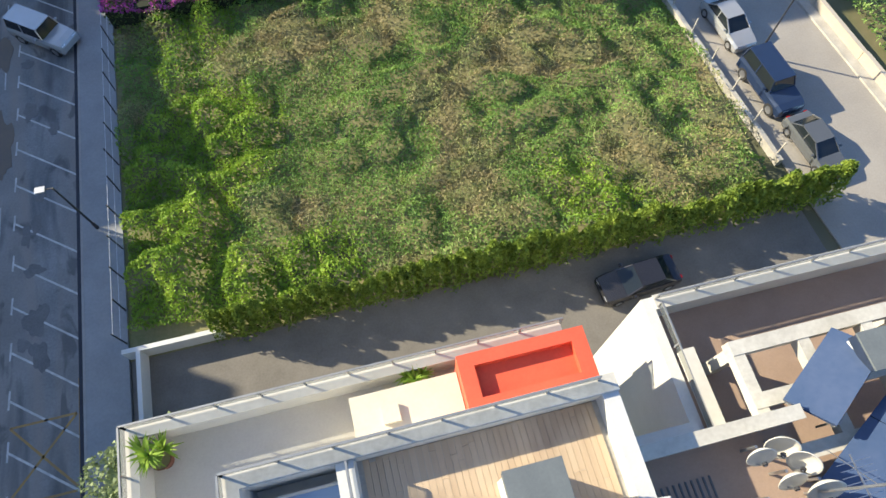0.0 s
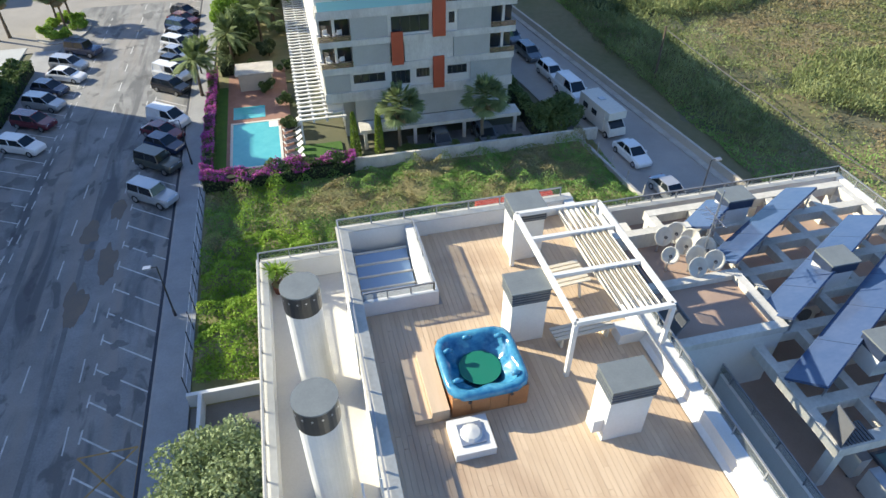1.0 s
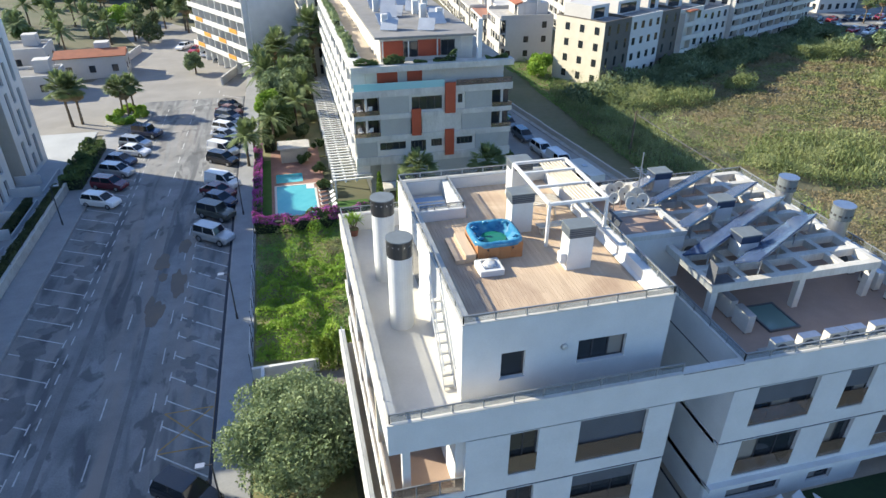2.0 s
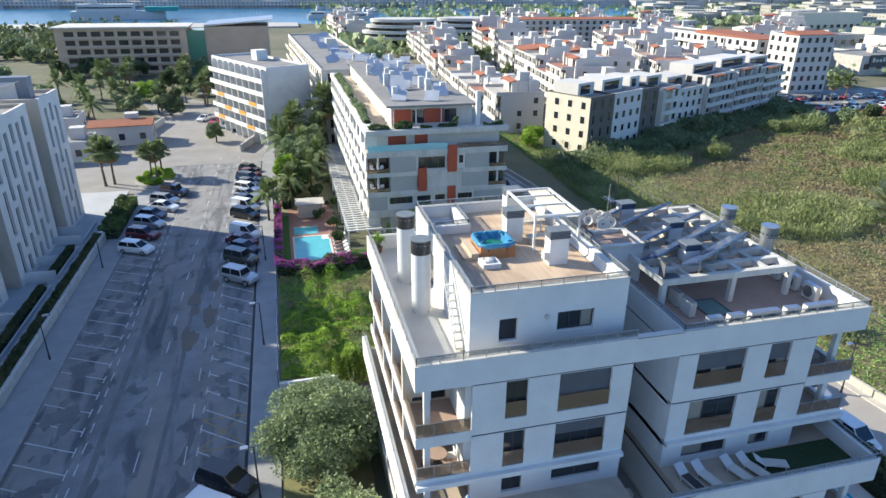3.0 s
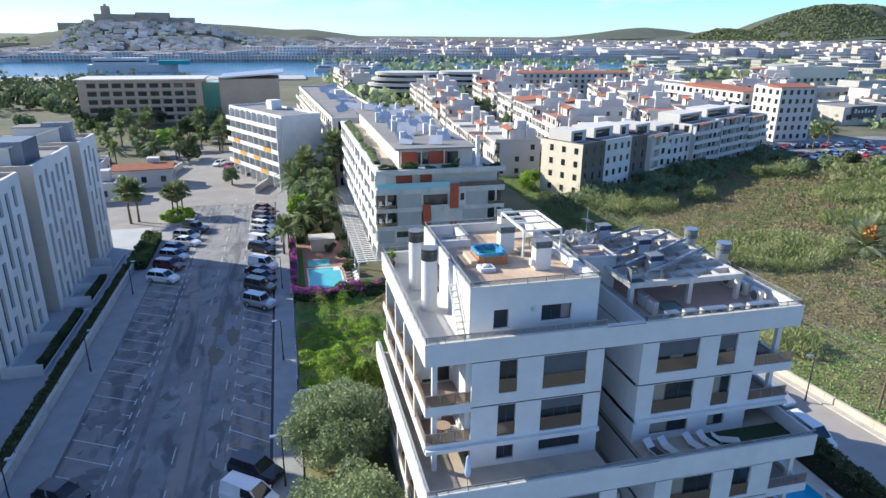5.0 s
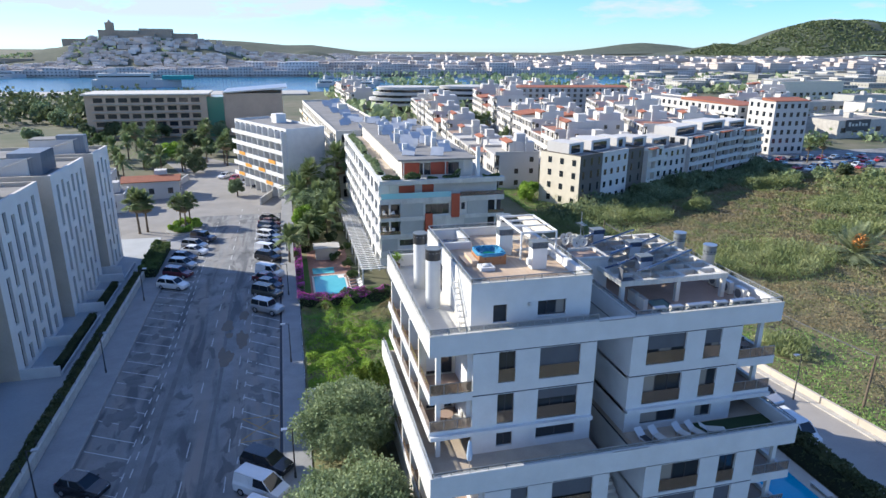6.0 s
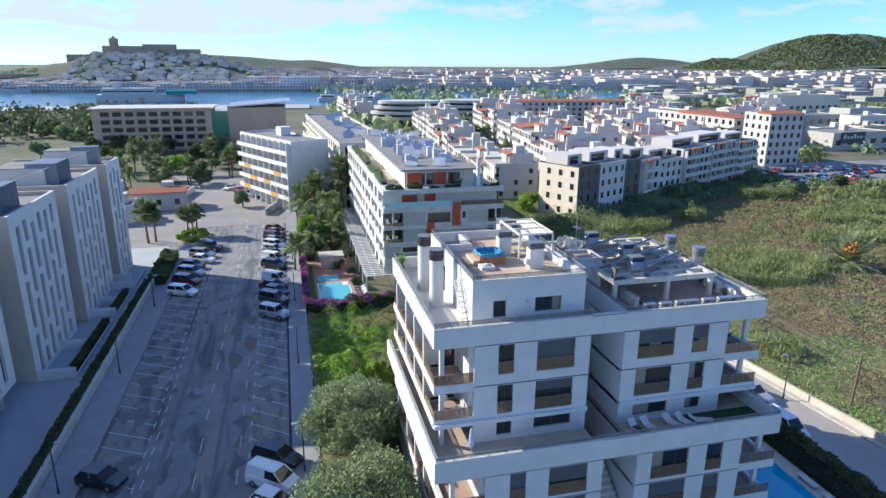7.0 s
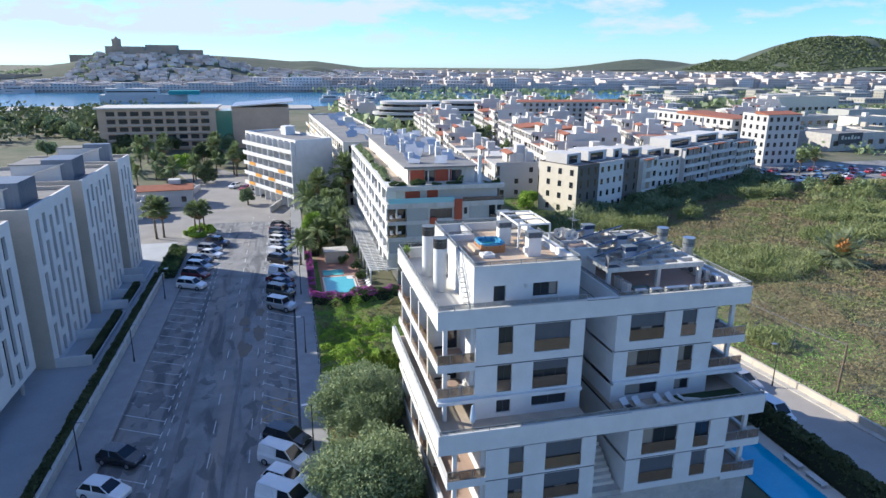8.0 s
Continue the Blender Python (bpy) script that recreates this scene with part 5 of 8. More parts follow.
def leaf_mesh(name, P, size, material, up=0.0, slim=0.55, hang=None):
    """Many small separate leaves at the points P, each a folded quad turned its own way."""
    P = np.asarray(P, float)
    n = len(P)
    a = NP.normal(size=(n, 3))
    a[:, 2] += up
    a /= np.linalg.norm(a, axis=1, keepdims=True)
    b = np.cross(a, NP.normal(size=(n, 3)))
    b /= np.linalg.norm(b, axis=1, keepdims=True) + 1e-9
    s = (np.ones(n) * size * NP.uniform(0.6, 1.4, n))[:, None]
    c = np.cross(a, b)
    V = np.stack([P - b * s * slim, P + a * s * 0.9 - c * s * 0.15, P + b * s * slim, P - a * s * 0.9 - c * s * 0.15], 1).reshape(-1, 3)
    me = bpy.data.meshes.new(name)
    me.vertices.add(4 * n)
    me.vertices.foreach_set("co", V.ravel())
    me.loops.add(4 * n)
    me.loops.foreach_set("vertex_index", np.arange(4 * n))
    me.polygons.add(n)
    me.polygons.foreach_set("loop_start", np.arange(n) * 4)
    me.polygons.foreach_set("loop_total", np.full(n, 4))
    me.materials.append(material)
    me.update(calc_edges=True)
    return me


def blob_points(n, blobs, shell=0.55, squash=1.0):
    """Points in the outer part of several lumpy balls (x, y, z, r)."""
    w = np.array([b[3] ** 2 for b in blobs])
    pick = NP.choice(len(blobs), n, p=w / w.sum())
    B = np.array(blobs, float)[pick]
    d = NP.normal(size=(n, 3))
    d /= np.linalg.norm(d, axis=1, keepdims=True)
    r = B[:, 3] * (shell + (1 - shell) * NP.random(n) ** 0.5) * NP.uniform(0.85, 1.12, n)
    p = B[:, :3] + d * r[:, None] * [1, 1, squash]
    return p[p[:, 2] > 0.03]


PARK = leafy("dull_park_leaves", [(0.03, 0.045, 0.02), (0.065, 0.085, 0.036), (0.12, 0.14, 0.065)])
CANE = leafy("cane_leaves", [(0.045, 0.065, 0.03), (0.09, 0.12, 0.058), (0.16, 0.19, 0.10)])
OLIVE = leafy("grey_green_leaves", [(0.065, 0.095, 0.042), (0.14, 0.18, 0.088), (0.25, 0.29, 0.16)])
GREEN = leafy("green_leaves", [(0.028, 0.048, 0.016), (0.058, 0.09, 0.027), (0.11, 0.145, 0.045)])
BRIGHT = leafy("yellow_green_leaves", [(0.075, 0.135, 0.018), (0.15, 0.235, 0.028), (0.25, 0.33, 0.05)], patch=0.7, through_light=0.3, grain=0.14)
SCRUB = leafy("dry_scrub", [(0.12, 0.115, 0.05), (0.19, 0.16, 0.08), (0.16, 0.195, 0.065), (0.25, 0.215, 0.12)], patch=0.5, through_light=0.15, grain=0.12)
MEADOW = leafy("rough_grass", [(0.065, 0.13, 0.03), (0.125, 0.21, 0.048), (0.21, 0.27, 0.085)], patch=0.6, grain=0.12)
CYPRESS = leafy("cypress_leaves", [(0.04, 0.075, 0.012), (0.10, 0.15, 0.02), (0.20, 0.25, 0.035)], patch=1.2)
MAGENTA = leafy("magenta_bracts", [(0.13, 0.025, 0.10), (0.26, 0.05, 0.21), (0.40, 0.12, 0.34)], patch=0.8)
HEDGE = leafy("dark_hedge", [(0.022, 0.032, 0.012), (0.045, 0.055, 0.02), (0.08, 0.085, 0.035)], patch=0.8)
FIELDG = leafy("field_grass", [(0.115, 0.105, 0.05), (0.165, 0.13, 0.075), (0.115, 0.14, 0.05), (0.19, 0.15, 0.09)], patch=0.12, through_light=0.3, grain=0.08)
REED = leafy("reeds", [(0.075, 0.10, 0.035), (0.135, 0.16, 0.06), (0.22, 0.235, 0.11)], patch=0.2, grain=0.15, through_light=0.3)
FROND = leafy("palm_fronds", [(0.05, 0.075, 0.03), (0.11, 0.145, 0.055), (0.20, 0.23, 0.095)], patch=1.0)
STRAW = leafy("dead_fronds", [(0.16, 0.11, 0.06), (0.24, 0.18, 0.10), (0.30, 0.24, 0.15)], patch=1.0)
BARK = mat("bark", (0.17, 0.13, 0.09), (0.10, 0.08, 0.055), 0.95, 3, 20, 0.6)
# near-black fill that paints the shade between hedge leaves
LEAF_SHADE = mat("leaf_shadow_core", (0.02, 0.03, 0.012), (0.015, 0.02, 0.01), 0.95, 3, 20)


def vnoise(x, y, s, k):
    return np.array([noise.noise((a * s, b * s, k)) for a, b in zip(x, y)])


# vacant lot
n = 130000
x, y = NP.uniform(-7.1, 29.8, n), NP.uniform(24.6, 47.0, n)
lush = vnoise(x, y, 0.16, 5.3) + np.clip((6 - x) / 14, -0.5, 0.75) + np.clip((36 - y) / 30, -0.4, 0.4)
dry = vnoise(x, y, 0.2, 9.1)
lump = np.clip(2.0 * vnoise(x, y, 0.62, 2.2) + 0.5, 0.03, 1.4) * np.clip(vnoise(x, y, 0.17, 7.7) + 0.7, 0.15, 1.3)
kinds = np.where(lush + NP.normal(0, 0.12, n) > 0.38, 0, np.where(dry + NP.normal(0, 0.06, n) > 0.12, 1, 2))
for kd, name, ma, lab, hh, sz in ((0, "lot_weeds", BRIGHT, "dense bright yellow-green weeds on the vacant lot", 1.1, 0.12), (1, "lot_scrub", SCRUB, "dry brownish scrub on the vacant lot", 1.6, 0.11), (2, "lot_grass", MEADOW, "rough green grass on the vacant lot", 1.0, 0.12)):
    s = kinds == kd
    z = 0.12 + lump[s] * hh * NP.uniform(0.72, 1.0, s.sum())
    ob = new(name, leaf_mesh(name, np.stack([x[s], y[s], z], 1), sz, ma, up=0.0, slim=0.5 if kd == 0 else 0.3))
    tagged(ob, lab, "weeds", kind="stuff")


def hedge_stuff(name, x0, y0, x1, y1, h, n, size, material, lab, cat="hedge", z0=0.0, bump=0.25):
    """A clipped hedge: leaves over a long box with a lumpy top, and an added near-black box for the shade inside."""
    u, v, w = NP.uniform(x0, x1, n), NP.uniform(y0, y1, n), NP.random(n) ** 0.6
    top = h * (1 + bump * vnoise(u, v, 0.8, 4.4))
    z = z0 + np.where(NP.random(n) < 0.5, top * NP.uniform(0.9, 1.03, n), top * w)
    ob = thing(name, lab, cat)
    part("leaves", leaf_mesh(name, np.stack([u, v, z], 1), size, material, up=0.3), None, ob)
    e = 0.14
    part("core", box(x0 + e, y0 + e, z0, x1 - e, y1 - e, z0 + h * 0.82), LEAF_SHADE, ob)
    return ob


# cypress hedge along the driveway: single small cypresses
protos = []
for v in range(4):
    pts = []
    for k in range(900):
        h = NP.random() ** 0.8
        a = NP.uniform(0, math.tau)
        r = (0.62 * (1 - h) ** 0.6 + 0.08) * NP.uniform(0.7, 1.05) * (1 + 0.25 * math.sin(3 * a + v))
        pts.append((r * math.cos(a), r * math.sin(a), 0.15 + 2.9 * h))
    c = thing("cypress", "small dense green cypress in a clipped row", "cypress", "driveway cypress row")
    part("crown", leaf_mesh("crown", pts, 0.13, CYPRESS, up=1.6, slim=0.4), None, c)
    part("trunk", M().tube([(0, 0, 0), (0, 0, 2.2)], [0.08, 0.03], 8), BARK, c)
    protos.append(c)
for k in range(48):
    f = k / 47
    m = pose(-2.3 + 34.6 * f, 23.7 - 0.2 * f + R.uniform(-.15, .15), 0, 0, 0, R.uniform(0, 360)) @ Matrix.Scale(R.uniform(0.85, 1.12) * (1 + 0.12 * f), 4)
    if k < 4:
        protos[k].matrix_world = m
    else:
        o = copy_thing(protos[k % 4], m)
        o.matrix_world = m

# bougainvillea
for nm, (x0, y0, x1, y1, h) in (("a", (-7.4, 46.5, 6.2, 47.9, 1.7)), ("b", (-7.5, 47.9, -6.6, 70, 1.5))):
    b = hedge_stuff("bougainvillea_hedge", x0, y0, x1, y1, h, 9000, 0.12, GREEN, "bougainvillea hedge covered with magenta flowers", "hedge", bump=0.5)
    n = 7000
    u, v = NP.uniform(x0 - 0.1, x1 + 0.1, n), NP.uniform(y0 - 0.1, y1 + 0.1, n)
    ok = vnoise(u, v, 0.7, 1.7) + NP.normal(0, 0.15, n) > -0.12
    z = h * (1 + 0.5 * vnoise(u, v, 0.8, 4.4)) * NP.uniform(0.85, 1.1, n)
    part("blossom", leaf_mesh("blossom", np.stack([u, v, z], 1)[ok], 0.10, MAGENTA, up=0.4), None, b, "magenta flower clusters")

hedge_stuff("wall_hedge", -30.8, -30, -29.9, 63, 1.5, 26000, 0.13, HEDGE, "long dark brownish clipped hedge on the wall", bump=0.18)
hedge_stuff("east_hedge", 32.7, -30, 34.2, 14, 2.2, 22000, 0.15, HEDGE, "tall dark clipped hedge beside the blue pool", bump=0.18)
hedge_stuff("garden_hedge", 24.3, 48.0, 25.6, 100, 1.8, 14000, 0.16, GREEN, "dense green hedge beside the apartment block")
hedge_stuff("garden_hedge", -30.5, 63.5, -28.0, 78, 1.6, 8000, 0.16, GREEN, "loose green hedge at the end of the wall", bump=0.5)
for y0, y1 in ((35.0, 49.0), (52.5, 60.5)):
    hedge_stuff("patio_hedge", -33.4, y0, -32.5, y1, 1.0, 5000, 0.11, HEDGE, "low brownish clipped patio hedge", bump=0.1)


def broadleaf(name, x, y, blobs, n, size, material, lab, cat="tree", trunk=1.2, tr=0.18, squash=1.0):
    t = thing(name, lab, cat, at=(x, y, 0))
    part("crown", leaf_mesh("crown", blob_points(n, blobs, squash=squash), size, material, up=0.25), None, t)
    top = max(b[2] for b in blobs)
    m = M().tube([(0, 0, -0.05), (0.1, 0.05, trunk), (0, 0.1, top * 0.75)], [tr, tr * 0.8, tr * 0.3], 8)
    for b in blobs[:6]:
        m.tube([(0.08, 0.05, trunk * 0.9), (b[0] * 0.5, b[1] * 0.5, (trunk + b[2]) / 2), (b[0] * 0.9, b[1] * 0.9, b[2])], [tr * 0.5, tr * 0.35, tr * 0.12], 6)
    part("trunk", m, BARK, t)
    return t


def clump(r, h, n, seed, size=1.0):
    q = random.Random(seed)
    out = []
    for k in range(n):
        a, d = q.uniform(0, math.tau), r * math.sqrt(q.random()) * 0.75
        out.append((d * math.cos(a), d * math.sin(a), h * q.uniform(0.35, 0.8) * (1 - 0.35 * d / r), r * q.uniform(0.28, 0.45) * size))
    return out


broadleaf("large_shrub", -4.3, 14.4, clump(4.9, 6.6, 95, 1, 0.72), 52000, 0.12, OLIVE, "large rounded grey-green shrub beside the building", "shrub", 0.6)
broadleaf("large_shrub", -4.7, 3.4, clump(4.9, 6.2, 95, 2, 0.72), 52000, 0.12, OLIVE, "large rounded grey-green shrub beside the building", "shrub", 0.6)
broadleaf("large_shrub", -4.2, -6.5, clump(4.4, 5.2, 80, 3, 0.72), 14000, 0.18, OLIVE, "large rounded grey-green shrub beside the building", "shrub", 0.6)
broadleaf("garden_tree", -3.6, 90.0, clump(3.6, 8.0, 22, 4), 9000, 0.22, OLIVE, "tall grey-green garden tree", trunk=2.5)
broadleaf("garden_tree", -4.2, 78.0, clump(2.8, 6.5, 18, 5), 8000, 0.2, GREEN, "leafy green garden tree beside the pavement", trunk=2.0)
broadleaf("garden_tree", -5.0, 84.0, clump(2.6, 6.0, 18, 15), 7000, 0.2, BRIGHT, "yellow-green clipped garden tree", trunk=1.5)
broadleaf("garden_tree", -1.0, 97.0, clump(3.6, 8.5, 22, 6), 8000, 0.24, OLIVE, "tall grey-green garden tree", trunk=2.5)
broadleaf("street_tree", -19.5, 118.0, clump(2.2, 5.0, 12, 7), 4000, 0.2, OLIVE, "olive tree standing in the paved junction", trunk=2.0)
broadleaf("round_shrub", -42.0, 172.0, clump(4.2, 6.2, 24, 8), 7000, 0.28, BRIGHT, "round bright green clipped tree", trunk=1.0)
broadleaf("round_shrub", 45.5, 99.5, clump(3.0, 5.5, 20, 9), 7000, 0.22, BRIGHT, "round yellow-green tree by the side street", trunk=1.0)
broadleaf("court_shrub", 27.5, 50.5, clump(2.6, 3.6, 16, 10), 7000, 0.17, GREEN, "dense green shrub behind the garden wall", "shrub", 0.4)
for k, (x, y) in enumerate(((-1.2, 66), (0.5, 62), (1.0, 71), (-2.5, 72), (0.8, 56.5))):
    broadleaf("garden_shrub", x, y, clump(1.0, 1.8, 8, 30 + k), 1200, 0.12, GREEN, "clipped garden shrub beside the pool", "shrub", 0.2, 0.06)
for k, x in enumerate((6.6, 8.9)):
    pts = [((0.42 * (1 - h) ** 0.5 + 0.06) * math.cos(a), (0.42 * (1 - h) ** 0.5 + 0.06) * math.sin(a), 0.1 + 4.6 * h) for h, a in zip(NP.random(1600) ** 0.9, NP.uniform(0, math.tau, 1600))]
    t = thing("slim_cypress", "slim dark green columnar cypress", "cypress", "garden cypresses", at=(x, 49.8, 0))
    part("crown", leaf_mesh("crown", pts, 0.13, CYPRESS, up=1.8, slim=0.35), None, t)
    part("trunk", M().tube([(0, 0, -0.05), (0, 0, 3)], [0.09, 0.03], 8), BARK, t)
hedge_stuff("garden_planting", 10.5, 48.0, 16.5, 49.2, 0.8, 3500, 0.13, GREEN, "low green planting behind the garden wall", "planting", bump=0.6)
hedge_stuff("garden_planting", 18.2, 48.0, 23.0, 49.0, 0.7, 2500, 0.13, GREEN, "low green planting behind the garden wall", "planting", bump=0.6)


def frond_points(m, base, az, el, length, width, droop, fan=True):
    """One palm leaf: a stalk with a fan or a feather of narrow blades."""
    ca, sa = math.cos(az), math.sin(az)

    def at(s):
        hx = length * s * math.cos(el)
        return Vector((base[0] + ca * hx, base[1] + sa * hx, base[2] + length * s * math.sin(el) - droop * s * s))
    side = Vector((-sa, ca, 0))
    if fan:
        c = at(0.55)
        m.bar(base, c, 0.03)
        fwd = (at(1.0) - at(0.5)).normalized()
        for j in range(11):
            t = (j - 5) / 5 * 1.25
            d = fwd * math.cos(t) + side * math.sin(t)
            tip = c + d * length * 0.5 - Vector((0, 0, 0.22 * length * abs(t) * 0.5))
            w = d.cross(Vector((0, 0, 1))).normalized() * width
            mid = c + (tip - c) * 0.5 + Vector((0, 0, 0.03))
            k = len(m.v)
            m.v += [tuple(c), tuple(mid + w), tuple(tip), tuple(mid - w)]
            m.f.append((k, k + 1, k + 2, k + 3))
    else:
        for j in range(1, 15):
            s = 0.12 + 0.88 * j / 14
            p, q = at(s), at(min(1, s + 0.02))
            d = (at(min(1.0, s + 0.06)) - at(s - 0.06)).normalized()
            for sg in (-1, 1):
                tip = p + (side * sg * 0.75 + d * 0.65).normalized() * length * 0.26 * math.sin(math.pi * min(0.97, 0.18 + s * 0.8)) - Vector((0, 0, 0.08))
                w = d * width
                k = len(m.v)
                m.v += [tuple(p - w), tuple(p + w), tuple(tip)]
                m.f.append((k, k + 1, k + 2))
        for j in range(6):
            m.bar(at(j / 6), at((j + 1) / 6), 0.035)


def palm(h, fan=True, n=38, length=1.5, seed=1, skirt=True, group="palms", lab="tall fan palm with a shaggy brown skirt"):
    q = random.Random(seed)
    t = thing("palm_tree", lab, "palm", group)
    if h > 0.4:
        bend = q.uniform(-0.2, 0.2)
        part("trunk", M().tube([(0, 0, -0.05), (0, 0, 0.2), (bend, 0, h * 0.5), (bend * 1.3, 0, h)], [0.26, 0.2, 0.15, 0.17], 10), BARK, t)
    m = M()
    for k in range(n):
        el = radians(q.uniform(-20, 80))
        frond_points(m, (0, 0, h), q.uniform(0, math.tau), el, length * q.uniform(0.8, 1.15), 0.12 if fan else (0.09 + 0.02 * length if length < 4 else 0.13), (0.35 if fan else (0.9 if length < 4 else 0.5)) * length * 0.5 * math.cos(el), fan)
    part("crown", m, FROND, t)
    if skirt:
        m = M()
        for k in range(26):
            frond_points(m, (0, 0, h - 0.1), q.uniform(0, math.tau), radians(q.uniform(-80, -40)), length * 0.7, 0.11, 0.1, True)
        part("skirt", m, STRAW, t, "shaggy skirt of dead fronds")
    return t


pal = palm(5.0, True, 50, 2.3, 3)
pal.matrix_world = pose(10.9, 49.3, 0)
for x, y, s in ((19.0, 49.1, 1.0), (25.6, 66, 1.05), (-35.2, 89.5, 1.2), (-34.0, 90.4, 1.12), (-28.6, 93.5, 0.9), (-27.6, 92.6, 0.86), (-26.9, 94.1, 0.92), (-3.0, 103, 1.5), (1.0, 101, 1.2), (60, 190, 1.6), (66, 196, 1.5), (150, 130, 1.1), (158, 133, 1.1)):
    m = pose(x, y, 0, 0, 0, R.uniform(0, 360)) @ Matrix.Scale(s, 4)
    copy_thing(pal, m).matrix_world = m
date = palm(4.2, False, 46, 2.6, 5, False, "date palms", "feathery date palm with drooping green fronds")
date.matrix_world = pose(-8.4, 66.5, 0)
for x, y, s in ((-7.6, 69.0, 0.9), (-6.5, 100, 1.3), (-4.0, 106, 1.35), (-52, 150, 1.2), (-47, 158, 1.3), (-41, 150, 1.2), (-56, 165, 1.3), (-36, 152, 1.1), (-60, 152, 1.2), (-49, 143, 1.1), (-66, 178, 1.3), (-31, 166, 1.1)):
    m = pose(x, y, 0, 0, 0, R.uniform(0, 360)) @ Matrix.Scale(s, 4)
    copy_thing(date, m).matrix_world = m
fp = palm(1.1, False, 84, 5.6, 8, False, "field palms", "huge low date palm with an orange fruiting heart")
fp.matrix_world = pose(83.5, 47.5, 0.1)
for o in fp.children:
    if o.name.startswith("crown"):
        o.data.materials[0] = leafy("palm_fronds_pale", [(0.07, 0.09, 0.045), (0.14, 0.165, 0.085), (0.24, 0.26, 0.15)], patch=1.0)
part("heart", leaf_mesh("heart", blob_points(420, [(-0.5, -1.0, 3.6, 1.2)]), 0.22, leafy("orange_fruit_stalks", [(0.30, 0.12, 0.03), (0.45, 0.2, 0.05)], through_light=0)), None, fp, "orange fruit stalks")
for k in range(9):                            # green trees round the office block
    broadleaf("park_tree", -90 + 10 * k + R.uniform(-3, 3), 205 + R.uniform(-25, 22), clump(3.5, 7.5, 14, 60 + k), 2200, 0.4, PARK if k % 3 else OLIVE, "leafy green park tree", trunk=2)
for k in range(10):
    broadleaf("park_tree", -150 + 11 * k + R.uniform(-3, 3), 262 + R.uniform(0, 60), clump(4.5, 8.5, 14, 90 + k), 1800, 0.55, PARK if k % 3 else OLIVE, "leafy green park tree", trunk=2)

# thick garden between the pavement and the apartment block
garden_bed = solid("garden_bed", box(-7.2, 68, -0.1, 1.7, 106, 0.04), EARTH, "shaded planted bed beside the apartment block", "ground", kind="structure")
for x, y, sc in ((-2.5, 92, 1.25), (-5.6, 95, 1.3), (0.2, 87.5, 1.1), (-5.0, 73.5, 1.0), (-1.5, 80, 1.05)):
    m = pose(x, y, 0.04, 0, 0, R.uniform(0, 360)) @ Matrix.Scale(sc, 4)
    copy_thing(date, m).matrix_world = m
m = pose(3.2, 106.5, 0) @ Matrix.Scale(1.9, 4)
copy_thing(pal, m).matrix_world = m
hedge_stuff("garden_planting", -6.5, 71, -4.9, 100, 1.5, 9000, 0.16, PARK, "dense dark green planting along the garden fence", "planting", bump=0.9)
for k, (x, y, r, h) in enumerate(((-0.8, 76, 1.5, 2.4), (0.6, 83, 1.4, 2.2), (-3.2, 70, 1.2, 1.9), (-2.6, 86, 1.7, 3.0), (0.2, 93, 1.6, 2.8), (-3.8, 100, 2.2, 4.0))):
    broadleaf("garden_shrub", x, y, clump(r, h, 14, 520 + k, 0.8), 2600, 0.15, OLIVE if k % 2 else PARK, "loose green garden shrub under the palms", "shrub", 0.3, 0.07)

# round island bed
isl = solid("island_kerb", M().prism([(-27.5 + 3.4 * math.cos(a), 91.5 + 5.2 * math.sin(a)) for a in (math.tau * i / 28 for i in range(28))], -0.1, 0.15), KERB, "kerbed traffic island", "traffic island", kind="structure")
for k in range(7):
    a = math.tau * k / 7
    broadleaf("island_shrub", -27.5 + 2.0 * math.cos(a), 91.5 + 3.6 * math.sin(a), clump(1.2, 1.6, 8, 120 + k), 1200, 0.15, BRIGHT, "clipped bright green shrub on the traffic island", "shrub", 0.2, 0.06)

# field: low dry grass, mounds of green reeds, shrubs
n = 330000
x, y = 41.5 + 150 * NP.random(n) ** 1.35, NP.uniform(-45, 116, n)
ok = x > np.array([edge(v) + 1.2 for v in y])
x, y = x[ok], y[ok]
STANDS = ((69, 50, 13, 9), (102, 63, 12, 6), (118, 78, 16, 8), (112, 101, 9, 5), (78, 83, 4, 3), (50, 62, 7, 30), (150, 90, 30, 14), (47.5, 22, 3, 4), (135, 60, 20, 7))
zone = np.max([1 - ((x - a) / b) ** 2 - ((y - c) / d) ** 2 for a, c, b, d in STANDS], axis=0)
zone = np.clip(zone, -1, 1) * 0.5 + 0.35 * vnoise(x, y, 0.11, 6.6) + 0.1
mound = np.clip(1.7 * vnoise(x, y, 0.2, 3.3) + 0.5, 0.03, 1.3) * np.clip(1.2 * vnoise(x, y, 0.55, 2.3) + 0.75, 0.15, 1.4)
zf = np.array([0.35 * noise.noise((a * 0.13, b * 0.13, 3)) for a, b in zip(x, y)])
tall = zone + NP.normal(0, 0.05, len(x)) > 0.12
moist = (56 - 0.05 * y - x) / 12 + 0.9 * vnoise(x, y, 0.09, 8.8) + NP.normal(0, 0.08, len(x)) > 0.12
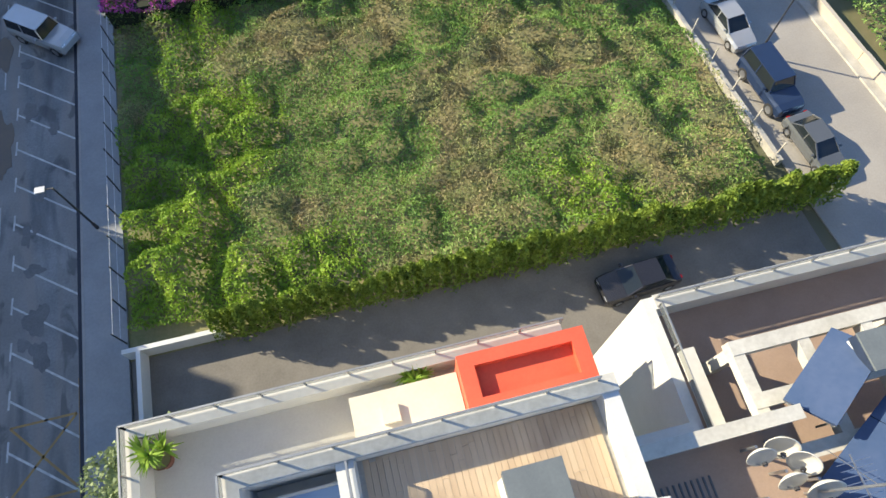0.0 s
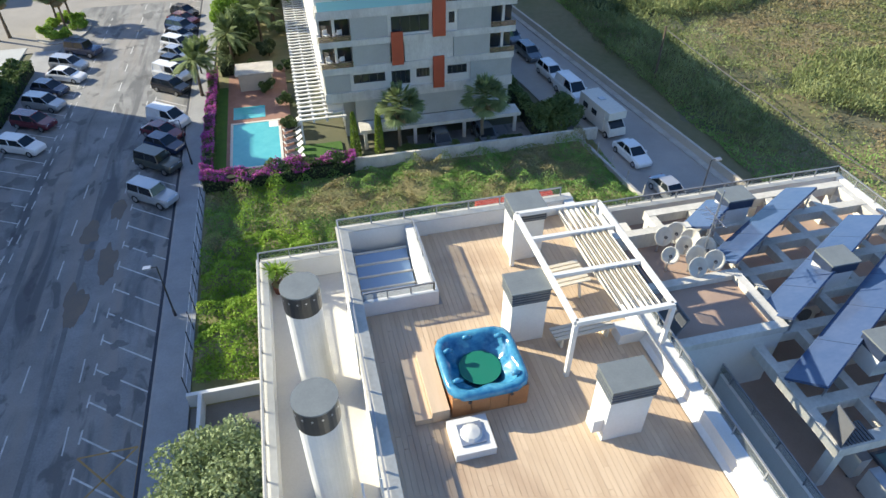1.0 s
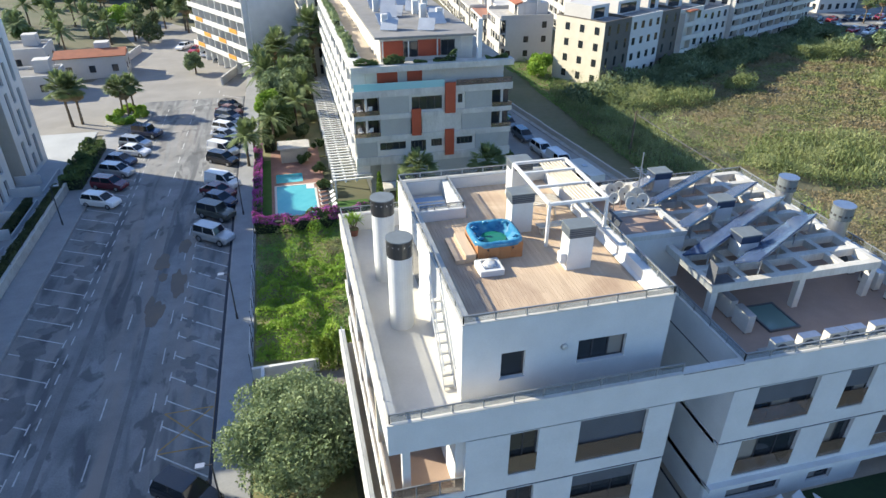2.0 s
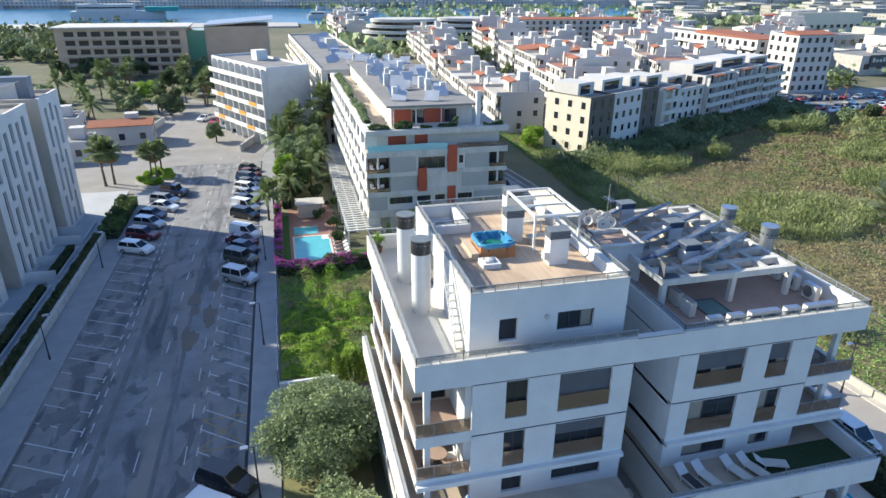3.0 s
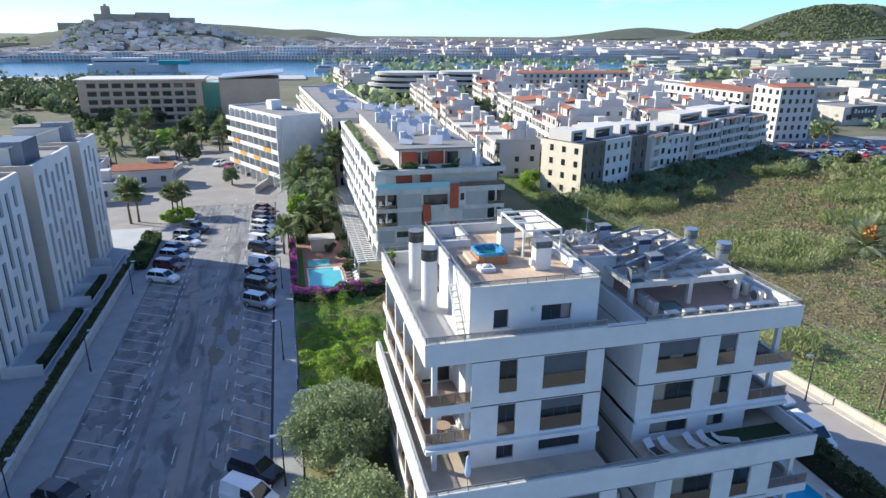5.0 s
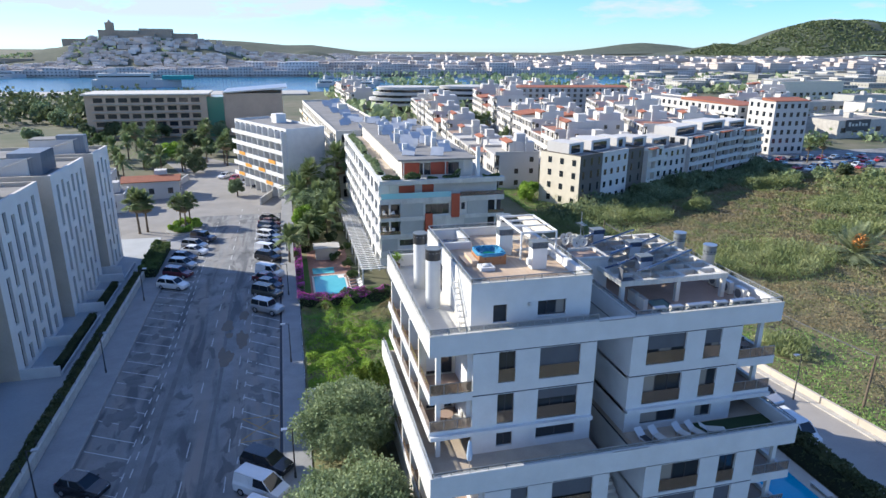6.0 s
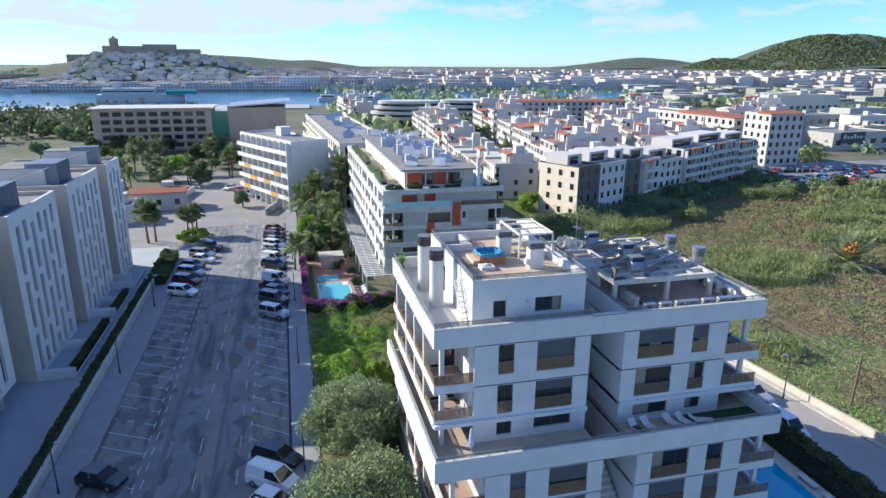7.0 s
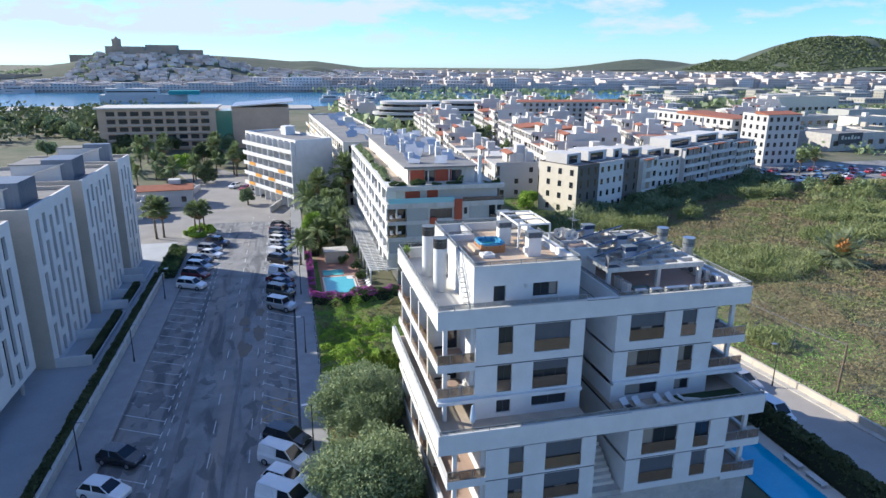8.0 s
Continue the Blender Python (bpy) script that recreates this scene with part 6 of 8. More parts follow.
for sel, name, ma, lab, cat, hh, up, slim, k in ((~tall & ~moist, "field_grass", FIELDG, "low dry brown and green grass of the wide field", "grass", 0.6, 0.3, 0.5, 380.0), (~tall & moist, "field_meadow", MEADOW, "low fresh green grass beside the side street", "grass", 0.5, 0.5, 0.4, 380.0), (tall, "field_reeds", REED, "mounds of green reeds and tall grass in the field", "reeds", 3.0, 1.1, 0.26, 260.0)):
    z = zf[sel] + 0.1 + hh * mound[sel] * NP.uniform(0.5, 1.0, sel.sum())
    ob = new(name, leaf_mesh(name, np.stack([x[sel], y[sel], z], 1), np.clip(x[sel] / k, 0.14, 0.5), ma, up=up, slim=slim))
    tagged(ob, lab, cat, kind="stuff")
n = 26000                                     # high cane along the foot of the field-side houses
s_, o_ = NP.uniform(-12, 92, n), NP.uniform(1.2, 10, n)
u, v = 53 + 0.888 * s_ + 0.46 * o_, 89.5 + 0.46 * s_ - 0.888 * o_
hc = 4.6 * np.clip(vnoise(u, v, 0.1, 5.0) + 0.55, 0.25, 1.0) * np.clip(1.3 - o_ / 11, 0.3, 1)
ob = new("cane_thicket", leaf_mesh("cane_thicket", np.stack([u, v, 0.1 + hc * NP.random(n) ** 0.6], 1), 0.42, CANE, up=0.9, slim=0.35))
tagged(ob, "high dark green cane thicket below the houses", "cane", kind="stuff")
for nm, cx, cy, rx, ry, hh, cnt in (("reeds", 68, 50, 12, 8, 2.6, 9000), ("reeds", 102, 63, 12, 5, 2.2, 6000), ("reeds", 118, 78, 15, 7, 2.4, 8000), ("reeds", 112, 101, 8, 4, 4.0, 5000), ("reeds", 45.5, 66, 5, 26, 2.6, 9000), ("reeds", 60, 80, 10, 5, 3.0, 6000), ("reeds", 78, 83, 3, 2.2, 3.6, 1500), ("reeds", 47.5, 22, 2.5, 3, 2.2, 1200)):
    a, d = NP.uniform(0, math.tau, cnt), np.sqrt(NP.random(cnt))
    u, v = cx + rx * d * np.cos(a), cy + ry * d * np.sin(a)
    ok = u > np.array([edge(t) + 1.4 for t in v])
    u, v = u[ok], v[ok]
    z = hh * (0.7 + 0.5 * vnoise(u, v, 0.3, 8)) * NP.uniform(0.2, 1.0, len(u))
    ob = new(nm, leaf_mesh(nm, np.stack([u, v, z], 1), 0.36, REED, up=2.2, slim=0.16))
    tagged(ob, "stand of tall pale green reeds in the field", "reeds", kind="stuff")
for k in range(20):
    x, y = R.uniform(52, 150), R.uniform(98, 112) if k < 16 else R.uniform(20, 95)
    if x > 60 + 0.4 * y or k < 16:
        broadleaf("field_bush", x, y, clump(2.8, 3.6, 12, 200 + k), 1500, 0.34, PARK if k % 2 else OLIVE, "dark green bush at the edge of the field", "shrub", 0.3)

for x0, x1, hh in ((5.0, 7.6, 0.9), (8.2, 10.6, 1.1), (11.6, 13.0, 0.8), (13.8, 16.4, 1.2), (19.8, 22.4, 0.8)):
    hedge_stuff("terrace_planting", x0, 53.1, x1, 53.7, hh, 900, 0.13, GREEN, "green planting along the roof terrace edge", "planting", z0=15.06, bump=0.8)
for y0, y1, hh in ((57, 66, 1.3), (68, 74, 0.9), (76, 88, 1.4), (90, 101, 1.1)):
    hedge_stuff("terrace_planting", 4.9, y0, 5.9, y1, hh, 1500, 0.17, OLIVE, "loose grey-green planters along the roof terrace", "planting", z0=15.06, bump=0.9)
# terrace pot plants
for x, y, z, s in ((0.68, 15.3, 16.004, 1.0), (7.2, 15.6, 16.004, 0.8)):
    pp = thing("potted_yucca", "spiky green yucca in a terracotta pot", "plant", "terrace plants", at=(x, y, z))
    part("pot", M().tube([(0, 0, 0), (0, 0, 0.38 * s)], [0.2 * s, 0.27 * s], 14), mat("terracotta", (0.20, 0.08, 0.05), (0.14, 0.06, 0.04), 0.8, 3, 30) if s == 1.0 else bpy.data.materials["terracotta"], pp)
    part("soil", M().tube([(0, 0, 0.33 * s), (0, 0, 0.385 * s)], 0.24 * s, 12), EARTH, pp)
    m, q = M(), random.Random(3)
    for st in ((0, 0, 1.05), (0.25, 0.15, 0.8), (-0.22, 0.2, 0.85)):
        m2 = M().tube([(0, 0, 0.3 * s), (st[0] * s, st[1] * s, st[2] * s)], 0.03 * s, 6)
        part("stem", m2, BARK, pp)
        for k in range(34):
            a, e = q.uniform(0, math.tau), radians(q.uniform(-25, 75))
            b = Vector(st) * s
            d = Vector((math.cos(a) * math.cos(e), math.sin(a) * math.cos(e), math.sin(e)))
            w = d.cross(Vector((0, 0, 1))).normalized() * 0.03 * s
            i = len(m.v)
            m.v += [tuple(b - w), tuple(b + d * 0.25 * s + Vector((0, 0, .04)) - w), tuple(b + d * 0.5 * s), tuple(b + d * 0.25 * s + Vector((0, 0, .04)) + w), tuple(b + w)]
            m.f.append((i, i + 1, i + 2, i + 3, i + 4))
    part("leaves", m, BRIGHT, pp)
    RAISED.append(pp)


# ---- street furniture ----
def street_lamp(x, y, h, rz=0):
    l = thing("street_lamp", "slim dark street lamp with a flat square head", "street lamp", "street lamps", at=pose(x, y, 0.14, 0, 0, rz))
    part("pole", M().tube([(0, 0, 0), (0, 0, h)], [0.07, 0.045], 10), DARK, l)
    part("arm", M().bar((0, 0, h - 0.03), (-0.5, 0, h), 0.05), DARK, l)
    part("head", box(-0.85, -0.17, h - 0.04, -0.35, 0.17, h + 0.06), STEEL, l, "flat pale lamp head")
    part("base", M().tube([(0, 0, 0), (0, 0, 0.5)], 0.1, 10), DARK, l)


for y in (-10, 11.2, 31.6, 52, 72.5):
    street_lamp(-8.75, y, 4.6)
for y in (-8, 12.7, 33.5, 54.1):
    street_lamp(-28.0, y, 4.6, 180)
for y in (12.2, 34.0):
    street_lamp(edge(y) - 1.4 if y < 20 else 33.6, y, 5.0, 180 if y > 20 else 0)
fence = thing("lot_fence", "sagging wire fence on dark posts along the lot", "fence")
for k in range(13):
    part("post", M().bar((-7.4, 24.2 + 1.9 * k, 0), (-7.4 + R.uniform(-.05, .12), 24.2 + 1.9 * k, 1.9), 0.06), DARK, fence)
part("rail", M().bar((-7.4, 24.2, 1.75), (-7.4, 47.0, 1.75), 0.03).bar((-7.4, 24.2, 0.9), (-7.4, 47.0, 0.9), 0.03), STEEL, fence)
fence2 = thing("lot_fence", "wire fence on thin posts along the side street", "fence")
for k in range(9):
    yy = 26.5 + 2.5 * k
    part("post", M().bar((edge(yy) - 8.75, yy, 0), (edge(yy) - 8.75, yy, 1.7), 0.07), CONCRETE, fence2)
part("wall", M().prism([(edge(26) - 8.9, 26), (edge(26) - 8.6, 26), (edge(47) - 8.6, 47), (edge(47) - 8.9, 47)], -0.1, 0.5), CONCRETE, fence2)
pole = thing("utility_pole", "brown wooden utility pole carrying cables", "utility pole", at=(46.0, 9.6, 0))
part("pole", M().tube([(0, 0, -0.3), (0.25, 0.1, 5.6)], [0.14, 0.1], 10), BARK, pole)
pole2 = thing("utility_pole", "brown wooden utility pole carrying cables", "utility pole", at=(42.5, 58, 0))
part("pole", M().tube([(0, 0, -0.3), (0.1, 0.1, 6.4)], [0.14, 0.1], 10), BARK, pole2)
cab = M()
for off in (0, 0.35, 0.7):
    pts = []
    for i in range(25):
        s = i / 24
        pts.append((46.2 + (42.6 - 46.2) * s + off * 0.3, 9.7 + (58 - 9.7) * s, 5.5 + 0.6 * s - 5 * s * (1 - s) * 0.5 - off * 0.3))
    cab.tube(pts, 0.02, 5)
solid("overhead_cable", cab, DARK, "sagging black overhead cables", "cable")

# ---- cars ----
CARC = {}


def carpaint(name, c, metal=0.0):
    m = mat(name, c, tuple(v * 0.9 for v in c), 0.25, 1, 30, metal=metal)
    m.node_tree.nodes["Principled BSDF"].inputs["Coat Weight"].default_value = 0.6
    CARC[name] = m
    return m


carpaint("white_car_paint", (0.75, 0.75, 0.74)), carpaint("silver_car_paint", (0.45, 0.46, 0.47), 0.4), carpaint("black_car_paint", (0.02, 0.02, 0.025))
carpaint("navy_car_paint", (0.02, 0.035, 0.08)), carpaint("maroon_car_paint", (0.12, 0.02, 0.03)), carpaint("grey_car_paint", (0.14, 0.15, 0.16), 0.3), carpaint("olive_car_paint", (0.07, 0.075, 0.06)), carpaint("red_car_paint", (0.35, 0.03, 0.03))
TYRE = mat("tyre_rubber", (0.02, 0.02, 0.02), (0.03, 0.03, 0.03), 0.9, 5, 40)
CARGLASS = glassy("car_glass", (0.015, 0.02, 0.025), 0.04)
LIGHT_W = glassy("headlight_glass", (0.6, 0.62, 0.64), 0.1)
LIGHT_R = glassy("tail_light_glass", (0.30, 0.01, 0.01), 0.15)
# kind: length, width, ground gap, body line, roof, cabin front/back at belt, cabin front/back at roof
KINDS = {"hatchback": (4.0, 1.75, 0.20, 0.92, 1.45, 0.95, 3.75, 1.75, 3.35), "saloon": (4.5, 1.78, 0.19, 0.90, 1.42, 1.15, 4.0, 2.0, 3.3),
         "estate_car": (4.4, 1.8, 0.22, 0.98, 1.58, 1.0, 4.3, 1.75, 4.0), "off_roader": (4.3, 1.85, 0.32, 1.12, 1.82, 1.35, 4.25, 1.6, 4.15), "delivery_van": (4.4, 1.85, 0.22, 1.10, 1.85, 0.75, 4.35, 1.55, 4.25)}


def car(kind, paint, x, y, rz, lab, group="parked cars", s=1.0):
    L, W, g, belt, roof, cf, cb, rf, rb = KINDS[kind]
    c = thing(kind, lab, "car", group, at=pose(x, y, 0.008, 0, 0, rz) @ Matrix.Scale(s, 4))
    p, hw = CARC[paint], W / 2

    def loft(secs):
        m = M()
        for i, (px, zb, zt, wb, wt) in enumerate(secs):
            px -= L / 2
            m.v += [(px, -wb * 0.94, zb), (px, -wb, zb + 0.16), (px, -wb, zt - 0.18), (px, -wt, zt), (px, wt, zt), (px, wb, zt - 0.18), (px, wb, zb + 0.16), (px, wb * 0.94, zb)]
        n = 8
        for i in range(len(secs) - 1):
            for j in range(n):
                a, b = i * n + j, i * n + (j + 1) % n
                m.f.append((a, a + n, b + n, b))
        m.f.append(tuple(range(n)))
        m.f.append(tuple(reversed(range((len(secs) - 1) * n, len(secs) * n))))
        return m
    hood = belt - (0.10 if kind != "off_roader" else 0.04)
    part("body", loft([(0.0, g + 0.12, hood - 0.22, hw * 0.80, hw * 0.70), (0.10, g, hood - 0.08, hw * 0.93, hw * 0.80), (0.5, g, hood, hw * 0.99, hw * 0.86), (cf, g, belt, hw, hw * 0.9), (L * 0.5, g, belt + 0.02, hw, hw * 0.92),
                       (cb, g, belt + 0.02, hw, hw * 0.9), (L - 0.12, g, belt - 0.03, hw * 0.96, hw * 0.86), (L, g + 0.12, belt - 0.2, hw * 0.86, hw * 0.76)]), p, c)
    gl = M()
    gw, rw = hw * 0.88, hw * 0.72
    van = kind == "delivery_van"
    h = L / 2
    gl.v = [(cf - h, -gw, belt - .02), (cf - h, gw, belt - .02), (cb - h, gw, belt - .02), (cb - h, -gw, belt - .02), (rf - h, -rw, roof - 0.05), (rf - h, rw, roof - 0.05), (rb - h, rw, roof - 0.05), (rb - h, -rw, roof - 0.05)]
    gl.f = [(0, 4, 5, 1), (1, 5, 6, 2), (2, 6, 7, 3), (3, 7, 4, 0), (4, 7, 6, 5)]
    part("glazing", gl, CARGLASS, c)
    part("roof", M().prism([(rf - h - .03, -rw * .96), (rf - h + .15, -rw * 1.02), (rb - h - .1, -rw * 1.02), (rb - h + .04, -rw * .96), (rb - h + .04, rw * .96), (rb - h - .1, rw * 1.02), (rf - h + .15, rw * 1.02), (rf - h - .03, rw * .96)], roof - 0.05, roof), p, c)
    for sg in (-1, 1):
        for fa, fb in ((cf, rf), (cb, rb), ((cf + cb) / 2 + 0.1, (rf + rb) / 2 + 0.05)):
            part("pillar", M().bar((fa - h, sg * gw * 1.005, belt), (fb - h, sg * rw * 1.01, roof - 0.04), 0.08, 0.05), p, c)
        if van:
            mid = (cf + cb) / 2 - 0.1 - h
            part("side_panel", M().add([(mid, sg * gw * 1.01, belt - .03), (cb - h, sg * gw * 1.01, belt - .03), (rb - h, sg * rw * 1.02, roof), (mid, sg * rw * 1.02, roof), (mid, sg * gw * .96, belt - .03), (cb - h, sg * gw * .96, belt - .03), (rb - h, sg * rw * .96, roof), (mid, sg * rw * .96, roof)],
                                        [(0, 1, 2, 3), (7, 6, 5, 4), (0, 4, 5, 1), (1, 5, 6, 2), (2, 6, 7, 3), (3, 7, 4, 0)]), p, c)
        part("mirror", box(cf + 0.3 - h, sg * hw + (0 if sg > 0 else -0.16), belt, cf + 0.42 - h, sg * hw + (0.16 if sg > 0 else 0), belt + 0.12), p, c)
        part("headlight", box(0.04 - h, sg * hw * 0.55 - 0.16, hood - 0.3, 0.16 - h, sg * hw * 0.55 + 0.16, hood - 0.14), LIGHT_W, c)
        part("tail_light", box(L - 0.12 - h, sg * hw * 0.68 - 0.1, belt - 0.28, L - 0.02 - h, sg * hw * 0.68 + 0.1, belt - 0.06), LIGHT_R, c)
        for wx in (0.75, L - 0.8):
            r = 0.32 if kind != "off_roader" else 0.39
            w = part("wheel", M().tube([(wx - h, sg * (hw - 0.2), r), (wx - h, sg * (hw + 0.015), r)], r, 16), TYRE, c)
            part("rim", M().tube([(wx - h, sg * (hw + 0.012), r), (wx - h, sg * (hw + 0.03), r)], r * 0.6, 12), STEEL, w)
    if kind == "off_roader":
        part("spare_wheel", M().tube([(L - h, 0, 0.95), (L - h + 0.22, 0, 0.95)], 0.36, 16), TYRE, c)
    return c


NOSE = -37.6 + 180
car("off_roader", "silver_car_paint", -11.5, 46.7, NOSE, "silver off-roader parked nose to the kerb", s=1.0)
car("off_roader", "olive_car_paint", -11.6, 52.2, NOSE, "dark olive off-roader with a roof rack")
car("hatchback", "navy_car_paint", -11.4, 55.7, NOSE, "dark blue hatchback in a bay")
car("saloon", "maroon_car_paint", -11.8, 58.3, NOSE, "maroon saloon in a bay")
car("delivery_van", "white_car_paint", -11.4, 60.9, NOSE, "white small van in a bay")
car("estate_car", "black_car_paint", -11.8, 68.8, NOSE, "black estate car in a bay")
car("delivery_van", "white_car_paint", -11.9, 72.0, NOSE, "white small van in a bay")
for k, (kd, pt, lb) in enumerate((("hatchback", "black_car_paint", "black hatchback in a bay"), ("saloon", "silver_car_paint", "silver saloon in a bay"), ("estate_car", "white_car_paint", "white estate car in a bay"), ("hatchback", "grey_car_paint", "grey hatchback in a bay"),
                                  ("estate_car", "navy_car_paint", "dark blue estate car in a bay"), ("saloon", "maroon_car_paint", "maroon saloon in a bay"), ("hatchback", "black_car_paint", "black hatchback in a bay"))):
    car(kd, pt, -11.9, 75.3 + 3.0 * k, NOSE, lb)
car("estate_car", "black_car_paint", -11.0, 13.2, NOSE, "black estate car in a bay")
car("delivery_van", "white_car_paint", -11.3, 10.0, NOSE, "white delivery van in a bay")
car("hatchback", "white_car_paint", -11.2, 7.1, NOSE, "white hatchback in a bay")
car("delivery_van", "white_car_paint", -11.1, 4.3, NOSE, "white delivery van in a bay", s=1.08)
car("estate_car", "white_car_paint", -24.9, 58.6, 153, "white estate car in a bay")
car("estate_car", "maroon_car_paint", -24.9, 63.6, 153, "maroon estate car in a bay")
car("estate_car", "silver_car_paint", -24.8, 67.8, 153, "silver estate car in a bay")
car("hatchback", "navy_car_paint", -25.0, 71.5, 153, "dark blue hatchback in a bay")
car("saloon", "white_car_paint", -23.9, 74.8, 153, "white saloon in a bay")
car("estate_car", "silver_car_paint", -24.2, 78.0, 153, "silver estate car in a bay")
car("off_roader", "navy_car_paint", -23.2, 82.0, 153, "dark blue off-roader in a bay")
car("hatchback", "black_car_paint", -25.0, 13.4, 153, "black hatchback in a bay")
car("hatchback", "white_car_paint", -25.2, 8.8, 153, "white hatchback with a dark roof panel in a bay")
SA = 96.7
car("saloon", "silver_car_paint", 32.5, 36.6, SA, "silver saloon parked on the side street")
car("off_roader", "navy_car_paint", 32.8, 31.2, SA, "dark blue people carrier parked on the side street", s=1.08)
car("saloon", "grey_car_paint", 33.5, 26.5, SA, "grey saloon parked on the side street")
car("saloon", "white_car_paint", 32.2, 43.2, SA, "white saloon parked on the side street")
car("delivery_van", "white_car_paint", 31.6, 56.8, SA, "white van parked on the side street", s=1.1)
car("estate_car", "white_car_paint", 31.2, 62.0, SA, "white estate car parked on the side street")
for k in range(5):
    car(R.choice(["saloon", "hatchback", "estate_car"]), R.choice(["silver_car_paint", "white_car_paint", "grey_car_paint"]), 30.6 - 0.6 * k, 68.0 + 5.6 * k, SA, "pale car parked on the side street")
car("delivery_van", "white_car_paint", 35.6, 7.0, SA, "white van parked beside the tall hedge")
car("saloon", "silver_car_paint", 37.3, 13.5, SA, "silver saloon parked on the side street")
car("saloon", "black_car_paint", 20.0, 20.9, 4, "black saloon parked on the driveway")
for k in range(6):
    car(R.choice(["saloon", "hatchback"]), ["white_car_paint", "red_car_paint", "silver_car_paint", "black_car_paint", "red_car_paint", "white_car_paint"][k], -24 + 3.0 * k, 141 - 4.4 * k, 60, "car parked below the white apartment house")
for k in range(2):
    car("estate_car", "grey_car_paint", 15 + 4.5 * k, 49.9, 90, "grey car in the paved court")
cv = thing("camper_van", "white camper van parked on the side street", "camper van", at=pose(32.0, 49.8, 0.008, 0, 0, SA))
part("body", box(-1.9, -1.05, 0.45, 2.9, 1.05, 2.75), WHITE2, cv)
part("cab", M().add([(-3.1, -0.95, 0.4), (-3.1, 0.95, 0.4), (-1.9, 0.95, 0.4), (-1.9, -0.95, 0.4), (-3.0, -0.9, 1.1), (-3.0, 0.9, 1.1), (-1.9, 0.95, 2.0), (-1.9, -0.95, 2.0)], [(3, 2, 1, 0), (4, 5, 6, 7), (0, 1, 5, 4), (1, 2, 6, 5), (3, 0, 4, 7)]), WHITE2, cv)
part("windscreen", M().add([(-2.93, -0.8, 1.2), (-2.93, 0.8, 1.2), (-2.1, 0.8, 1.87), (-2.1, -0.8, 1.87)], [(0, 1, 2, 3)]), CARGLASS, cv)
part("overcab", box(-2.6, -1.0, 1.95, -1.9, 1.0, 2.75), WHITE2, cv)
for x, y in ((-0.5, 1.055), (1.2, 1.055), (-0.5, -1.07), (1.4, -1.07)):
    part("window", box(x, y, 1.5, x + 0.9, y + 0.015, 2.05), CARGLASS, cv)
part("roof_hatch", box(0.2, -0.3, 2.75, 0.8, 0.3, 2.85), STEEL, cv)
for sg in (-1, 1):
    for wx in (-2.4, 1.7):
        w = part("wheel", M().tube([(wx, sg * 0.8, 0.35), (wx, sg * 1.0, 0.35)], 0.35, 16), TYRE, cv)
        part("rim", M().tube([(wx, sg * 1.0, 0.35), (wx, sg * 1.02, 0.35)], 0.2, 12), STEEL, w)

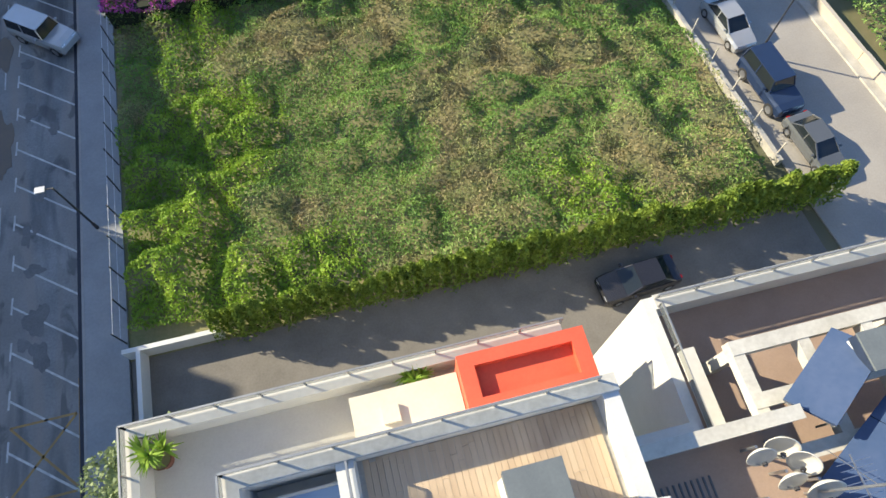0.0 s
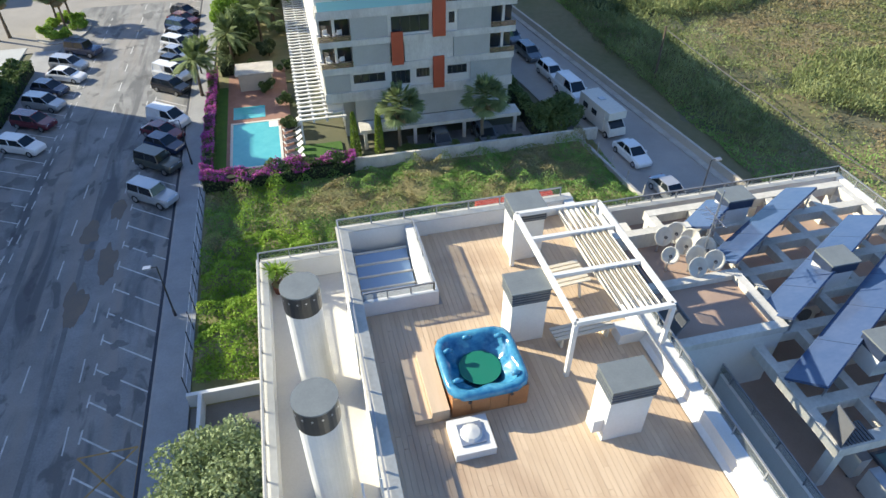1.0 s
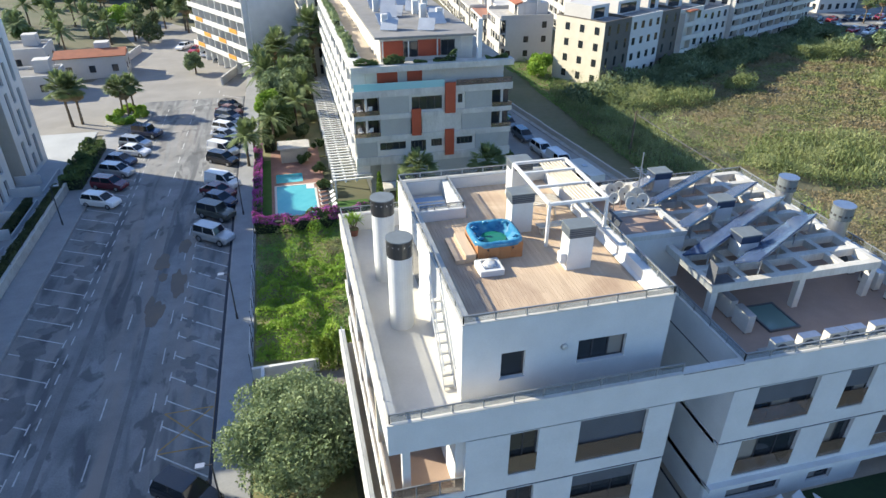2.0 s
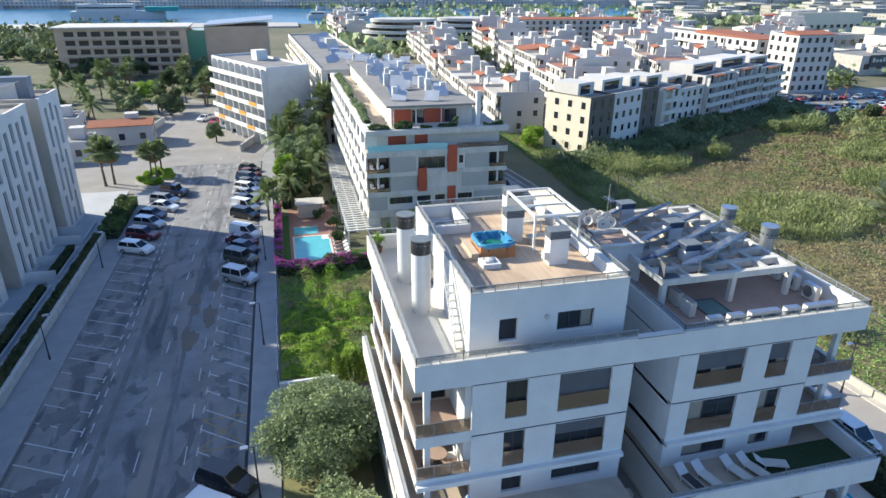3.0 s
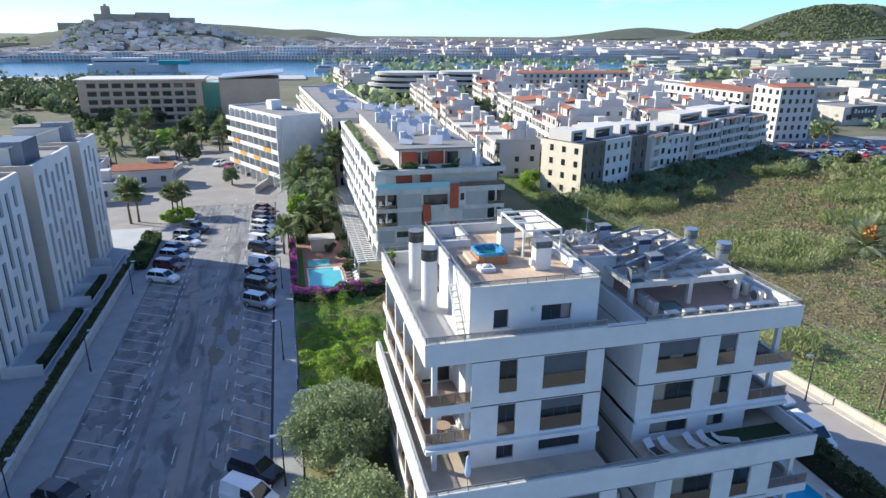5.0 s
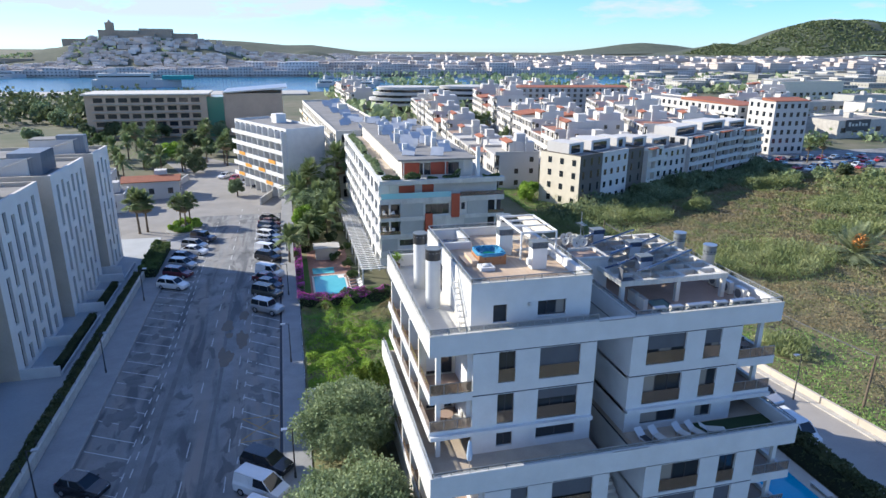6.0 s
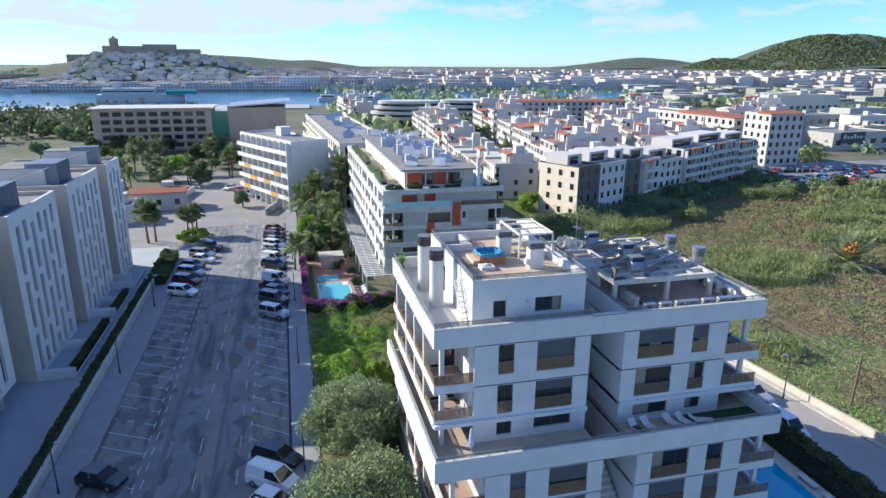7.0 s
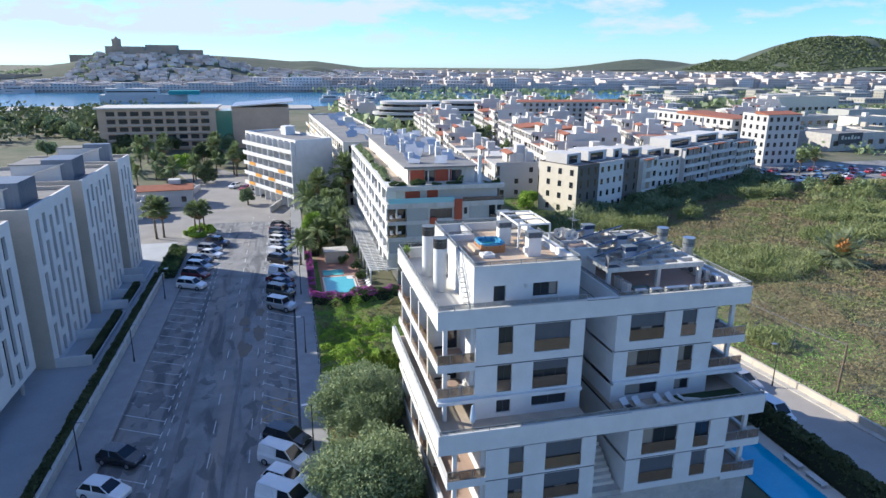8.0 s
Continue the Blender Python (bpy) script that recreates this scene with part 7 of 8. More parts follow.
# ---- apartment towers across the street ----
CLAD = mat("grey_cladding", (0.20, 0.235, 0.28), (0.15, 0.175, 0.21), 0.5, 1, 12, metal=0.3, stretch=(6, 6, 0.2))
for bi, (xf, y0, y1, zt) in enumerate(((-36.5, -6.0, 29.6, 18.2), (-36.2, 33.8, 48.0, 18.3), (-35.6, 50.6, 64.6, 18.4), (-35.1, 67.4, 75.6, 18.4))):
    t = thing("apartment_tower", "pale rendered apartment tower with narrow staggered windows", "building", "apartment towers")
    base = 2.3 if bi == 0 else 0.0
    holes = []
    n = int((y1 - y0 - 1.6) / 1.85)
    for c in range(n):
        u = y0 + 1.0 + (y1 - y0 - 2.0) * (c + 0.5) / n - 0.46
        top = zt - (1.5, 1.2, 1.9, 1.3)[c % 4]
        k = 0 if c % 2 else 1
        while top > base + 2.2:
            h = 2.3 if k == 0 else (5.2, 4.9)[c % 2]
            h = min(h, top - base - 0.5)
            holes.append((u, top - h, u + 0.92, top))
            top -= h + 0.85
            k += 1
    part("front_wall", M().wall("y", xf - 0.35, 0.35, y0, y1, base, zt, holes), TOWER_WHITE, t)
    part("body", box(xf - 15, y0 + 0.01, base, xf - 0.36, y1 - 0.01, zt - 0.5), BEIGE, t, "beige side walls")
    part("parapet", M().wall("x", y0, 0.3, xf - 15, xf - 0.36, zt - 0.5, zt).wall("x", y1 - 0.3, 0.3, xf - 15, xf - 0.36, zt - 0.5, zt), BEIGE, t)
    part("side_wall", box(xf - 15, y0 - 0.05, base, xf - 0.002, y0, zt - 0.003), BEIGE, t)
    for u0, z0, u1, z1 in holes:
        w = part("window", M().wall("y", xf - 0.33, 0.05, u0, u1, z0, z1, [(u0 + 0.06, zz + 0.05, u1 - 0.06, min(zz + 2.35, z1 - 0.05)) for zz in (z0, z0 + 2.6) if zz + 0.8 < z1]), DARK, t, "dark metal window frame")
        for zz in (z0, z0 + 2.6):
            if zz + 0.8 < z1:
                part("pane", box(xf - 0.32, u0 + 0.06, zz + 0.05, xf - 0.31, u1 - 0.06, min(zz + 2.35, z1 - 0.05)), TINT_GLASS, w)
    if bi == 0:
        for k in range(5):
            part("column", M().tube([(xf - 1.0, y0 + 2 + 8 * k, -0.05), (xf - 1.0, y0 + 2 + 8 * k, base)], 0.2, 10), CONCRETE, t)
    if bi:
        part("link", box(xf - 14, y0 - 4.4, 0, xf - 3.6, y0 - 0.06, zt - 0.8), BEIGE, t, "recessed beige link")
    # roof storey
    part("roof_room", box(xf - 9, y0 + 3, zt - 0.5, xf - 3.2, y0 + min(9, y1 - y0 - 2), zt + 1.7), TOWER_WHITE, t)
    part("roof_surface", box(xf - 14.6, y0 + 0.35, zt - 0.5, xf - 0.4, y1 - 0.35, zt - 0.44), GREYROOF, t, "grey roof surface")
    part("roof_room_cover", box(xf - 9.1, y0 + 2.9, zt + 1.7, xf - 5.5, y0 + min(9, y1 - y0 - 2) + 0.1, zt + 1.82), GREYROOF, t)
    part("cladding", box(xf - 5.4, y0 + 3.2, zt - 0.5, xf - 1.8, y0 + 0.58 * (y1 - y0), zt + 2.3), CLAD, t, "ribbed grey cladding")
    for k in range(14):
        yy = y0 + 3.2 + (0.58 * (y1 - y0) - 3.2) * k / 13
        part("rib", box(xf - 1.8, yy, zt - 0.4, xf - 1.72, yy + 0.12, zt + 2.3), CLAD, t)
    for k in range(4):
        part("pergola_bar", M().bar((xf - 8, y0 + 1 + 0.8 * k, zt + 0.1), (xf - 2.5, y0 + 1 + 0.8 * k, zt + 1.9), 0.12), STEEL, t)
for y0, y1 in ((33.8, 49.5), (51.8, 61.0), (63.0, 70.5)):
    pt = thing("patio_wall", "white rendered patio walls before the towers", "wall")
    part("wall", box(-36.3, y0, 0.04, -32.4, y0 + 0.2, 1.25), WHITE, pt)
    part("wall", box(-36.3, (y0 + y1) / 2, 0.04, -33.4, (y0 + y1) / 2 + 0.2, 1.25), WHITE, pt)
    part("wall", box(-32.45, y0 + 0.2, 0.04, -32.3, y1, 0.5), WHITE, pt)
    ac_unit(-35.4, y0 + 1.2, 0.054, 0)
    ac_unit(-35.4, (y0 + y1) / 2 + 1.2, 0.054, 0)
hw_ = thing("hedge_wall", "pale low wall with a light cap along the pavement", "wall", kind="structure")
for k in range(24):
    part("wall_panel", box(-29.85, -30 + 4 * k, -0.1, -29.62, -30 + 4 * k + 3.98, 1.15), CONCRETE, hw_)
    part("cap", box(-29.92, -30 + 4 * k, 1.15, -29.57, -30 + 4 * k + 3.98, 1.21), WHITE2, hw_)
for k in range(45):
    yy = -10 + 1.8 * k
    if k % 2 == 0:
        part("fence_post", M().bar((-29.75, yy, 1.2), (-29.75, yy, 1.9), 0.05), DARK, hw_)

# ---- town ----
ROOFRED = mat("red_roof_tiles", (0.34, 0.12, 0.06), (0.24, 0.09, 0.05), 0.85, 1.2, 14, 0.3)
YELLOW = mat("yellow_awning", (0.62, 0.30, 0.03), (0.5, 0.22, 0.02), 0.8, 1, 10)
BEIGE2 = mat("sandstone_cladding", (0.58, 0.43, 0.30), (0.47, 0.345, 0.24), 0.85, 0.2, 4, 0.1)
DARKBROWN = mat("dark_brown_render", (0.13, 0.115, 0.095), (0.10, 0.09, 0.075), 0.85, 0.3, 5)
pane_cache = {}


def pane_mesh(w, h, d=0.06):
    key = (round(w, 1), round(h, 1))
    if key not in pane_cache:
        pane_cache[key] = box(-w / 2, -d / 2, 0, w / 2, d / 2, h).mesh("window_pane", GLASS_DARK)
    return pane_cache[key]


def block(name, lab, x, y, rz, w, d, h, floors, wall, roof="flat", sides="sw", balcony=None, step=3.2, win=(1.1, 1.3), group="town houses", awn=None):
    """A house with window rows on the chosen sides (s: -y, w: -x, e: +x), optional balconies and roof."""
    t = thing(name, lab, "building", group, at=pose(x, y, 0, 0, 0, rz))
    part("wall", box(0, 0, -0.1, w, d, h), wall, t)
    part("parapet", M().wall("x", 0, 0.25, 0, w, h, h + 0.5).wall("x", d - 0.25, 0.25, 0, w, h, h + 0.5).wall("y", 0, 0.25, 0.25, d - 0.25, h, h + 0.5).wall("y", w - 0.25, 0.25, 0.25, d - 0.25, h, h + 0.5), wall, t)
    part("roof_surface", box(0.26, 0.26, h, w - 0.26, d - 0.26, h + 0.05), GREYROOF, t, "grey roof surface")
    if roof == "red":
        part("roof", M().add([(-0.3, -0.3, h + 0.5), (w + 0.3, -0.3, h + 0.5), (w + 0.3, d * 0.5, h + 1.3), (-0.3, d * 0.5, h + 1.3), (-0.3, -0.3, h + 0.35), (w + 0.3, -0.3, h + 0.35), (w + 0.3, d * 0.5, h + 0.35), (-0.3, d * 0.5, h + 0.35)], [(0, 1, 2, 3), (7, 6, 5, 4), (0, 4, 5, 1), (1, 5, 6, 2), (2, 6, 7, 3), (3, 7, 4, 0)]), ROOFRED, t, "red tiled roof")
    part("roof_hut", box(w * 0.55, d * 0.55, h, w * 0.55 + 2.6, d * 0.55 + 2.6, h + 2.2), wall, t)
    fh = h / floors
    for s in sides:
        run = w if s in "sn" else d
        n = max(1, int(run / step))
        for f in range(floors):
            for k in range(n):
                u = run * (k + 0.5) / n
                z = f * fh + fh * 0.32
                m = {"s": pose(u, -0.01, z), "w": pose(-0.01, u, z, 0, 0, 90), "e": pose(w + 0.01, u, z, 0, 0, 90), "n": pose(u, d + 0.01, z)}[s]
                part("window", pane_mesh(*win), None, t, at=m)
            if balcony and s in balcony and f > 0:
                b = {"s": (0.2, -1.1, w - 0.2, 0), "w": (-1.1, 0.2, 0, d - 0.2), "e": (w, 0.2, w + 1.1, d - 0.2)}[s]
                part("balcony", M().box(b[0], b[1], f * fh - 0.12, b[2], b[3], f * fh + 0.03).box(b[0], b[1], f * fh, b[2] if s == "s" else b[0] + 0.12, b[1] + 0.12 if s == "s" else b[3], f * fh + 0.85), wall, t)
                if awn and f in awn:
                    for q in range(2):
                        a0 = 0.2 + (run - 4) * R.random()
                        part("awning", box(-1.2, a0, f * fh + 0.1, -1.14, a0 + 3.4, f * fh + 0.9) if s == "w" else box(a0, -1.2, f * fh + 0.1, a0 + 3.4, -1.14, f * fh + 0.9), YELLOW, t)
    return t


# white balcony house at the junction, and the long block behind it
wbk = block("balcony_house", "white apartment house with curved balconies and orange awnings", -7.6, 110.5, 27, 9.6, 27, 15.6, 6, WHITE, sides="w", balcony="w", awn=(1, 2, 3), step=3.0, win=(1.6, 1.7), group="white apartment houses")
for f in range(6):
    for k in range(9):
        part("divider", box(-1.1, 0.3 + 3.0 * k, 2.6 * f, 0, 0.45 + 3.0 * k, 2.6 * f + 2.5), WHITE, wbk)
block("long_apartment_block", "long pale apartment block with yellow awnings and a grey roof", 3.0, 108, 3, 13, 85, 15.3, 5, WHITE2, sides="sw", balcony="w", awn=(2, 3, 4), step=4.0, win=(1.8, 1.7), group="white apartment houses")
for k in range(26):
    y = 112 + 3.0 * k
    sp = thing("solar_collector", "tilted pale solar collector on the long roof", "solar panel", "apartment roof collectors", at=pose(6.2 - 0.05 * k + R.uniform(-1, 4), y, 15.36, 0, 0, R.choice([-20, 5, 12])))
    part("panel", M().add([(0, 0, 0.15), (2.2, 0, 0.15), (2.2, 1.5, 1.3), (0, 1.5, 1.3), (0, 0, 0.08), (2.2, 0, 0.08), (2.2, 1.5, 1.23), (0, 1.5, 1.23)], [(0, 1, 2, 3), (7, 6, 5, 4), (0, 4, 5, 1), (2, 6, 7, 3), (1, 5, 6, 2), (0, 3, 7, 4)]), PALEPANEL, sp)
    part("rack", M().bar((0.3, 1.4, 0), (0.3, 1.4, 1.2), 0.07).bar((1.9, 1.4, 0), (1.9, 1.4, 1.2), 0.07).bar((0.3, 0.1, 0), (0.3, 0.1, 0.2), 0.07), STEEL, sp)
# sandstone office block
ob_ = thing("office_block", "wide sandstone office block with long window bands", "building")
part("wall", box(-78, 226, -0.1, -36, 244, 15.6), BEIGE2, ob_)
part("wall", box(-30, 228, -0.1, -8, 250, 15.8), BEIGE2, ob_)
part("stair_glass", box(-36, 227.5, -0.1, -30, 240, 14.6), glassy("green_glass", (0.10, 0.24, 0.16), 0.1), ob_, "green glazed stair tower")
for f in range(5):
    for k in range(9):
        part("window_band", box(-75 + 4.2 * k, 225.9, 1.4 + 2.9 * f, -72 + 4.2 * k, 225.98, 3.0 + 2.9 * f), GLASS_DARK, ob_)
    part("ledge", box(-76, 225.2, 0.6 + 2.9 * f, -38, 226, 0.9 + 2.9 * f), BEIGE, ob_)
part("roof_edge", box(-79, 225, 15.6, -35, 245, 16.1), STAINED, ob_)
part("roof_edge", M().add([(-30, 227, 16.4), (-6, 227, 18.2), (-6, 252, 18.2), (-30, 252, 16.4), (-30, 227, 15.9), (-6, 227, 17.7), (-6, 252, 17.7), (-30, 252, 15.9)], [(0, 1, 2, 3), (7, 6, 5, 4), (0, 4, 5, 1), (1, 5, 6, 2), (2, 6, 7, 3), (3, 7, 4, 0)]), STEEL, ob_)
# row at the edge of the field
ang = 27.4
dirv = Vector((math.cos(radians(ang)), math.sin(radians(ang)), 0))
pos = Vector((53.0, 89.5, 0))
for ln, ma, h, fl, lab, win, bal in ((8, DARKBROWN, 11.2, 4, "dark brown and beige apartment house beside the field", (0.6, 1.6), None), (10, TOWNWHITE, 11.2, 4, "white apartment house beside the field", (0.9, 1.3), None), (6.5, DARKBROWN, 11.0, 4, "dark brown apartment house beside the field", (0.6, 1.6), None),
                                (9, WHITE2, 10.5, 4, "pale apartment house with balconies", (1.2, 1.5), "s"), (11, TOWNWHITE, 9.5, 4, "white apartment house beside the field", (1.0, 1.3), None), (14, TOWNWHITE, 11.5, 5, "white apartment house with arched loggias", (1.3, 1.6), "s"), (16, TOWNWHITE, 11.8, 5, "white apartment house with arched loggias", (1.3, 1.6), "s"), (14, WHITE2, 11.0, 5, "white apartment house with arched loggias", (1.3, 1.6), "s")):
    b = block("apartment_house", lab, pos.x, pos.y, ang, ln - 0.05, 11, h, fl, ma, sides="sw", balcony=bal, step=2.3, win=win, group="field-side houses", roof="flat")
    if bal:
        for k in range(int(ln / 3.6)):
            part("divider", box(0.2 + 3.6 * k, -1.1, 0, 0.42 + 3.6 * k, 0, h), ma, b)
        part("tile_edge", box(ln * 0.2, -1.2, h + 0.1, ln * 0.55, 0.9, h + 0.35), ROOFRED, b, "red tiled eaves")
    part("top_storey", box(1.2, 4.2, h, ln - 1.6, 10.4, h + 2.5), TOWNWHITE, b)
    part("top_window", box(2.0, 4.14, h + 0.3, ln - 3.0, 4.19, h + 2.0), GLASS_DARK, b)
    if ma is DARKBROWN and ln == 8:
        part("end_wall", box(-0.1, 0.02, -0.1, -0.005, 10.98, h + 0.3), CREAM, b)
        for f in range(4):
            for w0 in (1.6, 4.9, 8.2):
                part("window", pane_mesh(1.0, 1.3), None, b, at=pose(-0.11, w0, f * 2.8 + 0.9, 0, 0, 90))
    pos += dirv * ln
# tall white block and the long row behind it
block("tall_apartment_block", "tall white apartment block with arched bays", 149, 146, 3, 14, 12, 17, 6, TOWNWHITE, sides="sw", step=2.6, win=(1.2, 1.5), roof="red", group="white apartment houses")
block("long_apartment_row", "long white apartment row with red roof edges", 146, 160, 5, 13, 60, 14.5, 5, TOWNWHITE, sides="sw", balcony="w", step=3.4, win=(1.5, 1.6), roof="red", group="white apartment houses")
block("long_apartment_row", "long white apartment row with red roof edges", 108, 282, -4, 62, 14, 13.5, 5, TOWNWHITE, sides="sw", balcony="s", step=3.4, win=(1.5, 1.6), roof="red", group="white apartment houses")
# curved white office pair
for cx, cy, rx in ((60, 322, 24), (98, 326, 26)):
    t = thing("curved_building", "white curved building with stacked balcony rings", "building", "curved buildings")
    for f in range(4):
        k = 1 - 0.09 * f
        ring = [(cx + rx * k * math.cos(a), cy + 14 * k * math.sin(a)) for a in (math.tau * i / 40 for i in range(40))]
        inner = [(cx + (rx - 2) * k * math.cos(a), cy + 12 * k * math.sin(a)) for a in (math.tau * i / 40 for i in range(40))]
        part("balcony_ring", M().prism(ring, 2.7 + 2.8 * f, 4.1 + 2.8 * f), TOWNWHITE, t)
        part("glazing", M().prism(inner, 2.8 * f, 2.7 + 2.8 * f), GLASS_DARK, t)
# ordinary town houses: terraces of white stepped houses along the streets
def town_house(x, y, rz, w, d, floors, q, near):
    """A stepped white house: its -x side looks to the street with loggias, a set-back top floor and roof clutter."""
    fh = 2.85
    h = floors * fh
    t = thing("town_house", "white stepped town house with loggias and roof terraces", "building", "town houses", at=pose(x, y, 0, 0, 0, rz))
    deep = 1.3
    part("body", box(deep, 0, -0.1, d, w, h), TOWNWHITE, t)
    n = max(2, int(w / 3.4))
    bay = w / n
    holes = [(bay * k + 0.35, fh * f + (0.95 if f else 0.2), bay * (k + 1) - 0.35, fh * (f + 1) - 0.42) for k in range(n) for f in range(floors) if q.random() < 0.9]
    part("street_wall", M().wall("y", 0, 0.22, 0, w, -0.1, h + 0.05, holes), TOWNWHITE, t)
    for f in range(1, floors + 1):
        part("floor_slab", box(0.22, 0.02, fh * f - 0.2, deep, w - 0.02, fh * f), TOWNWHITE, t)
    panes = M()
    for k in range(n):
        for f in range(floors):
            panes.box(deep - 0.05, bay * k + 0.8, fh * f + 0.15, deep - 0.01, bay * k + 2.3, fh * f + 2.2)
    tagged(part("loggia_door", panes, GLASS_DARK, t), "", kind="stuff")
    m = max(2, int(d / 3.6))
    sp = M()
    for k in range(m):
        for f in range(floors):
            if q.random() < 0.75:
                u = d * (k + 0.5) / m
                if near:
                    part("window", box(u - 0.5, -0.05, fh * f + 0.95, u + 0.5, -0.01, fh * f + 2.2), GLASS_DARK, t)
                else:
                    sp.box(u - 0.5, -0.05, fh * f + 0.95, u + 0.5, -0.01, fh * f + 2.2)
    if sp.v:
        tagged(part("end_window", sp, GLASS_DARK, t), "", kind="stuff")
    part("parapet", M().wall("x", 0, 0.2, 0.22, d, h, h + 0.7).wall("x", w - 0.2, 0.2, 0.22, d, h, h + 0.7).wall("y", d - 0.2, 0.2, 0.2, w - 0.2, h, h + 0.7), TOWNWHITE, t)
    part("terrace", box(0.25, 0.2, h, d - 0.2, w - 0.2, h + 0.06), q.choice([TERRACE, BROWNTILE, CONCRETE, REDTILE]), t)
    if q.random() < 0.8:                      # set-back top storey
        a, b = q.uniform(0.05, 0.3) * w, q.uniform(0.6, 0.98) * w
        x0 = q.uniform(2.6, 4.5)
        part("top_storey", box(x0, a, h, d - 0.5, b, h + 2.6), TOWNWHITE, t)
        part("top_door", box(x0 - 0.05, a + 0.6, h + 0.1, x0 - 0.01, a + 2.6, h + 2.1), GLASS_DARK, t)
        if q.random() < 0.55:
            part("tile_edge", M().add([(x0 - 0.7, a - 0.2, h + 2.45), (x0 + 0.9, a - 0.2, h + 2.95), (x0 + 0.9, b + 0.2, h + 2.95), (x0 - 0.7, b + 0.2, h + 2.45), (x0 - 0.7, a - 0.2, h + 2.33), (x0 + 0.9, a - 0.2, h + 2.6), (x0 + 0.9, b + 0.2, h + 2.6), (x0 - 0.7, b + 0.2, h + 2.33)],
                                      [(3, 2, 1, 0), (4, 5, 6, 7), (0, 1, 5, 4), (1, 2, 6, 5), (2, 3, 7, 6), (3, 0, 4, 7)]), ROOFRED, t, "red tiled eaves")
        part("stair_hut", box(d * 0.55, a + 0.5, h + 2.6, d * 0.55 + 2.4, a + 3.1, h + 4.6), TOWNWHITE, t)
    elif q.random() < 0.7:
        part("roof", M().add([(-0.3, -0.2, h + 0.75), (d * 0.5, -0.2, h + 1.7), (d * 0.5, w + 0.2, h + 1.7), (-0.3, w + 0.2, h + 0.75), (-0.3, -0.2, h + 0.6), (d * 0.5, -0.2, h + 0.6), (d * 0.5, w + 0.2, h + 0.6), (-0.3, w + 0.2, h + 0.6)],
                             [(3, 2, 1, 0), (4, 5, 6, 7), (0, 1, 5, 4), (1, 2, 6, 5), (2, 3, 7, 6), (3, 0, 4, 7)]), ROOFRED, t, "red tiled roof")
    for k in range(q.randint(1, 3)):
        cx, cy = q.uniform(1.5, d - 1.5), q.uniform(0.8, w - 1.2)
        part("chimney", box(cx, cy, h, cx + 0.6, cy + 0.6, h + q.uniform(2.8, 4.0)), TOWNWHITE, t)
    return t


REDTILE = mat("terracotta_terrace", (0.36, 0.17, 0.11), (0.27, 0.13, 0.085), 0.85, 0.6, 8)
Q = random.Random(21)
taken = [(60, 322, 30), (98, 326, 32), (139, 289, 34), (113, 289, 18), (155, 152, 16), (152, 190, 24), (150, 212, 20)]
# rows run away from the field: start of the row, its bearing, number of houses, depth of the houses
for x, y, az, count, d in ((41.5, 113, 4.5, 13, 12), (63, 117, 7, 11, 13), (80, 131, 12, 9, 12), (97, 139, 17, 8, 13), (113, 150, 22, 7, 12), (127, 162, 24, 7, 12), (168, 178, 30, 6, 12), (186, 196, 33, 6, 12), (208, 226, 35, 6, 13), (28, 330, -2, 5, 13), (132, 330, 8, 6, 14), (160, 300, 18, 7, 14), (190, 290, 24, 7, 14)):
    floors = Q.choice([3, 4])
    for k in range(count):
        w = Q.uniform(10.5, 15)
        dx, dy = math.sin(radians(az)), math.cos(radians(az))
        if y > 470 or any((x + dx * w / 2 - a) ** 2 + (y + dy * w / 2 - b) ** 2 < r * r for a, b, r in taken):
            x, y = x + dx * w, y + dy * w
            continue
        town_house(x, y, -az + Q.uniform(-2, 2), w - 0.3, d + Q.uniform(-1.5, 1.5), max(2, min(5, floors + Q.choice([-1, 0, 0, 1]))), Q, y < 170)
        gap = 0.4 if Q.random() < 0.75 else Q.uniform(4, 9)
        x, y = x + dx * (w + gap), y + dy * (w + gap)
for x, y, w, d, h, rf in ((-50, 106, 9, 8, 3.4, "flat"), (-44, 118, 12, 7, 3.6, "red"), (-62, 112, 9, 10, 5.5, "flat"), (-150, 195, 24, 14, 14, "flat"), (-58, 126, 10, 9, 4, "flat")):
    block("low_white_house", "low white house behind a garden wall", x, y, 5, w, d, h, max(1, round(h / 3)), TOWNWHITE, sides="se", step=3.2, roof=rf, group="junction houses")
for k in range(16):
    x, y = R.uniform(-72, -14), R.uniform(150, 215)
    mm = pose(x, y, 0, 0, 0, R.uniform(0, 360)) @ Matrix.Scale(R.uniform(1.0, 1.4), 4)
    copy_thing(date if k % 2 else pal, mm).matrix_world = mm
for k in range(12):
    broadleaf("park_tree", R.uniform(-75, -12), R.uniform(140, 218), clump(3.0, 6.0, 12, 300 + k), 1800, 0.34, (PARK, OLIVE, GREEN)[k % 3], "leafy green tree near the junction", trunk=1.6)
for k in range(22):
    broadleaf("town_tree", R.uniform(55, 170), R.uniform(160, 300), clump(3.0, 7.0, 10, 340 + k), 1300, 0.45, PARK if k % 2 else OLIVE, "green tree between the town houses", trunk=2)
for x0, y0, x1, y1 in ((-60, 118, -36, 121), (-36, 121, -33, 140), (-75, 104.5, -50, 105), (-14, 108, -11, 118)):
    solid("garden_wall", M().bar((x0, y0, 0.7), (x1, y1, 0.7), 0.3, 1.6), TOWNWHITE, "white rendered garden wall at the junction", "wall", kind="structure")
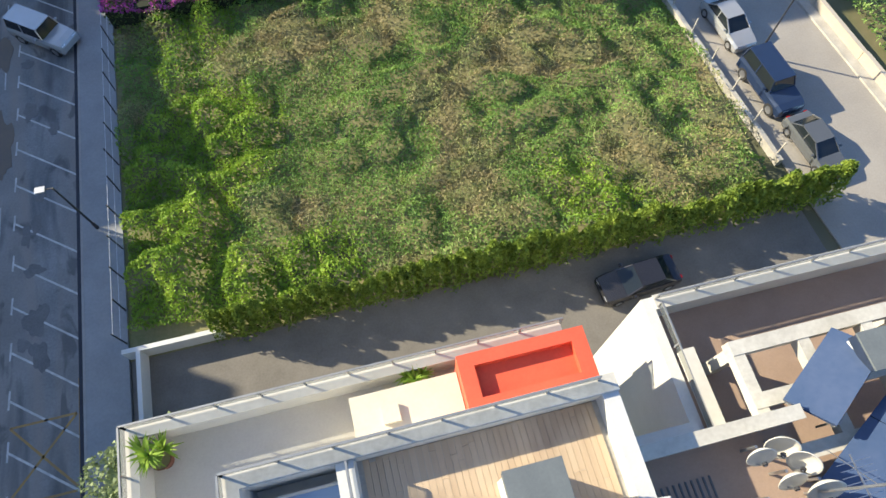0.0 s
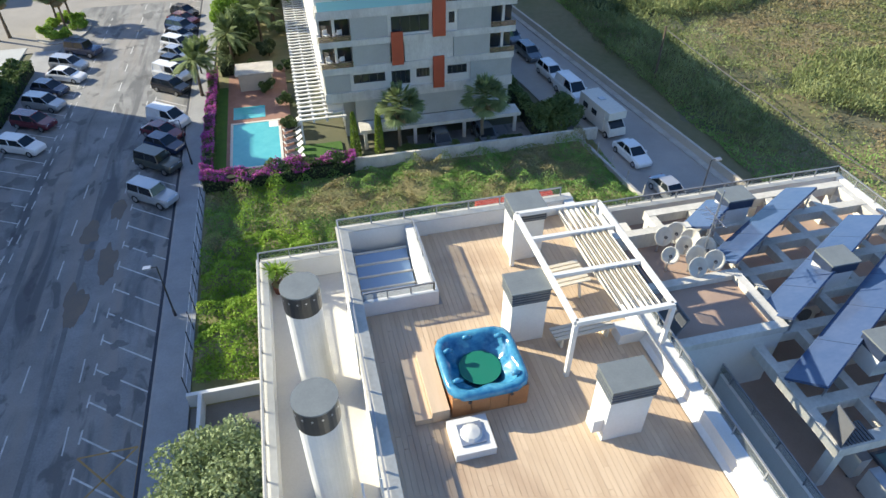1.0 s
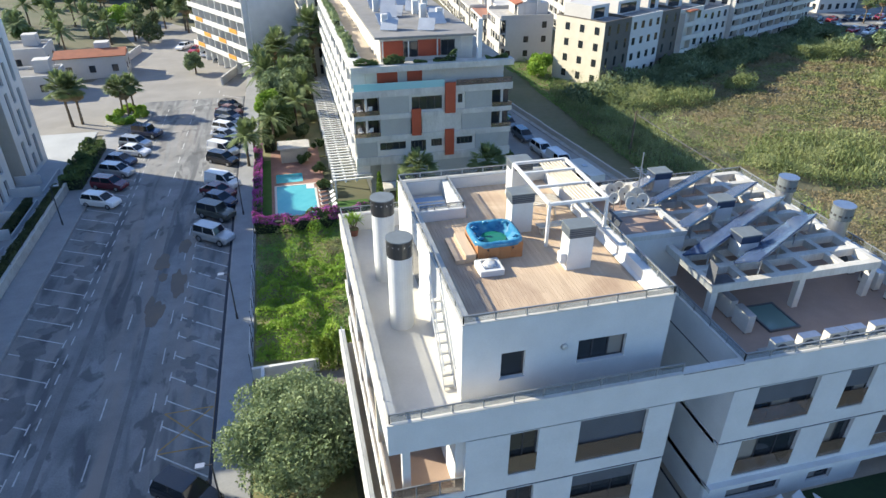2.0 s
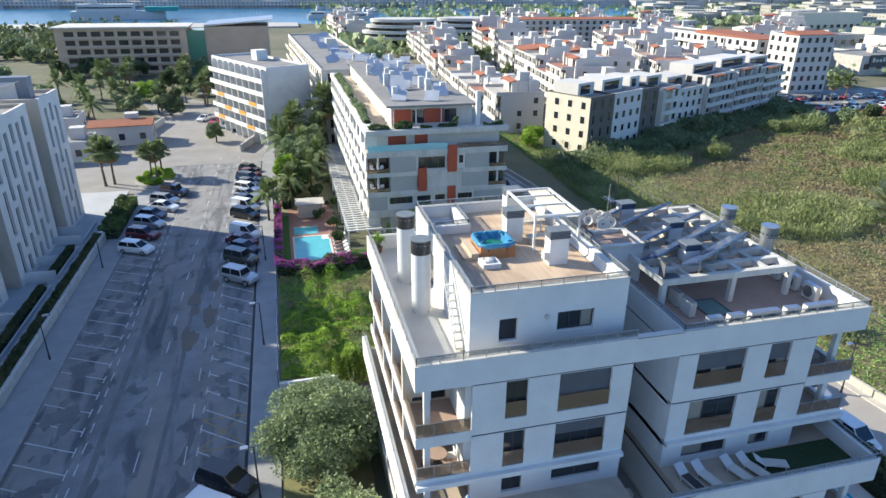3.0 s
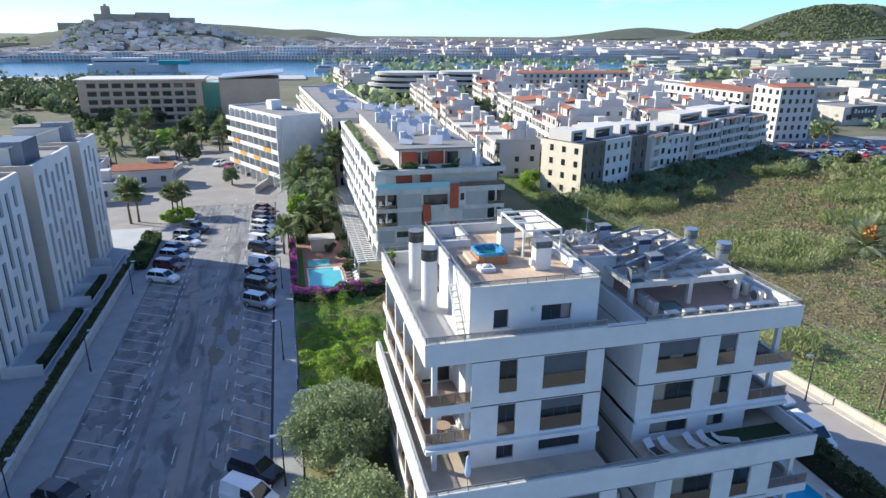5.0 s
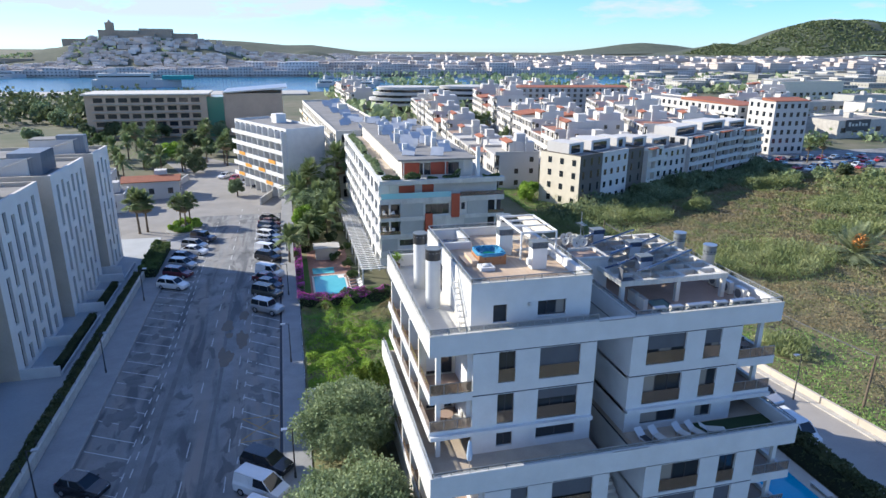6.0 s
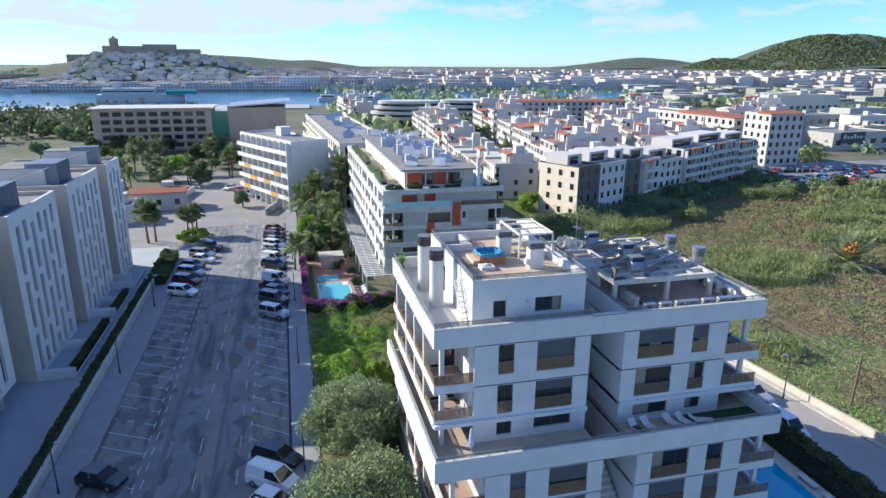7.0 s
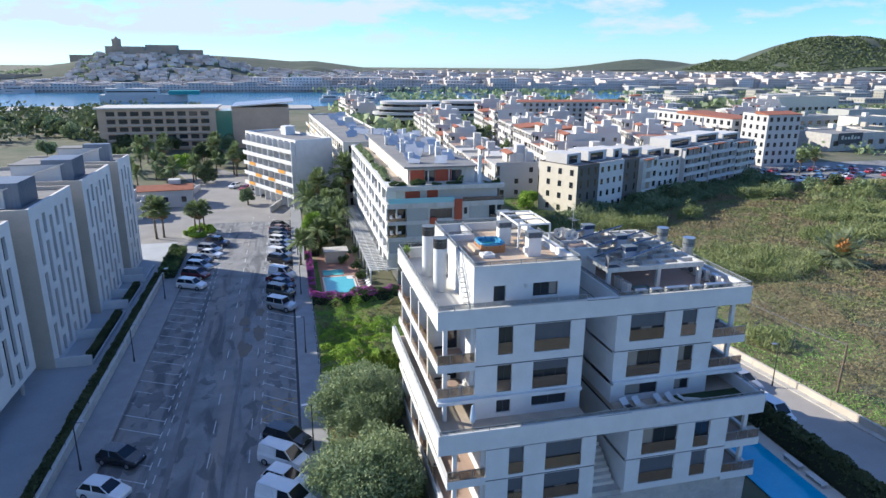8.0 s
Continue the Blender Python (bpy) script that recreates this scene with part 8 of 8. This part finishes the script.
for k in range(26):                           # dense green west of the office block
    x, y = R.uniform(-230, -84), R.uniform(150, 330)
    broadleaf("park_tree", x, y, clump(R.uniform(3.5, 6), R.uniform(6, 9), 12, 400 + k), 1600, 0.5, (OLIVE, PARK)[k % 2], "broad dark green pine west of the offices", trunk=2)
# green tanks, halls and sheds to the east
for k, (x, y, w, d, h, ma, lab) in enumerate(((205, 175, 34, 18, 6.5, CONCRETE, "grey shopping hall with a black sign panel"), (190, 205, 26, 20, 7, BEIGE, "beige hall with arched roof"), (260, 260, 40, 16, 6, GREYPANEL, "low green-grey storage warehouse"), (310, 330, 60, 18, 13, CREAM, "large cream coloured office slab"))):
    b = block("hall", lab, x, y, 8, w, d, h, 1, ma, sides="s", step=6, win=(3, 2), group="halls")
    if k == 0:
        sg = part("sign", box(4, -0.35, 2.8, 18, -0.1, 7.2), DARK, b, "black sign panel with pale lettering bars")
        for q in range(6):
            part("sign_bar", box(5.5 + 1.9 * q, -0.42, 4.6, 6.7 + 1.9 * q, -0.36, 6.2 if q in (0, 3) else 5.6), WHITE2, sg)
for k in range(5):
    a = 250 + 14 * k
    tk = solid("storage_tank", M().tube([(0, 0, -0.1), (0, 0, 7.5), (0, 0, 8.6)], [6, 6, 2], 24), WHITE2, "pale round storage tank", "tank", "storage tanks", at=(a, 300 + 6 * k, 0))
lotp = solid("car_park", box(128, 112, -0.1, 205, 150, 0.04), ASPHALT, "asphalt car park full of parked cars", "car park", kind="structure")
pc_ = [car("hatchback", "white_car_paint", 140, 118, 20, "car in the crowded car park", "car park cars"), car("saloon", "silver_car_paint", 146, 118, 20, "car in the crowded car park", "car park cars"), car("estate_car", "navy_car_paint", 152, 118, 20, "car in the crowded car park", "car park cars"), car("hatchback", "red_car_paint", 158, 118, 20, "car in the crowded car park", "car park cars")]
for r_ in range(3):
    for k in range(10):
        if R.random() < 0.8:
            copy_thing(R.choice(pc_), pose(133 + 5.2 * k + R.uniform(-.4, .4), 121 + 6.5 * r_, 0.044, 0, 0, 20))

# ---- harbour, far town and hills ----
SEA = mat("harbour_water", (0.02, 0.12, 0.22), (0.03, 0.16, 0.28), 0.2, 0.02, 0.4, 0.1)
sea.data.materials[0] = SEA


def facade_far(name, a, b):
    """Far plaster with rows of small dark windows on upright faces."""
    m = mat(name, a, b, 0.9, 0.02, 0.3, island=0.75)
    n, l = m.node_tree.nodes, m.node_tree.links
    geo = n.new("ShaderNodeNewGeometry")
    sep, nor = n.new("ShaderNodeSeparateXYZ"), n.new("ShaderNodeSeparateXYZ")
    l.new(geo.outputs["Position"], sep.inputs[0])
    l.new(geo.outputs["Normal"], nor.inputs[0])

    def math_(op, i, j):
        q = n.new("ShaderNodeMath")
        q.operation = op
        for s, v in zip(q.inputs, (i, j)):
            if isinstance(v, float):
                s.default_value = v
            else:
                l.new(v, s)
        return q.outputs[0]
    u = math_("FRACT", math_("MULTIPLY", math_("ADD", sep.outputs[0], sep.outputs[1]), 0.27), 0.0)
    v = math_("FRACT", math_("MULTIPLY", sep.outputs[2], 0.33), 0.0)
    w = math_("MULTIPLY", math_("GREATER_THAN", u, 0.55), math_("GREATER_THAN", v, 0.5))
    w = math_("MULTIPLY", w, math_("LESS_THAN", nor.outputs[2], 0.5))
    bsdf = n["Principled BSDF"]
    old = bsdf.inputs["Base Color"].links[0].from_socket
    mx = n.new("ShaderNodeMixRGB")
    mx.inputs["Color2"].default_value = (0.10, 0.10, 0.11, 1)
    l.new(math_("MULTIPLY", w, 0.8), mx.inputs["Fac"])
    l.new(old, mx.inputs["Color1"])
    l.new(mx.outputs[0], bsdf.inputs["Base Color"])
    return m


FARWHITE = facade_far("far_white_plaster", (0.70, 0.68, 0.66), (0.42, 0.33, 0.26))
OLDTOWN = mat("old_town_plaster", (0.66, 0.64, 0.61), (0.38, 0.31, 0.25), 0.9, 0.02, 0.3, island=0.75)
FARGREY = facade_far("far_grey_plaster", (0.50, 0.49, 0.46), (0.26, 0.25, 0.20))
ridge_x = [-700, -420, -367, -323, -269, -236, -229, -171, -149, -113, -84, -48, 97, 300]
ridge_z = [2, 8, 14, 22, 32, 43, 46, 45, 42, 41, 35, 24, 12, 3]


def hill_z(x, y):
    f = np.clip((y - 715) / 170, 0, 1)
    g = np.clip((1200 - y) / 250, 0, 1)
    return 2 + 0.86 * np.interp(x, ridge_x, ridge_z) * (f * f * (3 - 2 * f)) * g * (1 + 0.08 * noise.noise((x * 0.03, y * 0.03, 0)))


def terrain(name, x0, x1, y0, y1, fn, nx, ny, material, lab):
    m = M()
    for i in range(nx + 1):
        for j in range(ny + 1):
            x, y = x0 + (x1 - x0) * i / nx, y0 + (y1 - y0) * j / ny
            m.v.append((x, y, fn(x, y)))
    m.f = [(i * (ny + 1) + j, (i + 1) * (ny + 1) + j, (i + 1) * (ny + 1) + j + 1, i * (ny + 1) + j + 1) for i in range(nx) for j in range(ny)]
    return solid(name, m, material, lab, "hill", kind="structure", smooth=True)


HILL = mat("wooded_hill", (0.09, 0.10, 0.065), (0.045, 0.06, 0.038), 0.95, 0.02, 0.15)
terrain("castle_hill", -720, 320, 712, 1200, hill_z, 90, 40, HILL, "steep hill crowned by an old walled town")


def far_boxes(name, n, place, lab):
    m = M()
    q = random.Random(5)
    for k in range(n):
        x, y, z, w, d, h = place(q)
        m.box(x, y, z - 4, x + w, y + d, z + h)
    return solid(name, m, FARGREY if name == "far_sheds" else OLDTOWN if name == "old_town_houses" else FARWHITE, lab, "town", kind="stuff")


def on_hill(q):
    while True:
        x, y = q.uniform(-430, 280), 724 + 180 * q.random() ** 1.25
        if q.random() < 0.9 - 0.5 * (y - 722) / 190 and not (x < -250 and y > 775) and hill_z(x, y) < 39 and noise.noise((x * 0.016, y * 0.03, 2)) > -0.22:
            break
    return x, y, float(hill_z(x, y)), q.uniform(4, 10), q.uniform(4, 7), q.uniform(2.5, 4.5) + max(0, 3.5 - (y - 722) * 0.1)


far_boxes("old_town_houses", 1900, on_hill, "white and ochre houses climbing the castle hill")
far_boxes("far_town", 1500, lambda q: ((lambda y: (q.uniform(-60, 900) if y < 760 else q.uniform(60, 1700), y))(720 + 900 * q.random() ** 1.6) + (0, q.uniform(10, 40), q.uniform(8, 16), q.uniform(6, 17))), "distant white and ochre apartment houses of the town")
far_boxes("far_sheds", 250, lambda q: ((lambda y: (y * q.uniform(0.55, 1.15) + 20, y))(q.uniform(400, 1300)) + (0, q.uniform(12, 36), q.uniform(10, 22), q.uniform(4, 9))), "distant pale sheds and houses beyond the field")
quayq = random.Random(9)
qx = -440.0
while qx < 420:                               # tight row of quay houses at the water
    w = quayq.uniform(6, 13)
    solid("quay_house", box(0, quayq.uniform(0, 2), -0.1, w - 0.15, 9, quayq.uniform(6.5, 11.5)), FARWHITE, "narrow pale house in a tight quayside row", "house", "quay houses", at=(qx, 713, 0))
    qx += w
SAND = mat("weathered_sandstone", (0.40, 0.33, 0.25), (0.28, 0.23, 0.17), 0.9, 0.04, 0.4)
cas = thing("castle", "sandstone fortress with a square bell tower on the hill", "castle")
part("rampart", box(-264, 862, 10, -206, 876, 39), SAND, cas)
part("rampart", box(-385, 800, 4, -280, 806, 17), SAND, cas, "long sandstone town wall")
part("keep", box(-226, 876, 30, -180, 896, 50), SAND, cas)
part("keep", box(-180, 884, 32, -142, 905, 52.5), SAND, cas)
part("keep", box(-200, 872, 30, -160, 884, 46), SAND, cas)
part("bell_tower", box(-218, 880, 40, -209, 888, 59), SAND, cas)
part("spire", M().tube([(-213.5, 884, 59), (-213.5, 884, 62)], [3, 0.5], 8), SAND, cas)
part("gallery", box(-142, 890, 30, -112, 905, 47), SAND, cas)
terrain("hill_east", 1650, 3600, 2100, 3100, lambda x, y: max(-1, np.interp(x, [1700, 1760, 1900, 2050, 2140, 2280, 2450, 2720, 3200, 3600], [0, 12, 52, 40, 80, 140, 162, 164, 120, 60]) * math.exp(-((y - 2560) / 330) ** 2) * (1 + 0.12 * noise.noise((x * 0.006, y * 0.006, 1)))), 70, 30, HILL, "green wooded hill beyond the town")
terrain("hill_north", 1500, 2650, 3150, 4000, lambda x, y: max(-1, np.interp(x, [1580, 1640, 1800, 2000, 2110, 2300, 2480, 2600], [0, 12, 30, 58, 66, 54, 30, 0]) * math.exp(-((y - 3560) / 300) ** 2)), 50, 20, HILL, "low blue-green hills on the horizon")
terrain("hill_west", -500, 420, 2200, 2900, lambda x, y: max(-1, np.interp(x, [-480, -260, -135, 20, 110, 290, 400], [40, 52, 46, 34, 36, 14, 0]) * math.exp(-((y - 2540) / 220) ** 2)), 50, 20, HILL, "low wooded hills behind the harbour")
terrain("wooded_knoll", -40, 160, 980, 1200, lambda x, y: max(-1, 26 * math.exp(-((x - 40) / 60) ** 2 - ((y - 1080) / 70) ** 2)), 30, 20, HILL, "low pine-covered knoll")
trees = []
for k in range(16000):
    y = R.uniform(250, 1500)
    x = R.uniform(20, 0.95 * y + 40)
    if noise.noise((x * 0.012, y * 0.012, 4)) > 0.02:
        trees.append((x, y, R.uniform(1, 5.5)))
ob = new("far_trees", leaf_mesh("far_trees", trees, 2.6, OLIVE, up=0.5, slim=0.8))
tagged(ob, "belts of distant green trees between the houses", "trees", kind="stuff")

ob = new("scrub_belt", leaf_mesh("scrub_belt", [(cx + R.gauss(0, 2.2), cy + R.gauss(0, 2.2), abs(R.gauss(1.6, 1.1)) + 0.2)
                                                for cx, cy in ((R.uniform(175, 470), R.uniform(165, 430)) for k in range(420)) if noise.noise((cx * 0.02, cy * 0.02, 8)) > -0.1 for i in range(34)], 0.9, OLIVE, up=0.3, slim=0.7))
tagged(ob, "scrubby green trees between the halls beyond the car park", "trees", kind="stuff")
for x, y, w, d, h, ma, lab in ((232, 205, 22, 12, 5.0, WHITE2, "low white workshop beyond the car park"), (262, 215, 18, 10, 4.5, BEIGE, "low beige workshop beyond the car park"), (215, 240, 30, 12, 6.0, GREYPANEL, "long green-grey storage hall"),
                               (292, 246, 26, 12, 6.5, WHITE2, "pale storage hall with a flat roof"), (250, 285, 24, 10, 5.5, TOWNWHITE, "white warehouse beyond the field"), (330, 290, 34, 14, 7.0, GREYPANEL, "long green-grey storage hall"), (300, 205, 20, 12, 5.0, CONCRETE, "grey workshop beyond the car park")):
    block("hall", lab, x, y, 8, w, d, h, 1, ma, sides="s", step=5, win=(2.4, 1.6), group="halls")

wood = []
for k in range(260):                          # tree belts between the offices and the quay
    x, y = R.uniform(-420, -70), R.uniform(255, 436)
    r = R.uniform(3.5, 7)
    wood += [(x + R.gauss(0, r * 0.5), y + R.gauss(0, r * 0.5), abs(R.gauss(0.5, 0.3)) * r * 1.1 + 0.5) for i in range(60)]
ob = new("park_woods", leaf_mesh("park_woods", wood, 1.1, PARK, up=0.3, slim=0.8))
tagged(ob, "dense green trees between the offices and the quay", "trees", kind="stuff")
ob = new("hill_woods", leaf_mesh("hill_woods", [(x, y, float(np.interp(x, [1700, 1760, 1900, 2050, 2140, 2280, 2450, 2720, 3200, 3600], [0, 12, 52, 40, 80, 140, 162, 164, 120, 60]) * math.exp(-((y - 2560) / 330) ** 2) * (1 + 0.12 * noise.noise((x * 0.006, y * 0.006, 1)))) + 2) for x, y in ((R.uniform(1750, 3500), R.uniform(2150, 2600)) for k in range(18000)) if noise.noise((x * 0.008, y * 0.008, 2)) > -0.45], 5.5, PARK, up=0.3, slim=0.8))
tagged(ob, "dark pine woods on the distant hillside", "trees", kind="stuff")
ob = new("castle_woods", leaf_mesh("castle_woods", [(x, y, float(hill_z(x, y)) + 0.3) for x, y in ((R.uniform(-460, 280), R.uniform(735, 880)) for k in range(3800)) if noise.noise((x * 0.02, y * 0.02, 6)) > 0.0], 3.0, OLIVE, up=0.3, slim=0.8))
tagged(ob, "scrubby trees between the old houses", "trees", kind="stuff")
def boat(x, y, s, rz):
    b = thing("boat", "white motor yacht moored in the harbour", "boat", "harbour boats", at=pose(x, y, 0.03, 0, 0, rz) @ Matrix.Scale(s, 4))
    part("hull", M().prism([(-5, -1.4), (3, -1.5), (6, 0), (3, 1.5), (-5, 1.4)], 0, 1.4), TOWNWHITE, b)
    part("cabin", M().prism([(-4, -1.0), (1, -1.0), (2.2, 0), (1, 1.0), (-4, 1.0)], 1.4, 2.6), TOWNWHITE, b)
    part("screen", M().prism([(-3.5, -1.02), (1.05, -1.02), (2.0, 0), (1.05, 1.02), (-3.5, 1.02)], 1.7, 2.1), GLASS_DARK, b)
    part("mast", M().bar((-1, 0, 2.6), (-1, 0, 6.5), 0.12), STEEL, b)


for k in range(46):
    if k < 12:
        boat(R.uniform(-420, -250), R.uniform(690, 712), R.uniform(1.2, 2.6), R.choice([0, 180, 90]))
    else:
        boat(R.uniform(30, 230), R.uniform(500, 700), R.uniform(0.9, 2.2), R.choice([0, 180, 90, 20]))
fy = thing("ferry", "large white ferry with a teal stern in the harbour", "ferry", at=pose(-125, 545, 0.03, 0, 0, 4))
part("hull", M().prism([(-30, -7), (22, -7), (36, 0), (22, 7), (-30, 7)], 0, 6), TOWNWHITE, fy)
part("deckhouse", box(-26, -6, 6, 14, 6, 11), TOWNWHITE, fy)
part("stern", box(22, -6.5, 5.9, 46, 6.5, 9), mat("teal_paint", (0.03, 0.28, 0.27), (0.02, 0.22, 0.22), 0.5, 0.5, 5), fy)
part("window_band", box(-25, -6.1, 8, 13, -6.0, 9), GLASS_DARK, fy)
part("funnel", box(-18, -2, 11, -12, 2, 15), TOWNWHITE, fy)
quay = solid("quay", box(-260, 440, -0.1, 10, 478, 0.9), CONCRETE, "concrete quay at the harbour edge", "quay", kind="structure")

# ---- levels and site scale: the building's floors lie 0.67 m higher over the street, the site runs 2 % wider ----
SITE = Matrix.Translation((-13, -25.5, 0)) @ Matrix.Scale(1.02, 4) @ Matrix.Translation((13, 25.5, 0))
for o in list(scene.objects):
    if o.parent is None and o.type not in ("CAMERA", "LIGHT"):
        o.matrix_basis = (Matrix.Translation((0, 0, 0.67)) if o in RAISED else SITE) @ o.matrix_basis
